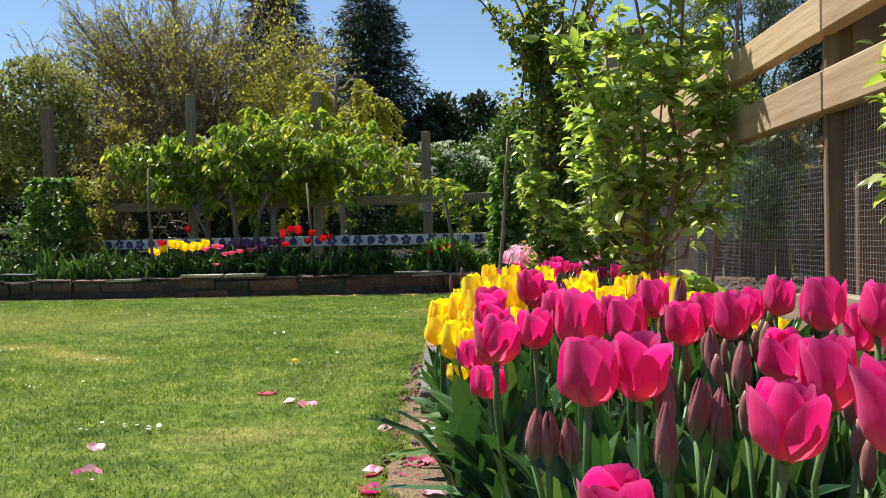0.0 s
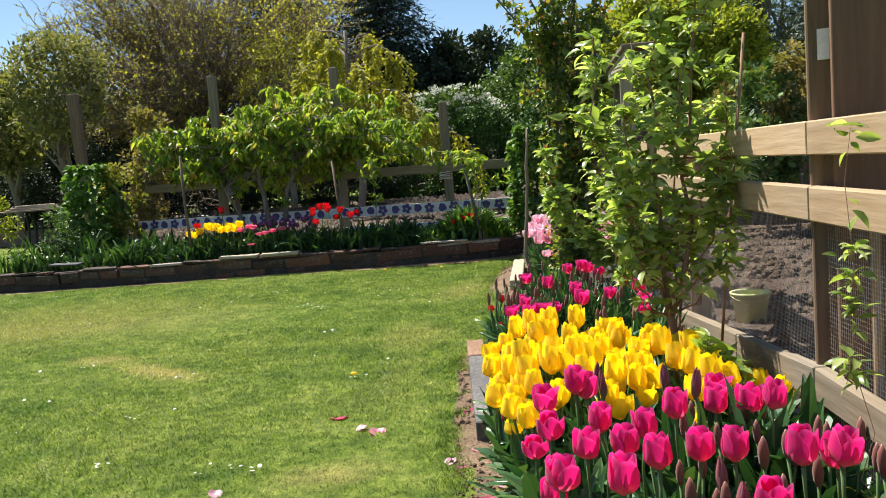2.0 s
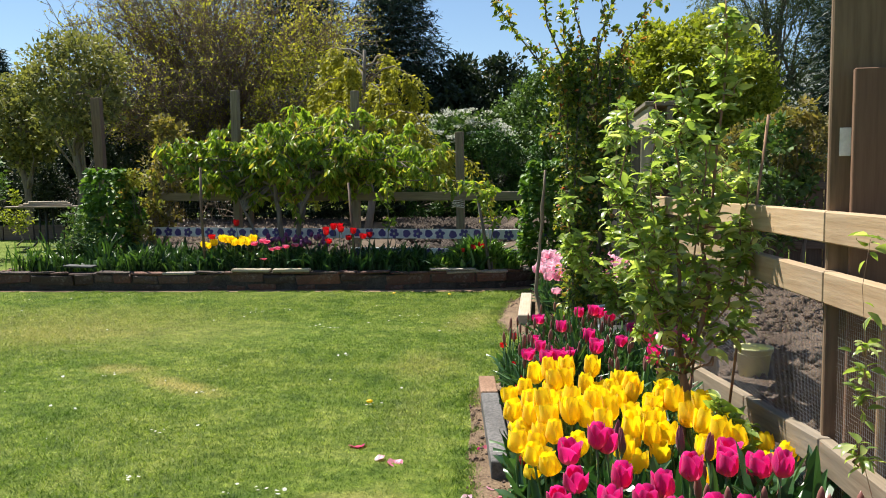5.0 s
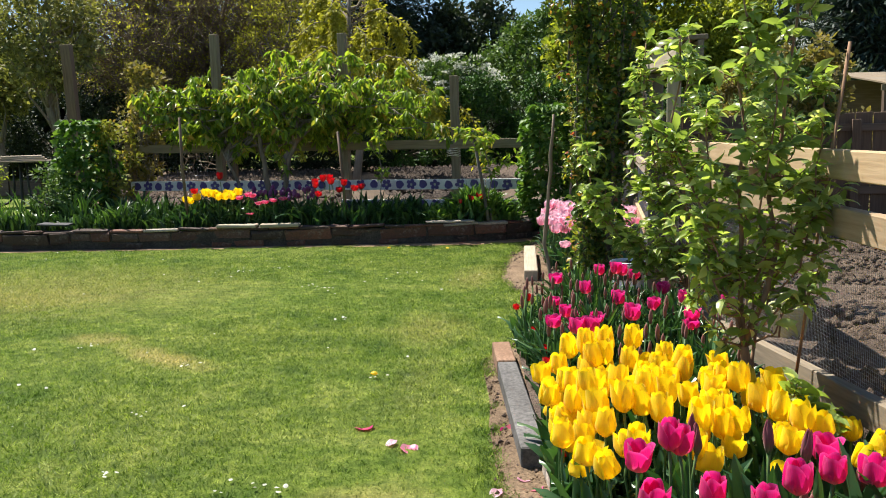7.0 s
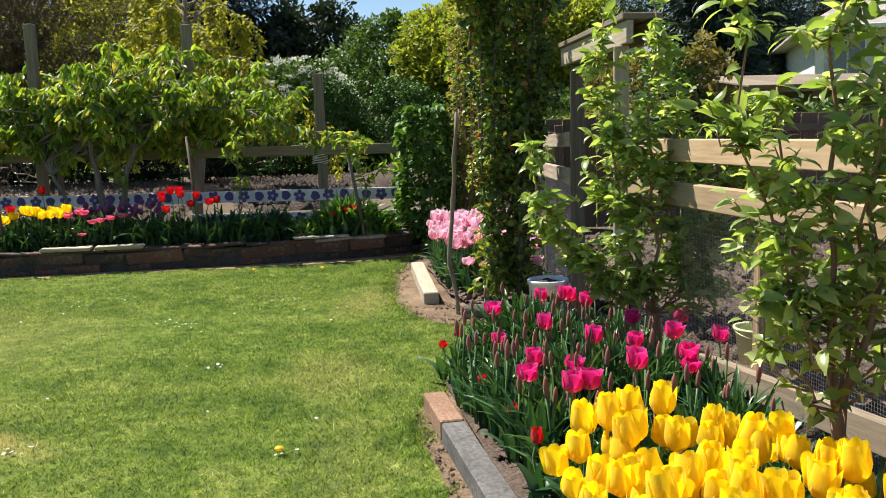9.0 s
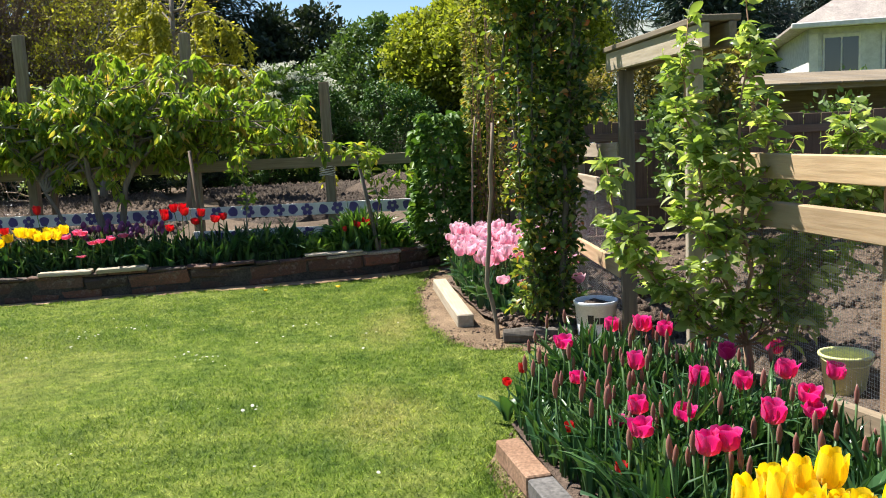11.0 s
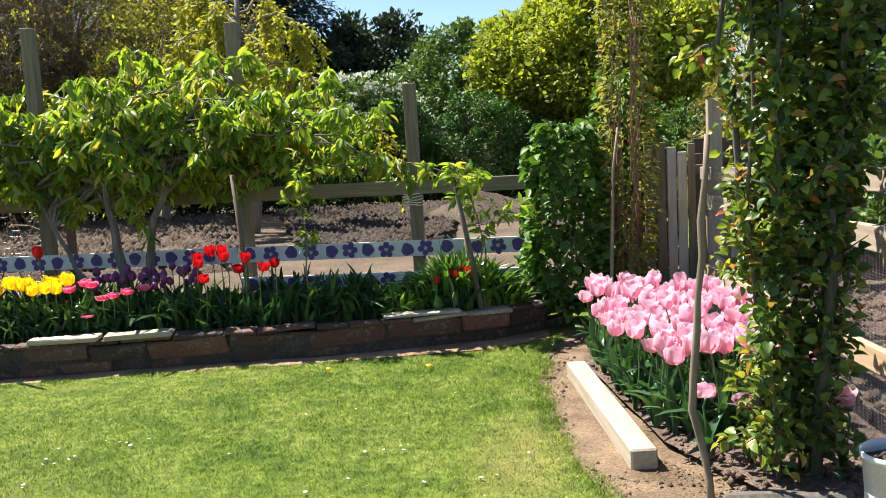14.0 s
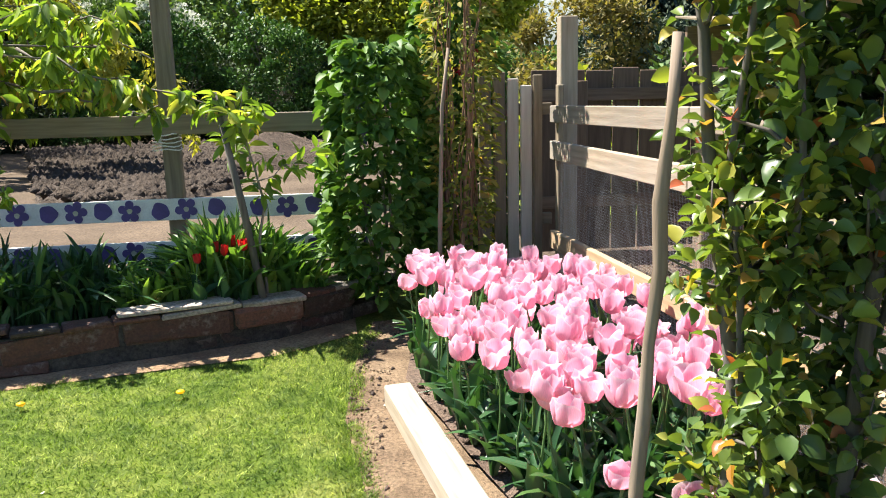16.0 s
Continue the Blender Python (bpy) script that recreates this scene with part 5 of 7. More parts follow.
def apple(base, tops, n, spread, label, size=0.074, bare=0.25, fork=0.35, name="apple_tree", r=0.017):
    """A young tree: a short leaning trunk, a few open leaders, and spurs that end in rosettes of broad leaves."""
    base = np.asarray(base, float)
    wood, paths, tips, ways = [], [], [], []
    crotch = base + (np.mean(np.asarray(tops, float), 0) - base) * fork * 0.6
    crotch[2] = base[2] + fork
    wood.append(tube(limb_path(base, crotch, (0.02, 0, 0), 5, 0.006), np.linspace(r * 1.25, r, 5), 8))
    for top in tops:
        top = np.asarray(top, float)
        L = limb_path(crotch, top, (0.28 * (top[0] - crotch[0]), 0, -0.03), 9, 0.016)
        wood.append(tube(L, np.linspace(r * (0.62 if top[2] > 1.7 else 0.3), r * 0.16, 9), 6))
        ln = np.linalg.norm(top - crotch)
        paths.append(L[3:])
        tips.append(L[-1])
        ways.append(unit(L[-1] - L[-2]))
        for k in range(max(3, int(n * ln))):
            u = bare + (0.97 - bare) * rng.random()
            p = L[int(u * 8)] + (L[int(u * 8) + 1] - L[int(u * 8)]) * (u * 8 - int(u * 8))
            a = rng.random() * 2 * np.pi
            tl = spread * (1.15 - 0.75 * u) * (0.25 + 0.9 * rng.random())
            e = p + [math.cos(a) * tl, math.sin(a) * tl * 0.8, tl * (0.15 + 0.7 * rng.random())]
            T = limb_path(p, e, (0, 0, -0.02), 5, 0.006)
            wood.append(tube(T, np.linspace(0.0042, 0.0018, 5), 4))
            d = unit(T[-1] - T[-2])
            tips += [T[-1], T[2] if tl > 0.08 else p]
            ways += [d, d]
    m = 6
    P = np.repeat(np.asarray(tips), m, 0)
    W = np.repeat(np.asarray(ways), m, 0)
    a = rng.random(len(P)) * 2 * np.pi
    D = unit(np.stack([np.cos(a), np.sin(a), 0.40 - 1.2 * rng.random(len(P))], 1) + 0.5 * W)
    q = size * (0.5 + 0.7 * rng.random(len(P)))
    rosettes = leaf_geo(P + rng.normal(size=P.shape) * 0.008, D, q * 1.16, q * 0.52, True, 0.16, 0.45)
    return plant_thing(name, base, label, "tree", wood, [("foliage", joined([rosettes, along_leaves(paths, 26, size * 1.12, 0.46, 0.012, True, 0.4, 0.05)]), M_APPLE)], M_BARKR, M_APPLE)


apple((0.73, 3.34, 0.05), [(0.50, 3.40, 1.60), (0.60, 3.44, 1.35), (0.70, 3.36, 1.74), (0.875, 3.36, 2.06), (0.98, 3.42, 1.45), (0.80, 3.27, 1.50), (0.94, 3.28, 1.15), (0.60, 3.28, 1.0), (0.96, 3.36, 0.86), (0.56, 3.38, 0.82)], 18, 0.15, "young apple tree in leaf trained beside the fence", 0.057, 0.12, 0.46)
apple((0.64, 5.07, 0.05), [(0.09, 5.15, 1.19), (0.41, 5.05, 1.76), (0.62, 5.0, 1.80), (0.84, 5.08, 1.0), (0.20, 5.05, 0.95), (0.38, 5.0, 0.66), (0.95, 5.1, 0.75), (0.74, 4.98, 0.72), (0.52, 4.95, 0.85), (1.0, 5.05, 1.05), (0.75, 5.1, 1.45), (0.55, 4.98, 0.60), (0.86, 4.95, 0.55), (0.50, 5.1, 1.3), (1.0, 4.92, 1.38), (1.16, 4.98, 1.30)], 24, 0.17, "small open apple tree by the gateway", 0.062, 0.25, 0.36)
apple((0.86, 3.03, 0.05), [(0.85, 2.97, 0.50), (0.93, 2.94, 0.42)], 14, 0.12, "low leafy apple sprout at the foot of the fence", 0.07, 0.3, 0.15, "apple_sprout", 0.006)
apple((1.12, 1.82, 0.05), [(1.07, 1.8, 1.17)], 8, 0.04, "slim leafy shoot in front of the fence", 0.034, 0.2, 0.2, "shoot", 0.004)


def whorls(tips, n, size, wide, hang):
    """Tufts of drooping leaves at the ends of twigs."""
    T = np.repeat(np.asarray(tips), n, 0)
    a = rng.random(len(T)) * 2 * np.pi
    D = np.stack([np.cos(a), np.sin(a), -hang * (0.4 + 1.2 * rng.random(len(T)))], 1)
    L = size * (0.6 + 0.7 * rng.random(len(T)))
    return leaf_geo(T + rng.normal(size=T.shape) * 0.02, D, L, L * wide, True)


def cherry():
    """A low umbrella on a forked trunk, its twigs ending in tufts of hanging leaves."""
    base = np.array([-4.05, 10.32, 0.15])
    wood, paths, tips = [], [], []
    stems = []
    for mid, top, r in (((-4.17, 10.34, 0.75), (-4.35, 10.40, 1.45), 0.045), ((-3.90, 10.36, 0.75), (-3.72, 10.42, 1.55), 0.040), ((-4.5, 10.30, 0.6), (-4.85, 10.38, 1.25), 0.024)):
        S = np.concatenate([limb_path(base, mid, (0, 0, 0), 4, 0.012), limb_path(mid, top, (0.03, 0, 0), 5, 0.02)[1:]])
        wood.append(tube(S, np.linspace(r, r * 0.55, len(S)), 8))
        stems.append(S)
    for k in range(84):
        S = stems[k % 3] if k % 4 else stems[k % 2]
        p = S[rng.integers(5, 8)]
        ex = -5.65 + 3.6 * ((k * 0.618) % 1.0)
        roof = 2.26 - 0.15 * (ex + 4.15) ** 2 if ex > -4.15 else 2.26 - 0.22 * (ex + 4.15) ** 2
        roof += 0.05 * math.sin(7.3 * ex) + 0.05 * math.sin(17 * ex + 1) - 0.05
        e = np.array([ex, 10.15 + 1.15 * ((k * 0.414) % 1.0) + 0.05 * rng.normal(), roof - 1.22 * rng.random() ** 1.1 * max(0.3, 1 - 0.3 * abs(ex + 4.1)) * 0.95])
        e[1] = max(e[1], 10.12) + 0.2 * max(0.0, ex + 3.4)
        B = limb_path(p, e, (0, 0, 0.10 + 0.12 * rng.random()), 7, 0.03)
        wood.append(tube(B, np.linspace(0.017, 0.005, 7), 5))
        paths.append(B[3:])
        tips.append(B[-1])
        for _ in range(5):
            q = B[rng.integers(2, 7)]
            d = unit(rng.normal(size=3) * [1, 0.55, 0.45] + [0.3 * np.sign(ex + 4.1), 0, 0.12])
            T = limb_path(q, q + d * (0.16 + 0.26 * rng.random()), (0, 0, 0.02), 4, 0.01)
            wood.append(tube(T, np.linspace(0.006, 0.003, 4), 4))
            paths.append(T)
            tips += [T[-1], T[2]]
    for x0, x1, z0, z1 in ((-2.5, -1.8, 1.55, 1.20), (-2.4, -1.35, 1.32, 1.20)):
        B = limb_path((x0, 10.4, z0), (x1, 10.3, z1), (0, 0, 0.05), 7, 0.02)
        wood.append(tube(B, np.linspace(0.009, 0.003, 7), 4))
        paths.append(B)
        tips += list(B[2:])
    plant_thing("cherry_tree", base, "spreading cherry tree with drooping bright green leaves", "tree", wood,
                [("foliage", along_leaves(paths, 17, 0.095, 0.38, 0.03, True, 0.6), M_CHERRY), ("tip_foliage", whorls(tips, 13, 0.112, 0.36, 1.0), M_CHERRY)], M_BARK, M_CHERRY)


cherry()


def stake(name, pts, r, label, mat=M_STICK):
    rad = np.linspace(r, r * 0.8, len(pts)) * (1 + 0.13 * rng.normal(size=len(pts)).clip(-1, 1.3))
    V, F = tube(pts, rad, 9)
    t = thing(name, pts[0], label, "stake")
    put("shaft", mesh("shaft", V, F, mat, True), t, Matrix())
    return t


stake("stake", [(-0.285, 7.02, -0.05), (-0.292, 7.04, 0.10), (-0.315, 7.07, 0.24), (-0.345, 7.08, 0.36), (-0.335, 7.09, 0.50), (-0.318, 7.10, 0.66), (-0.312, 7.10, 0.80), (-0.292, 7.10, 0.95), (-0.296, 7.10, 1.08), (-0.278, 7.1, 1.24), (-0.268, 7.1, 1.40)], 0.0158, "crooked grey driftwood stake in bare earth")
stake("stake", [(-1.27, 10.05, 0.1), (-1.36, 10.04, 0.7), (-1.47, 10.05, 1.3)], 0.019, "leaning dark timber stake supporting a young tree", M_BARKG)
stake("stake", [(-0.36, 9.95, 0.1), (-0.34, 10.0, 0.6), (-0.31, 10.05, 1.2), (-0.27, 10.05, 1.5)], 0.012, "slender crooked stake among climbers")
stake("stake", [(-4.78, 9.45, 0.15), (-4.82, 9.45, 0.9), (-4.83, 9.47, 1.5)], 0.02, "dark timber stake in the raised bed", M_DARKV)
stake("stake", [(-2.95, 9.85, 0.15), (-3.0, 9.9, 0.7), (-3.06, 9.95, 1.3)], 0.018, "dark timber stake in the raised bed", M_DARKV)


def young_tree():
    wood, paths = branching((-1.27, 10.12, 0.15), 1.15, 5, 0.3, 0.010, 0.5, 0.6)
    plant_thing("young_tree", (-1.27, 10.12, 0.15), "thin young tree with a tuft of drooping leaves", "tree", wood, [("foliage", along_leaves(paths, 60, 0.1, 0.38, 0.02, True, 0.7, 0.3), M_CHERRY)], M_BARK, M_CHERRY)
    wood, paths = branching((-2.55, 10.0, 0.15), 1.3, 4, 0.16, 0.008, 0.6, 0.35)
    plant_thing("young_tree", (-2.55, 10.0, 0.15), "thin whip of a tree with sparse leaves", "tree", wood, [("foliage", along_leaves(paths, 50, 0.075, 0.4, 0.02, True, 0.6), M_CHERRY)], M_BARK, M_CHERRY)


young_tree()


def column(name, x, y, z0, z1, r, n, size, lmat, label, category="climber", wide=0.8, fine=True, wood_n=3, hang=0.1, taper=0.15, wmat=M_BARK):
    """Leaves in an upright column round a few stems."""
    wood = []
    for k in range(wood_n):
        a = k * 2.1
        w = 0.35 + 0.6 * ((k * 0.618) % 1.0) if wood_n > 9 else 0.4
        L = limb_path((x + 0.5 * r * w * math.cos(a), y + 0.5 * r * w * math.sin(a), z0 - 0.05), (x + r * w * math.cos(a + 1), y + r * w * math.sin(a + 1), z1 - 0.15 - (0.5 * w if wood_n > 9 else 0)), (0, 0, 0), 8, 0.025)
        wood.append(tube(L, np.linspace(0.014, 0.005, 8) if wood_n < 10 else np.linspace(0.007, 0.003, 8), 5))
    a = rng.random(n) * 2 * np.pi
    u = rng.random(n)
    q = r * (1 - taper * u) * (0.75 + 0.35 * np.array([noise.noise(Vector((2.5 * math.cos(t), 2.5 * math.sin(t), 5 * w))) for t, w in zip(a, u)])) * (0.45 + 0.55 * rng.random(n) ** 0.4) * (0.8 + 0.4 * np.sin(np.pi * np.minimum(1, u * 1.1)) ** 0.5)
    P = np.stack([x + q * np.cos(a), y + q * np.sin(a), z0 + (z1 - z0) * u], 1)
    D = np.stack([np.cos(a), np.sin(a), 0 * a], 1) + rng.normal(size=(n, 3)) * 0.5 - np.array([0, 0, hang])
    L = size * (0.55 + 0.8 * rng.random(n))
    t = plant_thing(name, (x, y, z0), label, category, [], [("foliage", leaf_geo(P, D, L, L * wide, fine), lmat)], M_BARK, lmat)
    for w in wood:
        put("stem", mesh("stem", *w, wmat, True), t, Matrix())
    return t


column("climber", -0.63, 10.42, 0.15, 1.55, 0.36, 2600, 0.075, M_IVY, "dense dark green climber on a post")
column("climber", -6.75, 10.4, 0.15, 1.5, 0.42, 1700, 0.09, M_IVY, "dense green climber at the end of the raised bed")
column("climber", -0.16, 10.36, 0.2, 2.9, 0.21, 2300, 0.052, M_SPARSE, "tall twiggy climber with sparse yellowish leaves", wide=0.55, wood_n=20, taper=-0.1, wmat=M_BARKR)


def pear():
    """The tall trained tree by the pink tulips."""
    x, y = 0.04, 7.22
    wood, paths = [], []
    for k, (ex, ey) in enumerate(((0.22, -0.10), (-0.20, 0.08), (0.04, 0.16), (-0.05, -0.14), (0.30, 0.05), (0.13, 0.14), (-0.18, -0.06), (0.34, -0.04))):
        a = k * 1.25
        L = limb_path((x + 0.04 * math.cos(a) + 0.3 * ex, y + 0.04 * math.sin(a) + 0.3 * ey, 0.0), (x + ex, y + ey, 2.3), (0, 0, 0), 9, 0.03)
        wood.append(tube(L, np.linspace(0.010 if k > 1 else 0.026, 0.006, 9), 6))
        paths.append(L)
        for j in range(17):
            i = rng.integers(1, 9)
            d = unit(rng.normal(size=3) + [0, 0, 0.5])
            T = limb_path(L[i], L[i] + d * (0.08 + 0.16 * rng.random()), (0, 0, 0), 4, 0.01)
            wood.append(tube(T, np.linspace(0.006, 0.002, 4), 4))
            paths.append(T)
    tops = []
    for ex, ez in ((-0.82, 2.95), (-0.45, 3.15), (-0.05, 3.2), (0.3, 3.15), (0.68, 2.95), (0.5, 2.5), (-0.5, 2.5), (0.15, 2.8), (-0.2, 2.8)):
        L = limb_path((x, y, 1.9), (x + ex, y + 0.1 * rng.normal(), ez), (0, 0, -0.05), 8, 0.03)
        wood.append(tube(L, np.linspace(0.012, 0.003, 8), 5))
        tops.append(L)
        for j in range(5):
            i = rng.integers(3, 8)
            d = unit(rng.normal(size=3) + [0, 0, 0.5])
            tops.append(limb_path(L[i], L[i] + d * 0.2, (0, 0, 0), 4, 0.01))
    # left twigs take lighter, orange-tinged leaves; the core's self-shade is put into darker leaf colour
    fringe = [T for T in paths if T[-1][0] < x - 0.10 + 0.1 * rng.normal()]
    core = [T for T in paths if T[-1][0] >= x - 0.16 and (T[0][2] > 0.9 or len(T) > 4 or rng.random() < 0.55)]
    plant_thing("pear_tree", (x, y, 0), "tall narrow trained tree with green and reddish leaves", "tree", wood,
                [("foliage", along_leaves(core, 190, 0.048, 0.78, 0.08, True, 0.35, 0.05), M_VINE), ("young_foliage", along_leaves(fringe, 95, 0.045, 0.74, 0.08, True, 0.35, 0.05), M_TINGED), ("top_foliage", along_leaves(tops, 68, 0.050, 0.66, 0.03, True, 0.1), M_TINGED)], M_BARKG, M_VINE)


pear()


# ---- garden trees beyond ----
def clumped(name, centre, r, n_clump, per, size, lmat, label, trunk=None, cr=0.32, category="tree", spread=0.8, hang=0.0, shell=0.5, group="", wide=0.6):
    """A tree: trunk, limbs to its clumps, and a crown of many leaves with gaps."""
    C, _ = ball(n_clump, centre, r, shell)
    rad = cr * min(r) * (0.6 + 0.8 * rng.random(n_clump))
    wood = []
    tx, ty, tr = trunk or (centre[0], centre[1], 0.05)
    top = np.array([centre[0], centre[1], centre[2] - r[2] * 0.1])
    T = limb_path((tx, ty, 0), top, (0, 0, 0), 6, 0.06)
    wood.append(tube(T, np.linspace(tr, tr * 0.5, 6), 8))
    for c in C[:: max(1, n_clump // 22)]:
        B = limb_path(T[rng.integers(2, 6)], c, (0, 0, -0.1), 5, 0.05)
        wood.append(tube(B, np.linspace(tr * 0.35, tr * 0.07, 5), 5))
    geo = crown(np.column_stack([C, rad]), per, size, spread, 0.1, False, wide, hang)
    return plant_thing(name, (centre[0], centre[1], 0), label, category, wood, [("crown", geo, lmat)], M_BARK, lmat, group)


CAM3 = (0.74, -0.25, 1.265)


def far(az, d):
    a = radians(az)
    return CAM3[0] + d * math.sin(a), CAM3[1] + d * math.cos(a)


def height(el, d):
    return CAM3[2] + d * math.tan(radians(el))


def conifer(az, d, el_top, half_w, label, tiers=26, bare=0.0):
    x, y = far(az, d)
    h = height(el_top, d)
    wood = [tube([(x, y, 0), (x, y, h * 0.5), (x, y, h)], [0.25, 0.14, 0.02], 7)]
    P, D, Ls = [], [], []
    for k in range(tiers):
        u = k / (tiers - 1)
        z = h * (0.12 + 0.87 * u)
        ln = half_w * (1 - u) ** 0.85 * (0.85 + 0.3 * rng.random()) + 0.15
        nb = 13 if u < 0.8 else 8
        for j in range(nb):
            a = 2 * math.pi * (j + 0.5 * (k % 2) + 0.3 * rng.random()) / nb
            dirv = np.array([math.cos(a), math.sin(a), 0.0])
            l2 = ln * (0.75 + 0.4 * rng.random())
            e = np.array([x, y, z]) + dirv * l2 + [0, 0, -0.10 * l2 + 0.06 * l2 * rng.normal()]
            wood.append(tube([(x, y, z), e], [0.03, 0.008], 4))
            n = int(26 + 58 * l2)
            s = rng.random(n) ** 0.7
            q = np.array([x, y, z]) + (e - [x, y, z]) * s[:, None] + rng.normal(size=(n, 3)) * [0.14, 0.14, 0.09]
            P.append(q)
            D.append(np.tile(dirv, (n, 1)) * 0.8 + rng.normal(size=(n, 3)) * 0.5 + [0, 0, -0.25])
    P, D = np.concatenate(P), np.concatenate(D)
    L = 0.25 * (0.6 + 0.8 * rng.random(len(P)))
    plant_thing("conifer", (x, y, 0), label, "tree", wood, [("needles", leaf_geo(P, D, L * 1.15, L * 0.2), M_CONIFER)], M_BARK, M_CONIFER, "tall conifers")


conifer(-23.0, 40, 19.0, 3.8, "tall dark green spruce against the sky")
conifer(-16.9, 36, 17.2, 3.9, "tall dark green spruce against the sky")
conifer(-42.5, 42, 7.2, 2.0, "dark conifer far behind the garden", 16)
conifer(-40.6, 44, 7.8, 1.8, "dark conifer far behind the garden", 16)
conifer(12.1, 22.3, 17.0, 1.5, "tall dark evergreen beside the house", 24)
conifer(15.5, 34, 11.5, 3.4, "tall dark evergreen behind the garden", 22)
conifer(20.5, 38, 12.5, 3.6, "tall dark evergreen behind the garden", 22)
conifer(27.5, 42, 10.0, 3.4, "tall dark evergreen behind the garden", 18)


def bare_tree(az, d, el_top, half_w, label):
    """A big dome of fine twigs, just coming into leaf."""
    x, y = far(az, d)
    h = height(el_top, d)
    wood, tips = [], []
    c = np.array([x, y, h * 0.46])
    for k in range(92):
        v = rng.normal(size=3)
        v[2] = abs(v[2]) * 1.1 - 0.15
        v = unit(v)
        e = c + v * np.array([half_w, half_w * 0.8, h * 0.54]) * (0.72 + 0.24 * rng.random())
        p = np.array([x + 0.25 * rng.normal(), y + 0.25 * rng.normal(), h * (0.02 + 0.2 * rng.random())])
        L = limb_path(p, e, np.array([-0.10 * v[0] * half_w, -0.10 * v[1] * half_w, 0.06 * h]), 8, 0.05)
        wood.append(tube(L, np.linspace(0.06, 0.010, 8), 5))
        for i in range(60):
            s = rng.integers(3, 8)
            q = L[s] + (L[s - 1] - L[s]) * rng.random()
            d2 = unit(rng.normal(size=3) * 0.75 + v + [0, 0, 0.3])
            T = limb_path(q, q + d2 * (0.5 + 0.75 * rng.random()), (0, 0, 0), 4, 0.03)
            wood.append(tube(T, np.linspace(0.012, 0.005, 4), 3))
            tips.append(T)
            for m in range(2):
                q3 = T[rng.integers(1, 4)]
                T2 = np.array([q3, q3 + unit(rng.normal(size=3) * 0.7 + d2) * (0.2 + 0.3 * rng.random())])
                wood.append(tube(T2, [0.009, 0.004], 3))
                tips.append(T2)
    # the sunny outer side is further into leaf than the rest
    fresh = [T for T in tips if T[0][0] - x > (0.15 + 0.3 * rng.random()) * half_w]
    slow = [T for T in tips if T[0][0] - x <= 0.15 * half_w]
    plant_thing("willow_tree", (x, y, 0), label, "tree", wood,
                [("young_leaves", along_leaves(fresh, 11.0, 0.085, 0.6, 0.05, False, 0.0, 0.2), M_WILLOW), ("sparse_leaves", along_leaves(slow, 7.0, 0.075, 0.6, 0.05, False, 0.0, 0.35), M_WILLOW)], M_TWIG, M_WILLOW)


bare_tree(-28.3, 27, 14.2, 5.7, "big round tree of bare twigs just coming into yellow leaf")

x, y = far(-36.6, 22)
clumped("wattle_tree", (x, y, 3.5), (1.15, 1.1, 1.4), 60, 130, 0.11, M_WATTLE, "olive-yellow feathery wattle tree", (x, y, 0.11), 0.36)
x, y = far(-39.5, 24)
clumped("wattle_tree", (x, y, 2.9), (0.9, 0.9, 1.1), 44, 140, 0.13, M_WATTLE, "olive-yellow feathery wattle tree", (x, y, 0.1), 0.36)
x, y = far(-23.2, 24)
clumped("birch_tree", (x, y, 3.4), (1.2, 1.2, 1.6), 60, 60, 0.085, M_WILLOW, "airy tree in thin yellow spring leaf", (x, y, 0.1), 0.3)


def weeping(az, d, el, w):
    x, y = far(az, d)
    h = height(el, d)
    wood, paths = [], []
    T = limb_path((x, y, 0), (x, y, h - 0.2), (0, 0, 0), 6, 0.05)
    wood.append(tube(T, np.linspace(0.1, 0.04, 6), 7))
    for k in range(18):
        a, u = k * 2.4, (k + 0.5) / 18
        z = h * (0.40 + 0.58 * u)
        ln = w * (1.25 - 0.85 * u) * (0.75 + 0.5 * rng.random())
        e = np.array([x + ln * math.cos(a) * 1.2, y + ln * math.sin(a), z - 0.25 * ln])
        B = limb_path((x, y, z - 0.25), e, (0, 0, 0.32 * ln), 7, 0.03)
        wood.append(tube(B, np.linspace(0.03, 0.006, 7), 4))
        paths.append(B[2:])
        for j in range(14):
            q = B[rng.integers(3, 7)]
            paths.append(limb_path(q, q + [0.12 * rng.normal(), 0.12 * rng.normal(), -(0.25 + 0.75 * rng.random())], (0, 0, 0), 4, 0.02))
    plant_thing("laburnum_tree", (x, y, 0), "weeping golden-yellow tree in fresh leaf", "tree", wood, [("hanging_foliage", along_leaves(paths, 100, 0.10, 0.5, 0.09, False, 0.8), M_GOLD)], M_BARK, M_GOLD)


weeping(-18.9, 20, 9.2, 1.7)

x, y = far(-10.8, 36)
clumped("evergreen_tree", (x, y, 3.6), (2.6, 2.2, 2.8), 120, 170, 0.20, M_HOLLY, "dark rounded evergreen tree", (x, y, 0.2), 0.28)
x, y = far(-15.0, 35)
clumped("evergreen_tree", (x, y, 3.2), (2.8, 2.0, 2.6), 110, 170, 0.20, M_HOLLY, "dark rounded evergreen tree", (x, y, 0.2), 0.28)
for az, zc, rx in ((-33.5, 2.3, 2.6), (-38.5, 2.1, 3.0), (-44.0, 1.9, 2.8)):
    x, y = far(az, 34)
    clumped("evergreen_tree", (x, y, zc), (rx, 1.8, zc * 0.95), 110, 150, 0.20, M_HOLLY, "dark rounded evergreen tree behind the hedge", (x, y, 0.2), 0.28)
x, y = far(-12.7, 27)
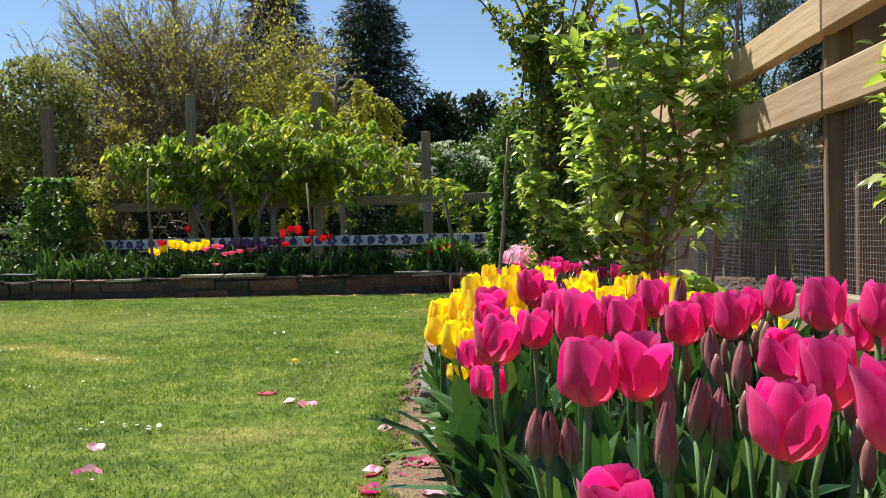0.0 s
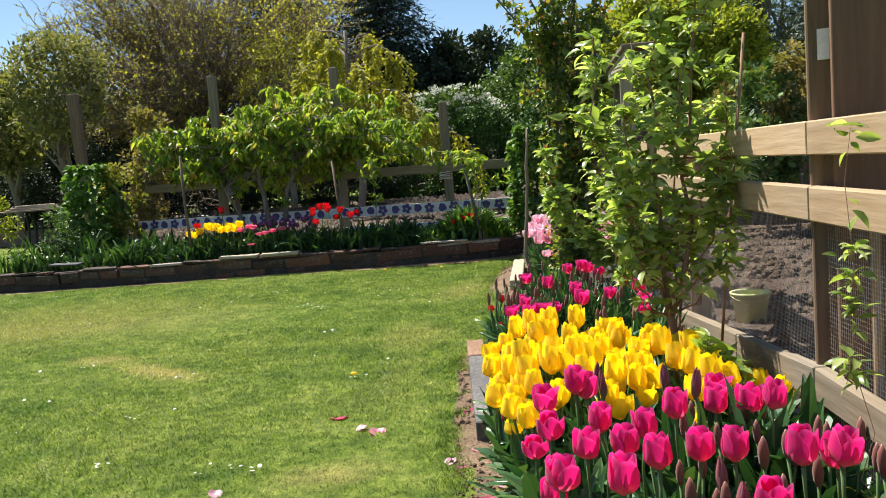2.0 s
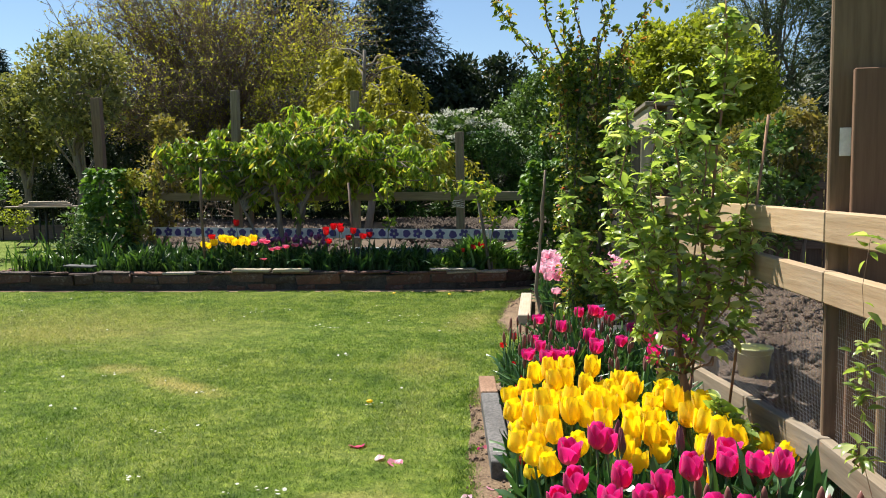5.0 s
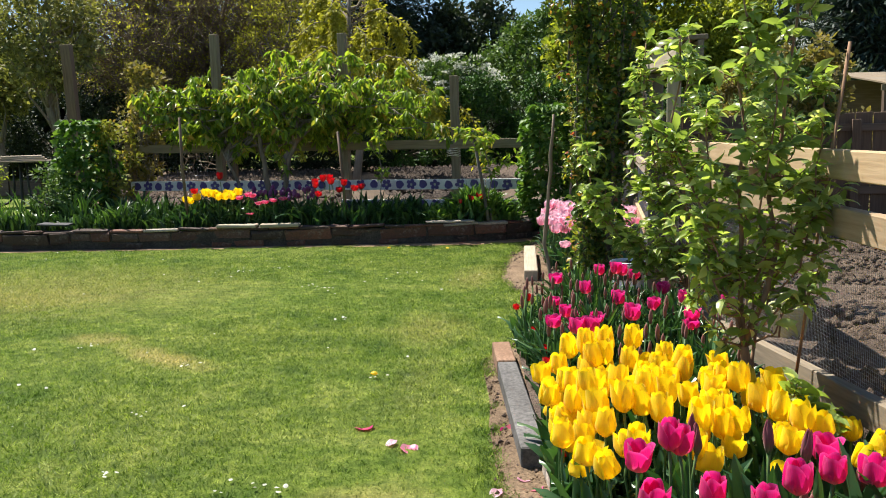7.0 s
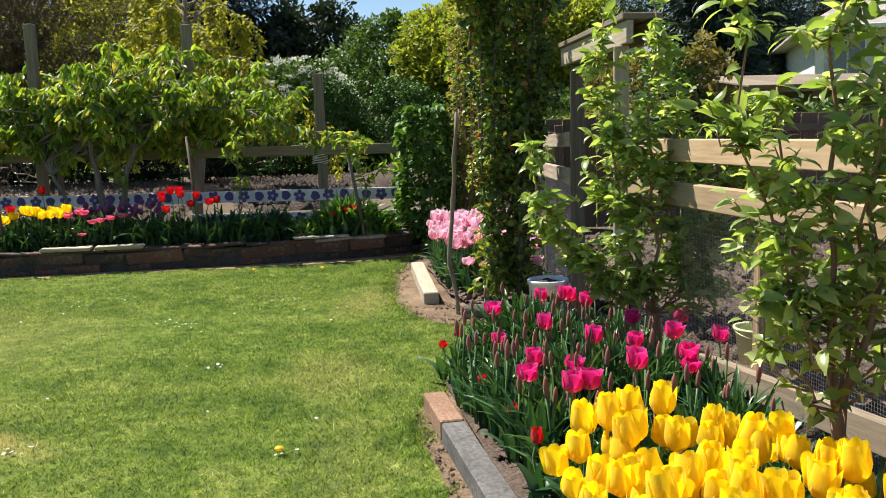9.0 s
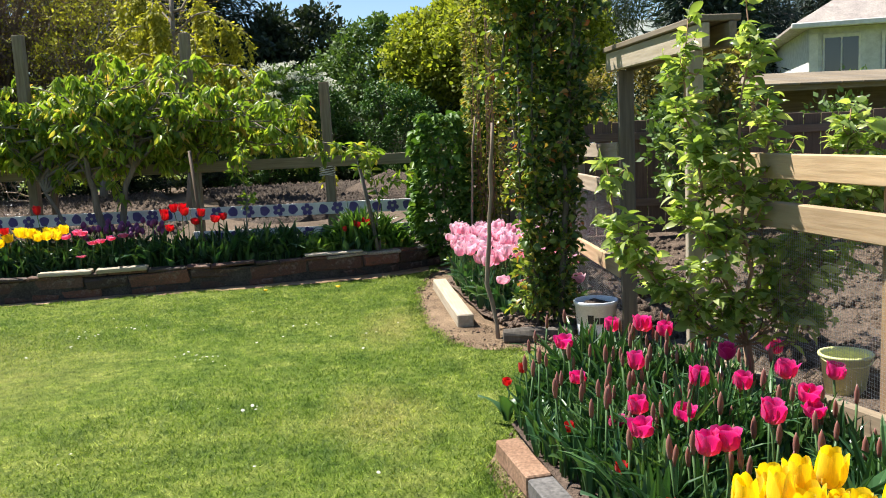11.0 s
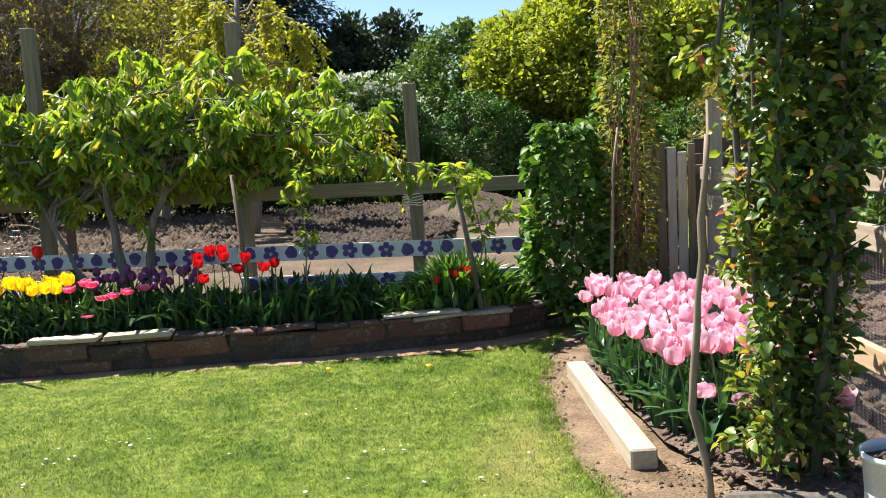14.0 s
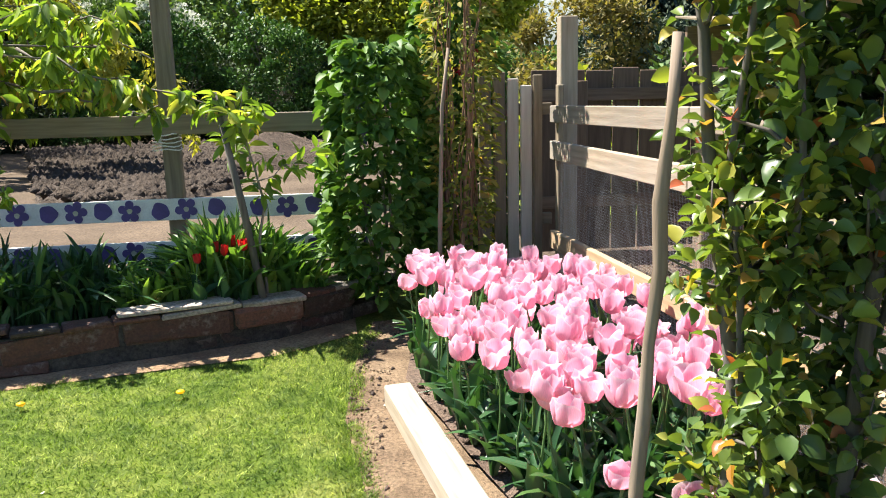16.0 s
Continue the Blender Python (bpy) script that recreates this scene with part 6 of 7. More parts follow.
vb = clumped("viburnum_bush", (x, y, 2.2), (1.9, 1.1, 1.25), 60, 130, 0.13, M_GREEN, "green bush with flat heads of white blossom", None, 0.34, "bush")
B, _ = ball(150, (x, y, 2.3), (1.95, 1.15, 1.3), 1.0)
B = B[B[:, 2] > 2.2]
put("blossom", mesh("blossom", *crown(np.column_stack([B, np.full(len(B), 0.15)]), 60, 0.07, 0.3, 0.4), M_BLOSSOM), vb, Matrix(), "flat heads of white blossom")
x, y = far(-6.3, 31)
clumped("broadleaf_tree", (x, y, 2.9), (1.9, 1.7, 2.3), 110, 170, 0.14, M_GREEN, "fresh green broadleaf tree", (x, y, 0.12), 0.28)
x, y = far(-9.0, 32)
clumped("broadleaf_tree", (x, y, 2.3), (1.6, 1.5, 1.9), 80, 150, 0.14, M_GREEN, "fresh green broadleaf tree", (x, y, 0.12), 0.28)
x, y = far(2.2, 27)
clumped("maple_tree", (x, y, 3.6), (2.35, 2.2, 2.55), 230, 190, 0.15, M_YELLOWG, "rounded tree in bright yellow-green leaf", (x, y, 0.16), 0.26)
x, y = far(-2.4, 28)
clumped("maple_tree", (x, y, 3.3), (1.7, 1.6, 2.1), 130, 190, 0.15, M_YELLOWG, "rounded tree in bright yellow-green leaf", (x, y, 0.14), 0.28)
x, y = far(7.2, 38)
clumped("casuarina_tree", (x, y, 8.0), (2.9, 2.4, 5.4), 190, 190, 0.21, M_FEATHER, "tall grey-green feathery tree", (x, y, 0.25), 0.30, "tree", 0.8, 0.5, 0.35, "", 0.2)
BUSHES = ((-10.7, 26, 1.0, 1.42, M_HEDGE, "clipped dark green rounded bush"), (-6.1, 26, 1.25, 1.45, M_HEDGE, "clipped bright green rounded bush"), (-13.6, 27, 1.5, 1.1, M_FARSHADE, "dull green clipped garden hedge"), (-8.4, 27.5, 1.2, 1.0, M_FARSHADE, "dull green clipped garden hedge"),
          (-15.5, 26, 1.8, 1.15, M_HEDGE, "clipped dark green rounded hedge"), (-19.5, 26, 1.9, 1.15, M_HOLLY, "dark green clipped garden hedge"), (-23.5, 26, 2.0, 1.2, M_HOLLY, "dark green clipped garden hedge"), (-28, 26, 2.1, 1.2, M_HOLLY, "dark green clipped garden hedge"),
          (-32.5, 27, 2.2, 1.25, M_HOLLY, "dark green clipped garden hedge"), (-37, 27, 2.2, 1.3, M_HOLLY, "dark green clipped garden hedge"), (-41.5, 27, 2.3, 1.3, M_HOLLY, "dark green clipped garden hedge"), (-46.5, 27, 2.4, 1.3, M_HOLLY, "dark green clipped garden hedge"), (-52, 27, 2.6, 1.35, M_HOLLY, "dark green clipped garden hedge"),
          (-2.6, 26.5, 1.5, 1.05, M_FARSHADE, "grey-green bush in the garden"), (1.2, 24, 1.5, 1.1, M_HEDGE, "leafy green bush in the garden"), (4.6, 21, 1.3, 1.0, M_GREEN, "leafy green bush in the garden"), (7.2, 19, 1.1, 1.35, M_BRONZE, "bronze-tinged shrub in the garden"), (10.5, 19, 1.3, 1.1, M_FARSHADE, "dark green bush in the garden"), (17.0, 19, 1.5, 0.95, M_GREEN, "dark green bush in the garden"))
for az, d, rx, rz, mat, lab in BUSHES:
    x, y = far(az, d)
    clumped("hedge" if "hedge" in lab else "bush", (x, y, rz * 1.02), (rx, 0.9, rz), 80, 150, 0.085, mat, lab, None, 0.28, "bush", 0.9, 0.0, 0.9)
x, y = far(-31.6, 13.2)
clumped("shrub", (x, y, 1.5), (0.30, 0.3, 0.80), 30, 70, 0.07, M_BRONZE, "upright shrub with bronze-yellow spring leaves", (x, y, 0.03), 0.5, "shrub")


def far_wood():
    """The dark belt of trees all round the gardens."""
    C = []
    for az in np.arange(-75, 76, 1.1):
        d = 52 + 6 * rng.random()
        x, y = far(az, d)
        for k in range(9):
            C.append((x + rng.normal() * 1.0, y + rng.normal(), 0.3 + 4.4 * rng.random() * (0.8 + 0.3 * math.sin(az * 0.35)), 1.0 + 0.6 * rng.random()))
    thing("far_trees", (0, 0, 0), "dark belt of trees beyond the gardens", "trees", "", "stuff", mesh("far_trees", *crown(C, 60, 0.42, 0.9, 0.1), M_FARSHADE))


far_wood()

# hills
for cx, cy, rx, hgt, nm in ((160, 420, 320, 58, "hill"), (-260, 900, 600, 40, "hill")):
    V = [(cx + rx * (i / 30 - 0.5) * 2, cy + 60 * j, (hgt * math.cos((i / 30 - 0.5) * math.pi) ** 1.2 * (1 + 0.2 * noise.noise(Vector((i * 0.3, j, 1)))) if j == 1 and 0 < i < 30 else -4)) for j in range(3) for i in range(31)]
    F = [(j * 31 + i, j * 31 + i + 1, (j + 1) * 31 + i + 1, (j + 1) * 31 + i) for j in range(2) for i in range(30)]
    thing(nm, (0, 0, 0), "hazy distant blue-green hill", "hill", "", "structure", mesh(nm, V, F, M_HILL, True))


# ---- pails and small things ----
def lathe(profile, sides=28):
    V, F = [], []
    for r, z in profile:
        V += [(r * math.cos(2 * math.pi * j / sides), r * math.sin(2 * math.pi * j / sides), z) for j in range(sides)]
    for i in range(len(profile) - 1):
        F += [(i * sides + j, i * sides + (j + 1) % sides, (i + 1) * sides + (j + 1) % sides, (i + 1) * sides + j) for j in range(sides)]
    return V, F


def paint_pail():
    x, y, z = 0.318, 6.83, 0.004
    t = thing("pail", (x, y, z), "white plastic paint pail filled with soil", "pail")
    at = wm(t) @ Matrix.Diagonal((0.915, 0.915, 0.82, 1))
    V, F = lathe([(0.001, 0.004), (0.118, 0.0), (0.122, 0.006), (0.142, 0.30), (0.149, 0.302), (0.151, 0.33), (0.146, 0.335), (0.141, 0.33), (0.138, 0.30), (0.13, 0.10)])
    put("body", mesh("pail_body", V, F, M_PAIL, True), t, at)
    V, F = lathe([(0.001, 0.315), (0.06, 0.325), (0.10, 0.30), (0.139, 0.285)], 20)
    V = [(a, b, c + 0.02 * noise.noise(Vector((a * 30, b * 30, 0)))) for a, b, c in V]
    put("soil_fill", mesh("soil_fill", V, F, M_SOIL, True), t, at, "dark soil filling the pail")
    a = np.linspace(0, math.pi, 14)
    V, F = tube(np.stack([-0.155 * np.cos(a), -0.155 * np.sin(a) * 0.9, 0.30 - 0.05 * np.sin(a)], 1), np.full(14, 0.0022), 5)
    put("handle", mesh("handle", V, F, M_WIRE, True), t, at @ pose(0, 0, 0, 0, 0, 180), "thin wire handle")
    # the maker's mark: a plain dark band of print, and a smaller one near the foot
    for a0, a1, z0, z1, nm in ((237, 254, 0.172, 0.240, "print_bar"), (256, 269, 0.172, 0.220, "print_bar"), (271, 283, 0.172, 0.220, "print_bar"), (285, 298, 0.172, 0.220, "print_bar"), (300, 322, 0.172, 0.220, "print_bar"), (278, 303, 0.03, 0.045, "small_print")):
        V, F = [], []
        n = 4
        for i in range(n + 1):
            q = radians(a0 + (a1 - a0) * i / n)
            for zz in (z0, z1):
                r = 0.1225 + (0.142 - 0.122) * zz / 0.30 + 0.0012
                V.append((r * math.cos(q), r * math.sin(q), zz))
        F = [(2 * i, 2 * i + 2, 2 * i + 3, 2 * i + 1) for i in range(n)]
        put(nm, mesh(nm, V, F, M_INK), t, at, "dark printed bar")


paint_pail()


def lime_bucket():
    t = thing("bucket", (1.26, 5.50, 0.03), "pale lime plastic bucket on bare earth", "bucket")
    at = wm(t)
    V, F = lathe([(0.001, 0.004), (0.085, 0.0), (0.112, 0.19), (0.122, 0.192), (0.122, 0.205), (0.110, 0.205), (0.105, 0.18), (0.084, 0.01), (0.001, 0.012)])
    put("body", mesh("bucket_body", V, F, M_LIME, True), t, at)
    a = np.linspace(0, math.pi, 12)
    V, F = tube(np.stack([-0.118 * np.cos(a), -0.118 * np.sin(a), 0.19 - 0.03 * np.sin(a)], 1), np.full(12, 0.003), 5)
    put("handle", mesh("handle", V, F, M_LIME, True), t, at)


lime_bucket()


def curled(name, size, mat):
    return petal_data(name, size, size * 0.55, 1.3, mat, 5)


FALLEN = [curled("petal", 0.065, P_DEEP), curled("petal", 0.045, P_PINK), curled("petal", 0.065, P_MAG)]


def fallen_petals():
    rnd = random.Random(2)
    spots = [(-0.08, 3.02), (-0.145, 3.70), (-0.166, 3.78), (0.02, 3.12), (-0.10, 3.10), (0.05, 3.05), (0.12, 2.67), (0.10, 2.85), (0.15, 2.5), (0.2, 2.3), (0.17, 2.4), (-0.775, 3.64), (-0.57, 3.48), (-0.60, 3.51), (0.0, 2.42), (0.05, 2.28), (0.12, 2.1), (0.08, 2.55), (-0.804, 2.513), (-0.958, 2.74), (0.16, 1.92), (0.2, 1.75), (-0.05, 3.2), (0.1, 2.75), (0.02, 2.6)]
    for i, (x, y) in enumerate(spots):
        ob = thing("fallen_petal", (0, 0, 0), "fallen pink tulip petal lying on the ground", "petal", "fallen petals", "", FALLEN[i % 3])
        ob.matrix_basis = pose(x, y, 0.03, 0, 80 + rnd.uniform(-12, 12), rnd.uniform(0, 360))


fallen_petals()


def lawn_daisies():
    """Small white clover and daisy heads scattered through the turf."""
    n = 90
    Q = np.column_stack([-7 + 6.3 * rng.random(n), 1.6 + 7.3 * rng.random(n)])
    hubs = np.array([(-2.16, 6.86), (-1.61, 7.66), (-0.99, 4.46), (-2.93, 4.76), (-2.30, 6.94), (-1.655, 5.77), (-1.86, 3.65), (-1.09, 2.96), (-2.99, 7.87), (-1.2, 7.3), (-2.08, 4.5), (-3.2, 7.6), (-0.9, 3.0), (-1.6, 3.0)])
    Q = np.concatenate([Q] + [h + rng.normal(size=(5, 2)) * [0.06, 0.04] for h in hubs])
    pieces = []
    for x, y in Q:
        r, k = 0.005 + 0.006 * rng.random(), 7
        a = np.linspace(0, 2 * np.pi, k, endpoint=False)
        tilt = rng.normal(size=2) * 0.2
        v = [(x, y, 0.022)] + [(x + r * c, y + r * s, 0.019 + r * (c * tilt[0] + s * tilt[1])) for c, s in zip(np.cos(a), np.sin(a))]
        pieces.append((v, [(0, 1 + j, 1 + (j + 1) % k) for j in range(k)]))
    thing("lawn_daisies", (0, 0, 0), "tiny white daisies scattered through the lawn", "daisies", "", "stuff", mesh("lawn_daisies", *joined(pieces), M_BLOSSOM))
    for x, y in ((-0.98, 4.43), (-2.25, 9.18), (-1.6, 9.2)):
        V, F = lathe([(0.002, 0.04), (0.016, 0.036), (0.02, 0.03), (0.012, 0.024)], 10)
        d = thing("dandelion", (x, y, 0.0), "yellow dandelion flower in the lawn", "flower", "dandelions", "", mesh("dandelion", V, F, P_YEL, True))


lawn_daisies()


def clods(name, poly, n, z, smin, smax, mat, label):
    """Loose lumps of earth."""
    poly = np.asarray(poly, float)
    Q = poly.min(0) + rng.random((n * 3, 2)) * (poly.max(0) - poly.min(0))
    Q = Q[in_poly(Q, poly)][:n]
    base = np.array([(1, 0, 0), (-0.6, 0.8, 0), (-0.5, -0.9, 0), (0.1, 0.1, 0.9), (0.2, 0.1, -0.6)])
    F0 = np.array([(0, 1, 3), (1, 2, 3), (2, 0, 3), (1, 0, 4), (2, 1, 4), (0, 2, 4)])
    n = len(Q)
    s = smin + (smax - smin) * rng.random(n) ** 2.5
    a = rng.random(n) * 6.28
    B = base[None] * (0.7 + 0.6 * rng.random((n, 5, 1))) * s[:, None, None]
    X = B[:, :, 0] * np.cos(a)[:, None] - B[:, :, 1] * np.sin(a)[:, None] + Q[:, :1]
    Y = B[:, :, 0] * np.sin(a)[:, None] + B[:, :, 1] * np.cos(a)[:, None] + Q[:, 1:]
    V = np.stack([X, Y, B[:, :, 2] + z], 2).reshape(-1, 3)
    F = (np.arange(n)[:, None, None] * 5 + F0[None]).reshape(-1, 3)
    thing(name, (0, 0, 0), label, "soil", "", "stuff", mesh(name, V, F, mat))


clods("clods", [(-3.35, 14.5), (-2.55, 14.9), (-2.0, 16.4), (-2.5, 24), (-6.6, 23.2), (-4.1, 15.5)], 9000, 0.235, 0.012, 0.11, M_DUG, "loose clods on the freshly dug bed")
clods("clods", [(-9.3, 13.4), (-4.4, 13.5), (-5.0, 15.9), (-7.8, 23), (-12.0, 22.0)], 9000, 0.225, 0.012, 0.11, M_DUG, "loose clods on the freshly dug bed")
clods("clods", [(1.4, 2.6), (0.85, 5.9), (0.62, 7.2), (0.56, 11.2), (4.0, 11.2), (4.0, 2.6)], 7000, 0.045, 0.006, 0.065, M_DUG, "loose clods of earth inside the run")
STRIP_A = EDGE[:7] + [(0.3, 6.6), (0.0, 7.0), (-0.4, 7.5), (-0.7, 9.1), (-0.5, 10.2)]
STRIP_B = EDGE[9:] + [(0.55, 0.9), (0.05, 3.3), (-0.34, 5.2), (-0.2, 5.7)]
clods("clods", STRIP_A, 3500, 0.010, 0.002, 0.009, M_STRIP, "small crumbs of dry earth along the lawn edge")
clods("clods", STRIP_B, 4500, 0.010, 0.002, 0.009, M_STRIP, "small crumbs of dry earth along the lawn edge")
clods("clods", STRIP_A, 500, 0.012, 0.003, 0.016, M_SOIL, "dark crumbs and litter on the bare earth strip")
clods("clods", STRIP_B, 900, 0.012, 0.003, 0.016, M_SOIL, "dark crumbs and litter on the bare earth strip")
clods("clods", [(-0.6, 9.1), (-0.3, 7.4), (0.0, 6.6), (0.5, 6.9), (0.45, 10.2)], 1500, 0.05, 0.004, 0.03, M_SOIL, "crumbs of dark earth in the flower bed")
clods("clods", [(0.5, 1.0), (1.5, 1.0), (0.68, 5.9), (0.1, 5.9), (-0.3, 5.2)], 1500, 0.055, 0.004, 0.03, M_SOIL, "crumbs of dark earth in the flower bed")


# ---- climbers' ties, labels and canes ----
def ties():
    for pts, r, lab in (([(0.06, 7.55, 1.33), (0.2, 7.5, 1.27), (0.35, 7.45, 1.25), (0.5, 7.2, 1.22)], 0.0035, "pale plastic tie stretched from the tree to the post"),
                        ([(0.02, 7.5, 1.42), (0.1, 7.47, 1.35), (0.17, 7.46, 1.36), (0.19, 7.48, 1.28)], 0.0035, "pale plastic tie knotted round a branch"),
                        ([(-0.02, 7.55, 0.98), (0.06, 7.5, 1.02), (0.13, 7.5, 0.98)], 0.0035, "pale plastic tie knotted round a branch")):
        V, F = tube(pts, np.full(len(pts), r), 5)
        thing("plant_tie", pts[0], lab, "tie", "plant ties").matrix_basis = Matrix()
        put("strip", mesh("strip", V, F, M_STRAP, True), bpy.data.objects[[o.name for o in bpy.data.objects if o.name.startswith("plant_tie")][-1]], Matrix())
    for pts in ([(0.70, 3.24, 0.05), (0.76, 3.35, 0.4), (0.80, 3.42, 0.72)], [(0.90, 3.46, 0.05), (0.97, 3.42, 0.8), (1.05, 3.37, 1.56)]):
        stake("cane", pts, 0.0065, "reddish brown cane tied beside the apple tree", M_BARKR)


ties()


# ---- the far end of the raised bed ----
strap_leaves("iris_leaves", [(-7.4, 8.95), (-7.3, 9.6), (-6.7, 9.7), (-6.6, 9.15)], 70, 0.18, 0.2, 0.5, 0.022, "tall upright iris leaves", M_STRAPLEAF, 0.15)
clumped("lace_bush", (-6.85, 9.75, 0.62), (0.25, 0.25, 0.38), 20, 60, 0.05, M_GREEN, "pale lacy green plant with cream flowers", (-6.85, 9.75, 0.02), 0.5, "plant")
flat_slate = thing("slate", (-6.25, 9.0, 0.29), "dark flat slate lying on the wall", "slate")
put("stone", box_data(0.36, 0.2, 0.02, M_SLATE, 0.004, "slate"), flat_slate, pose(-6.25, 9.02, 0.292, 0, 2, 12))
clumped("rose_bush", (-6.35, 10.5, 1.0), (0.35, 0.25, 0.6), 26, 45, 0.06, M_SPARSE, "climbing rose with yellow-green leaves on the fence", (-6.35, 10.5, 0.02), 0.45, "bush")


def twisted_prunings():
    t = thing("pruning_heap", (-5.6, 11.1, 0.1), "pale twisted prunings piled behind the fence", "prunings")
    for k in range(26):
        p = np.array([-5.9 + 0.9 * rng.random(), 11.05 + 0.2 * rng.random(), 0.3 + 0.75 * rng.random()])
        e = p + [0.35 * rng.normal(), 0.05 * rng.normal(), 0.12 * rng.normal()]
        V, F = tube(limb_path(p, e, (0, 0, 0.12 * rng.normal()), 6, 0.02), np.full(6, 0.006), 4)
        put("cane", mesh("cane", V, F, M_STICK), t, Matrix())


twisted_prunings()


def picnic_table():
    x, y = -11.1, 14.6
    t = thing("garden_table", (x, y, 0), "weathered timber garden table with curved iron legs on the lawn", "table")
    rz = 35
    at = pose(x, y, 0, 0, 0, rz)
    for k in range(6):
        put("plank", box_data(1.45, 0.115, 0.03, M_GREYW, 0.004, "plank"), t, at @ pose(0, -0.30 + 0.12 * k, 0.86))
    for s in (-1, 1):
        V, F = tube([(s * 0.12, 0, 0.84), (s * 0.12, 0, 0.45), (s * 0.14, 0, 0.2), (s * 0.25, 0, 0.08), (s * 0.45, 0, 0.0)], [0.022] * 5, 6)
        put("leg", mesh("leg", V, F, M_INK, True), t, at, "curved black iron leg")
        V, F = tube([(0, s * 0.12, 0.84), (0, s * 0.12, 0.45), (0, s * 0.14, 0.2), (0, s * 0.25, 0.08), (0, s * 0.45, 0.0)], [0.022] * 5, 6)
        put("leg", mesh("leg", V, F, M_INK, True), t, at, "curved black iron leg")
    b = thing("tray", (x, y, 0.88), "stack of pale boards on the garden table", "boards")
    for k, (w, d) in enumerate(((0.95, 0.45), (0.85, 0.4), (0.7, 0.35))):
        put("board", box_data(w, d, 0.028, M_BEAM, 0.003, "board"), b, at @ pose(0.02 * k, 0, 0.891 + 0.032 * k, 0, 0, 3 * k))


picnic_table()


def low_planter():
    t = thing("planter_wall", (-17, 20, 0), "low dark timber planter edge across the far lawn", "wall")
    a, b = far(-47, 24), far(-37.5, 22.5)
    for k in range(6):
        beam("sleeper", (*lerp(a, b, k / 6 + 0.003), 0.17), (*lerp(a, b, (k + 1) / 6 - 0.003), 0.17), 0.12, 0.34, M_DARKW, t)


low_planter()
x, y = far(-43.2, 17.5)
clumped("young_tree", (x, y, 1.55), (0.75, 0.7, 0.75), 34, 60, 0.08, M_GREEN, "small leafy tree standing on the lawn", (x, y, 0.04), 0.36)
x, y = far(-40.2, 20.5)
clumped("young_tree", (x, y, 0.7), (0.3, 0.3, 0.45), 12, 40, 0.07, M_YELLOWG, "small yellowish sapling on the lawn", (x, y, 0.02), 0.5)


def clothes_line():
    x, y = far(-47.0, 21)
    t = thing("clothes_line", (x, y, 0), "rotary clothes line with pale wires", "clothes line")
    post("pole", x, y, 0, 2.2, 0.06, 0.06, M_STRAP, t)
    for k in range(4):
        a = radians(20 + 90 * k)
        V, F = tube([(x, y, 2.0), (x + 1.9 * math.cos(a), y + 1.9 * math.sin(a), 2.45)], [0.02, 0.014], 5)
        put("arm", mesh("arm", V, F, M_STRAP), t, Matrix())
    for r in (0.7, 1.1, 1.5, 1.9):
        for k in range(4):
            p = [(x + r * math.cos(radians(20 + 90 * j)), y + r * math.sin(radians(20 + 90 * j)), 2.0 + 0.45 * r / 1.9) for j in (k, k + 1)]
            mid = tuple((u + v) / 2 - (0.08 if i == 2 else 0) for i, (u, v) in enumerate(zip(*p)))
            V, F = tube([p[0], mid, p[1]], [0.006] * 3, 4)
            put("wire", mesh("wire", V, F, M_STRAP), t, Matrix())


clothes_line()

# ---- beyond the side fence ----
column("climber", 0.08, 11.3, 0.15, 1.6, 0.3, 1200, 0.08, M_IVY, "leafy green climber on the corner palings")
column("climber", -0.12, 11.15, 0.15, 1.95, 0.27, 1300, 0.085, M_IVY, "leafy green climber behind the fence corner")
x, y = 2.05, 10.75
clumped("shrub", (x, y, 1.25), (0.42, 0.35, 0.80), 46, 60, 0.085, M_GREEN, "leafy green shrub in front of the palings", (x, y, 0.03), 0.42, "shrub")
clumped("shrub", (x + 0.35, y + 0.1, 1.75), (0.32, 0.25, 0.45), 22, 50, 0.08, M_BRONZE, "bronze-tipped shrub in front of the palings", (x + 0.35, y + 0.1, 0.03), 0.42, "shrub")
red_bush = thing("red_flowers", (0.05, 10.95, 1.45), "small cluster of bright red flowers among climbers", "flowers")
put("blossom", mesh("blossom", *crown([(0.02, 10.9, 1.45, 0.07), (-0.05, 10.92, 1.40, 0.05)], 26, 0.045, 0.8), P_RED), red_bush, Matrix())
panel = thing("panel", (-0.9, 22.0, 0), "grey upright board standing in the vegetable plot", "board")
for k in range(3):
    post("board", -0.75 + 0.26 * k, 22.0, 0.1, 1.30, 0.25, 0.03, M_SLATE, panel)


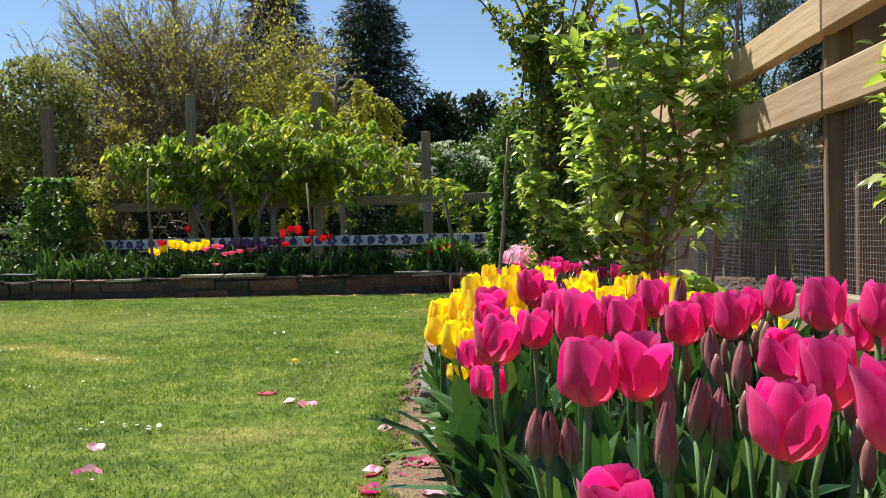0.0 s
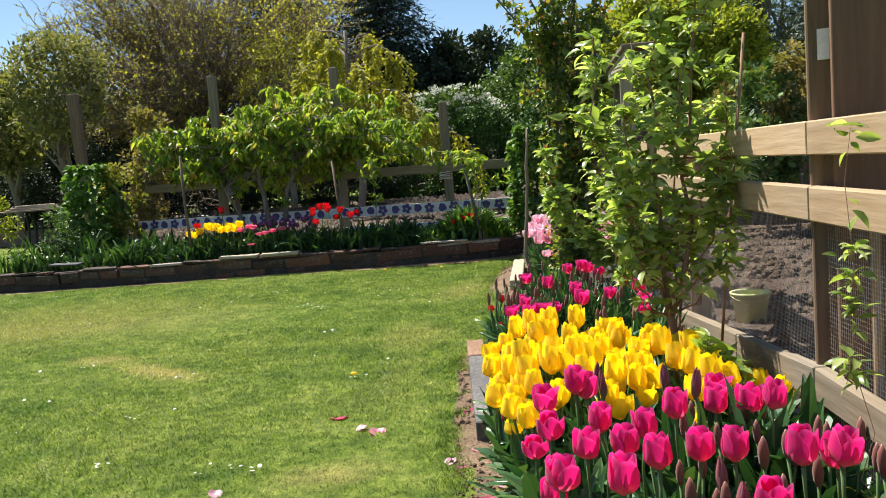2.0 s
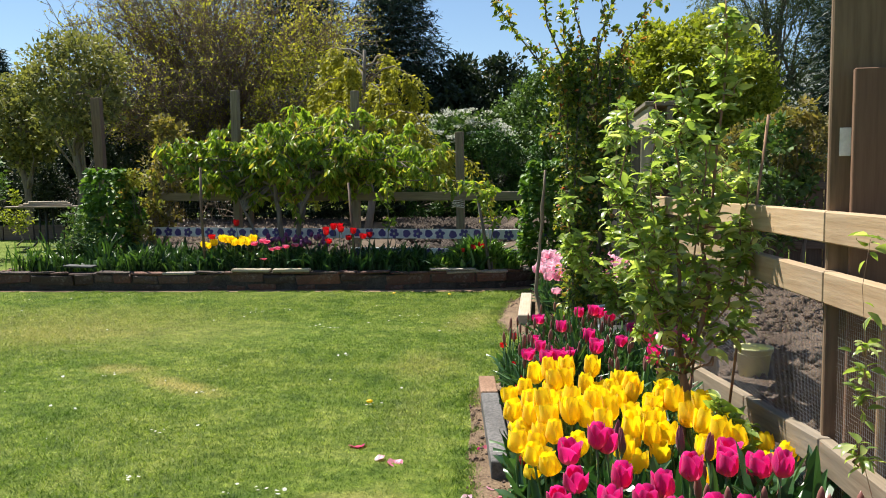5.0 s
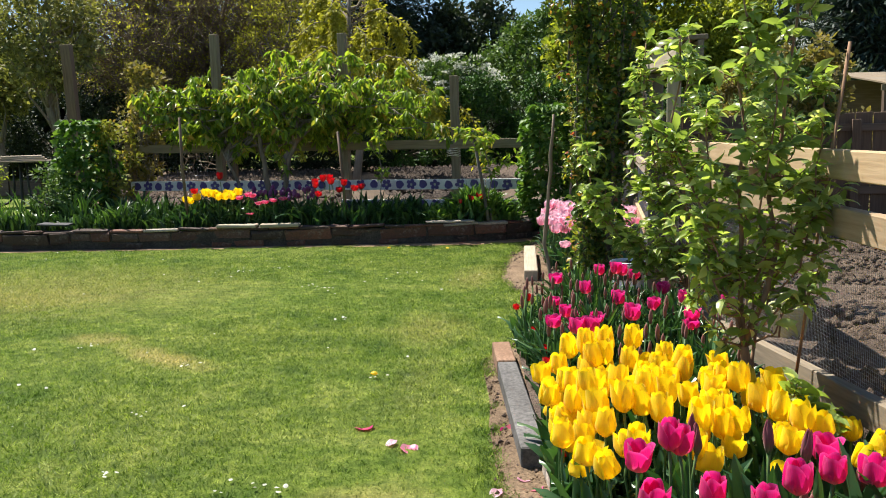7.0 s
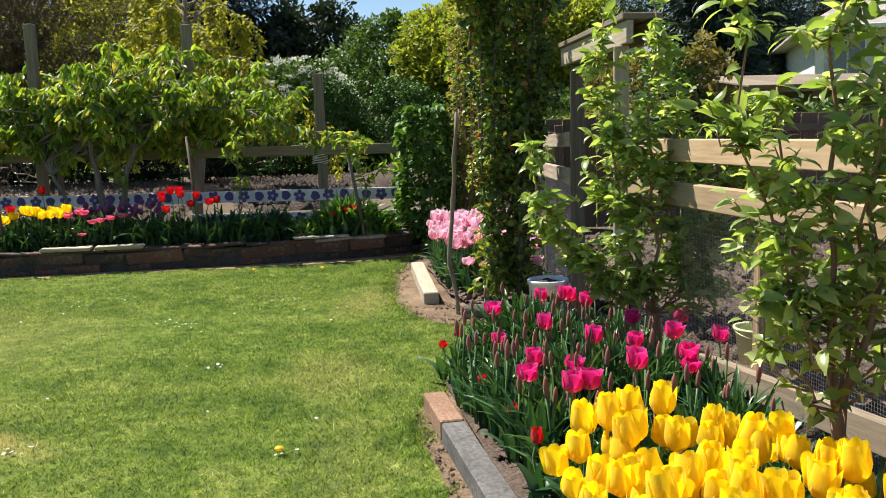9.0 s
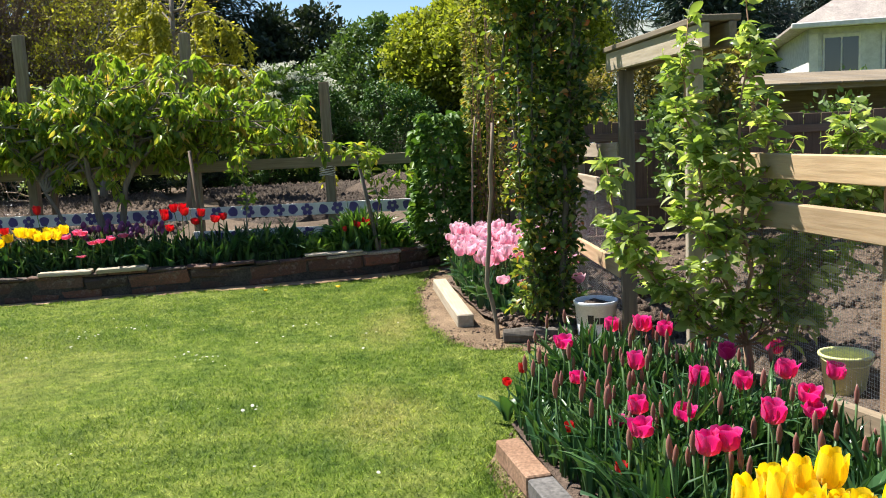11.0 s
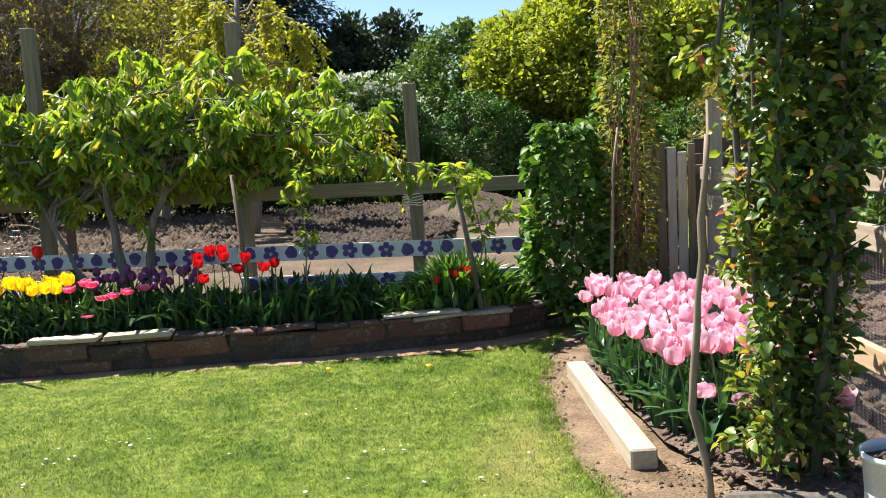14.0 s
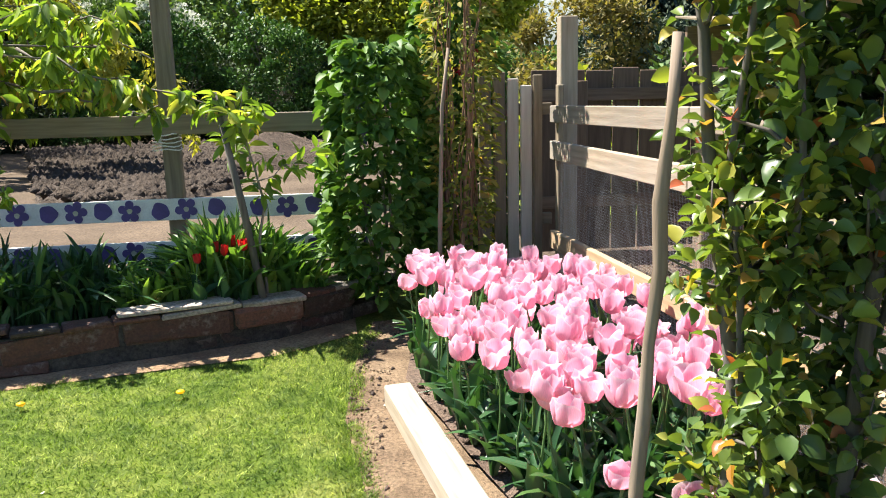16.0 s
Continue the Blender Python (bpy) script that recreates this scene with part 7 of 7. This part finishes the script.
def shed():
    """A low lean-to with a dark open front, a pale fascia and rough boards."""
    t = thing("shed", (6.5, 15.5, 0), "low open-fronted timber lean-to with a weathered roof", "shed")
    a, b = (4.05, 14.7), (8.8, 15.4)
    beam("fascia", (*a, 1.80), (*b, 1.84), 0.03, 0.10, M_GREYW, t, "weathered fascia board")
    for k in range(14):
        p, q = lerp(a, b, k / 14 + 0.002), lerp(a, b, (k + 1) / 14 - 0.002)
        mx, my = (p[0] + q[0]) / 2, (p[1] + q[1]) / 2
        put("roof_board", box_data(0.335, 2.3, 0.03, M_GREYW, 0.004, "roof_board"), t, pose(mx - 0.1, my + 1.0, 1.99, 7, 0, 8))
    for u in (0.02, 0.25, 0.5, 0.75, 0.98):
        p = lerp(a, b, u)
        post("post", p[0], p[1] + 0.075, 0, 1.78, 0.10, 0.10, M_DARKV, t, 8)
    beam("back_wall", (3.9, 16.7, 1.0), (8.6, 17.4, 1.0), 0.06, 2.0, M_DARKW, t, "dark boarded back wall")
    for k, z in enumerate((0.95, 1.15, 1.35)):
        beam("front_board", (a[0], a[1] - 0.06, z), (b[0], b[1] - 0.06, z), 0.03, 0.17, M_DARKW, t, "rough brown front board")


shed()

M_GLASS, _gt, _gb = base_mat("window_glass", 0.04)
_gb.inputs["Base Color"].default_value = (0.05, 0.06, 0.07, 1)
_gb.inputs["Specular IOR Level"].default_value = 0.8


def house():
    x, y, rz = 9.0, 24.5, -14
    at = pose(x, y, 0, 0, 0, rz)
    t = thing("house", (x, y, 0), "pale grey bungalow with white window frames and a grey roof", "house", rz=rz)
    w, d, h = 12.0, 7.0, 3.68
    put("wall", box_data(w, d, h, M_HWALL, 0.01, "wall"), t, at @ pose(w / 2, d / 2, h / 2), "pale rendered walls")
    V = [(-0.5, -0.6, h), (w + 0.5, -0.6, h), (w + 0.5, d + 0.6, h), (-0.5, d + 0.6, h), (3.0, d / 2, h + 2.1), (w - 3, d / 2, h + 2.1),
         (-0.5, -0.6, h - 0.06), (w + 0.5, -0.6, h - 0.06), (w + 0.5, d + 0.6, h - 0.06), (-0.5, d + 0.6, h - 0.06)]
    F = [(0, 1, 5, 4), (1, 2, 5), (2, 3, 4, 5), (3, 0, 4), (6, 9, 8, 7), (0, 6, 7, 1), (1, 7, 8, 2), (2, 8, 9, 3), (3, 9, 6, 0)]
    put("roof", mesh("roof", V, F, M_ROOF), t, at, "grey hipped roof")
    put("gutter", box_data(w + 1.0, 0.10, 0.14, M_WHITE, 0.02, "gutter"), t, at @ pose(w / 2, -0.64, h - 0.02), "white gutter")
    for wx, ww in ((0.35, 0.9), (1.75, 1.5), (3.6, 1.5), (6.6, 1.5), (9.0, 1.5)):
        win = put("window", box_data(ww, 0.05, 1.35, M_WHITE, 0.006, "window"), t, at @ pose(wx + ww / 2, -0.02, 2.78), "white framed window")
        for s in (-1, 1):
            put("pane", box_data(ww * 0.42, 0.02, 1.16, M_GLASS, 0.002, "pane"), win, at @ pose(wx + ww / 2 + ww * 0.235 * s, -0.05, 2.78))
    put("sill_course", box_data(w + 0.3, 0.22, 0.12, M_WHITE, 0.01, "sill_course"), t, at @ pose(w / 2, -0.08, 1.98), "white band below the windows")
    put("corner_board", box_data(0.22, 0.10, h - 0.2, M_WHITE, 0.006, "corner_board"), t, at @ pose(0.12, -0.04, (h - 0.2) / 2))


house()
for x, y, r, hh, mat, lab in ((5.2, 18.6, 0.9, 1.0, M_YELLOWG, "leafy yellow-green bush below the house"), (7.6, 19.4, 1.2, 1.1, M_GREEN, "leafy green bush below the house"), (3.2, 13.0, 0.7, 0.75, M_BRONZE, "bronze-tinged shrub behind the paling fence"), (2.1, 12.7, 0.55, 0.8, M_GREEN, "leafy green shrub behind the paling fence"), (4.6, 12.9, 0.8, 0.75, M_GREEN, "leafy green shrub behind the paling fence"), (1.3, 13.4, 0.6, 0.7, M_YELLOWG, "leafy yellow-green shrub behind the paling fence")):
    clumped("shrub", (x, y, hh), (r, r * 0.8, hh * 0.95), 44, 80, 0.09, mat, lab, None, 0.36, "bush", 0.9, 0.0, 0.7)
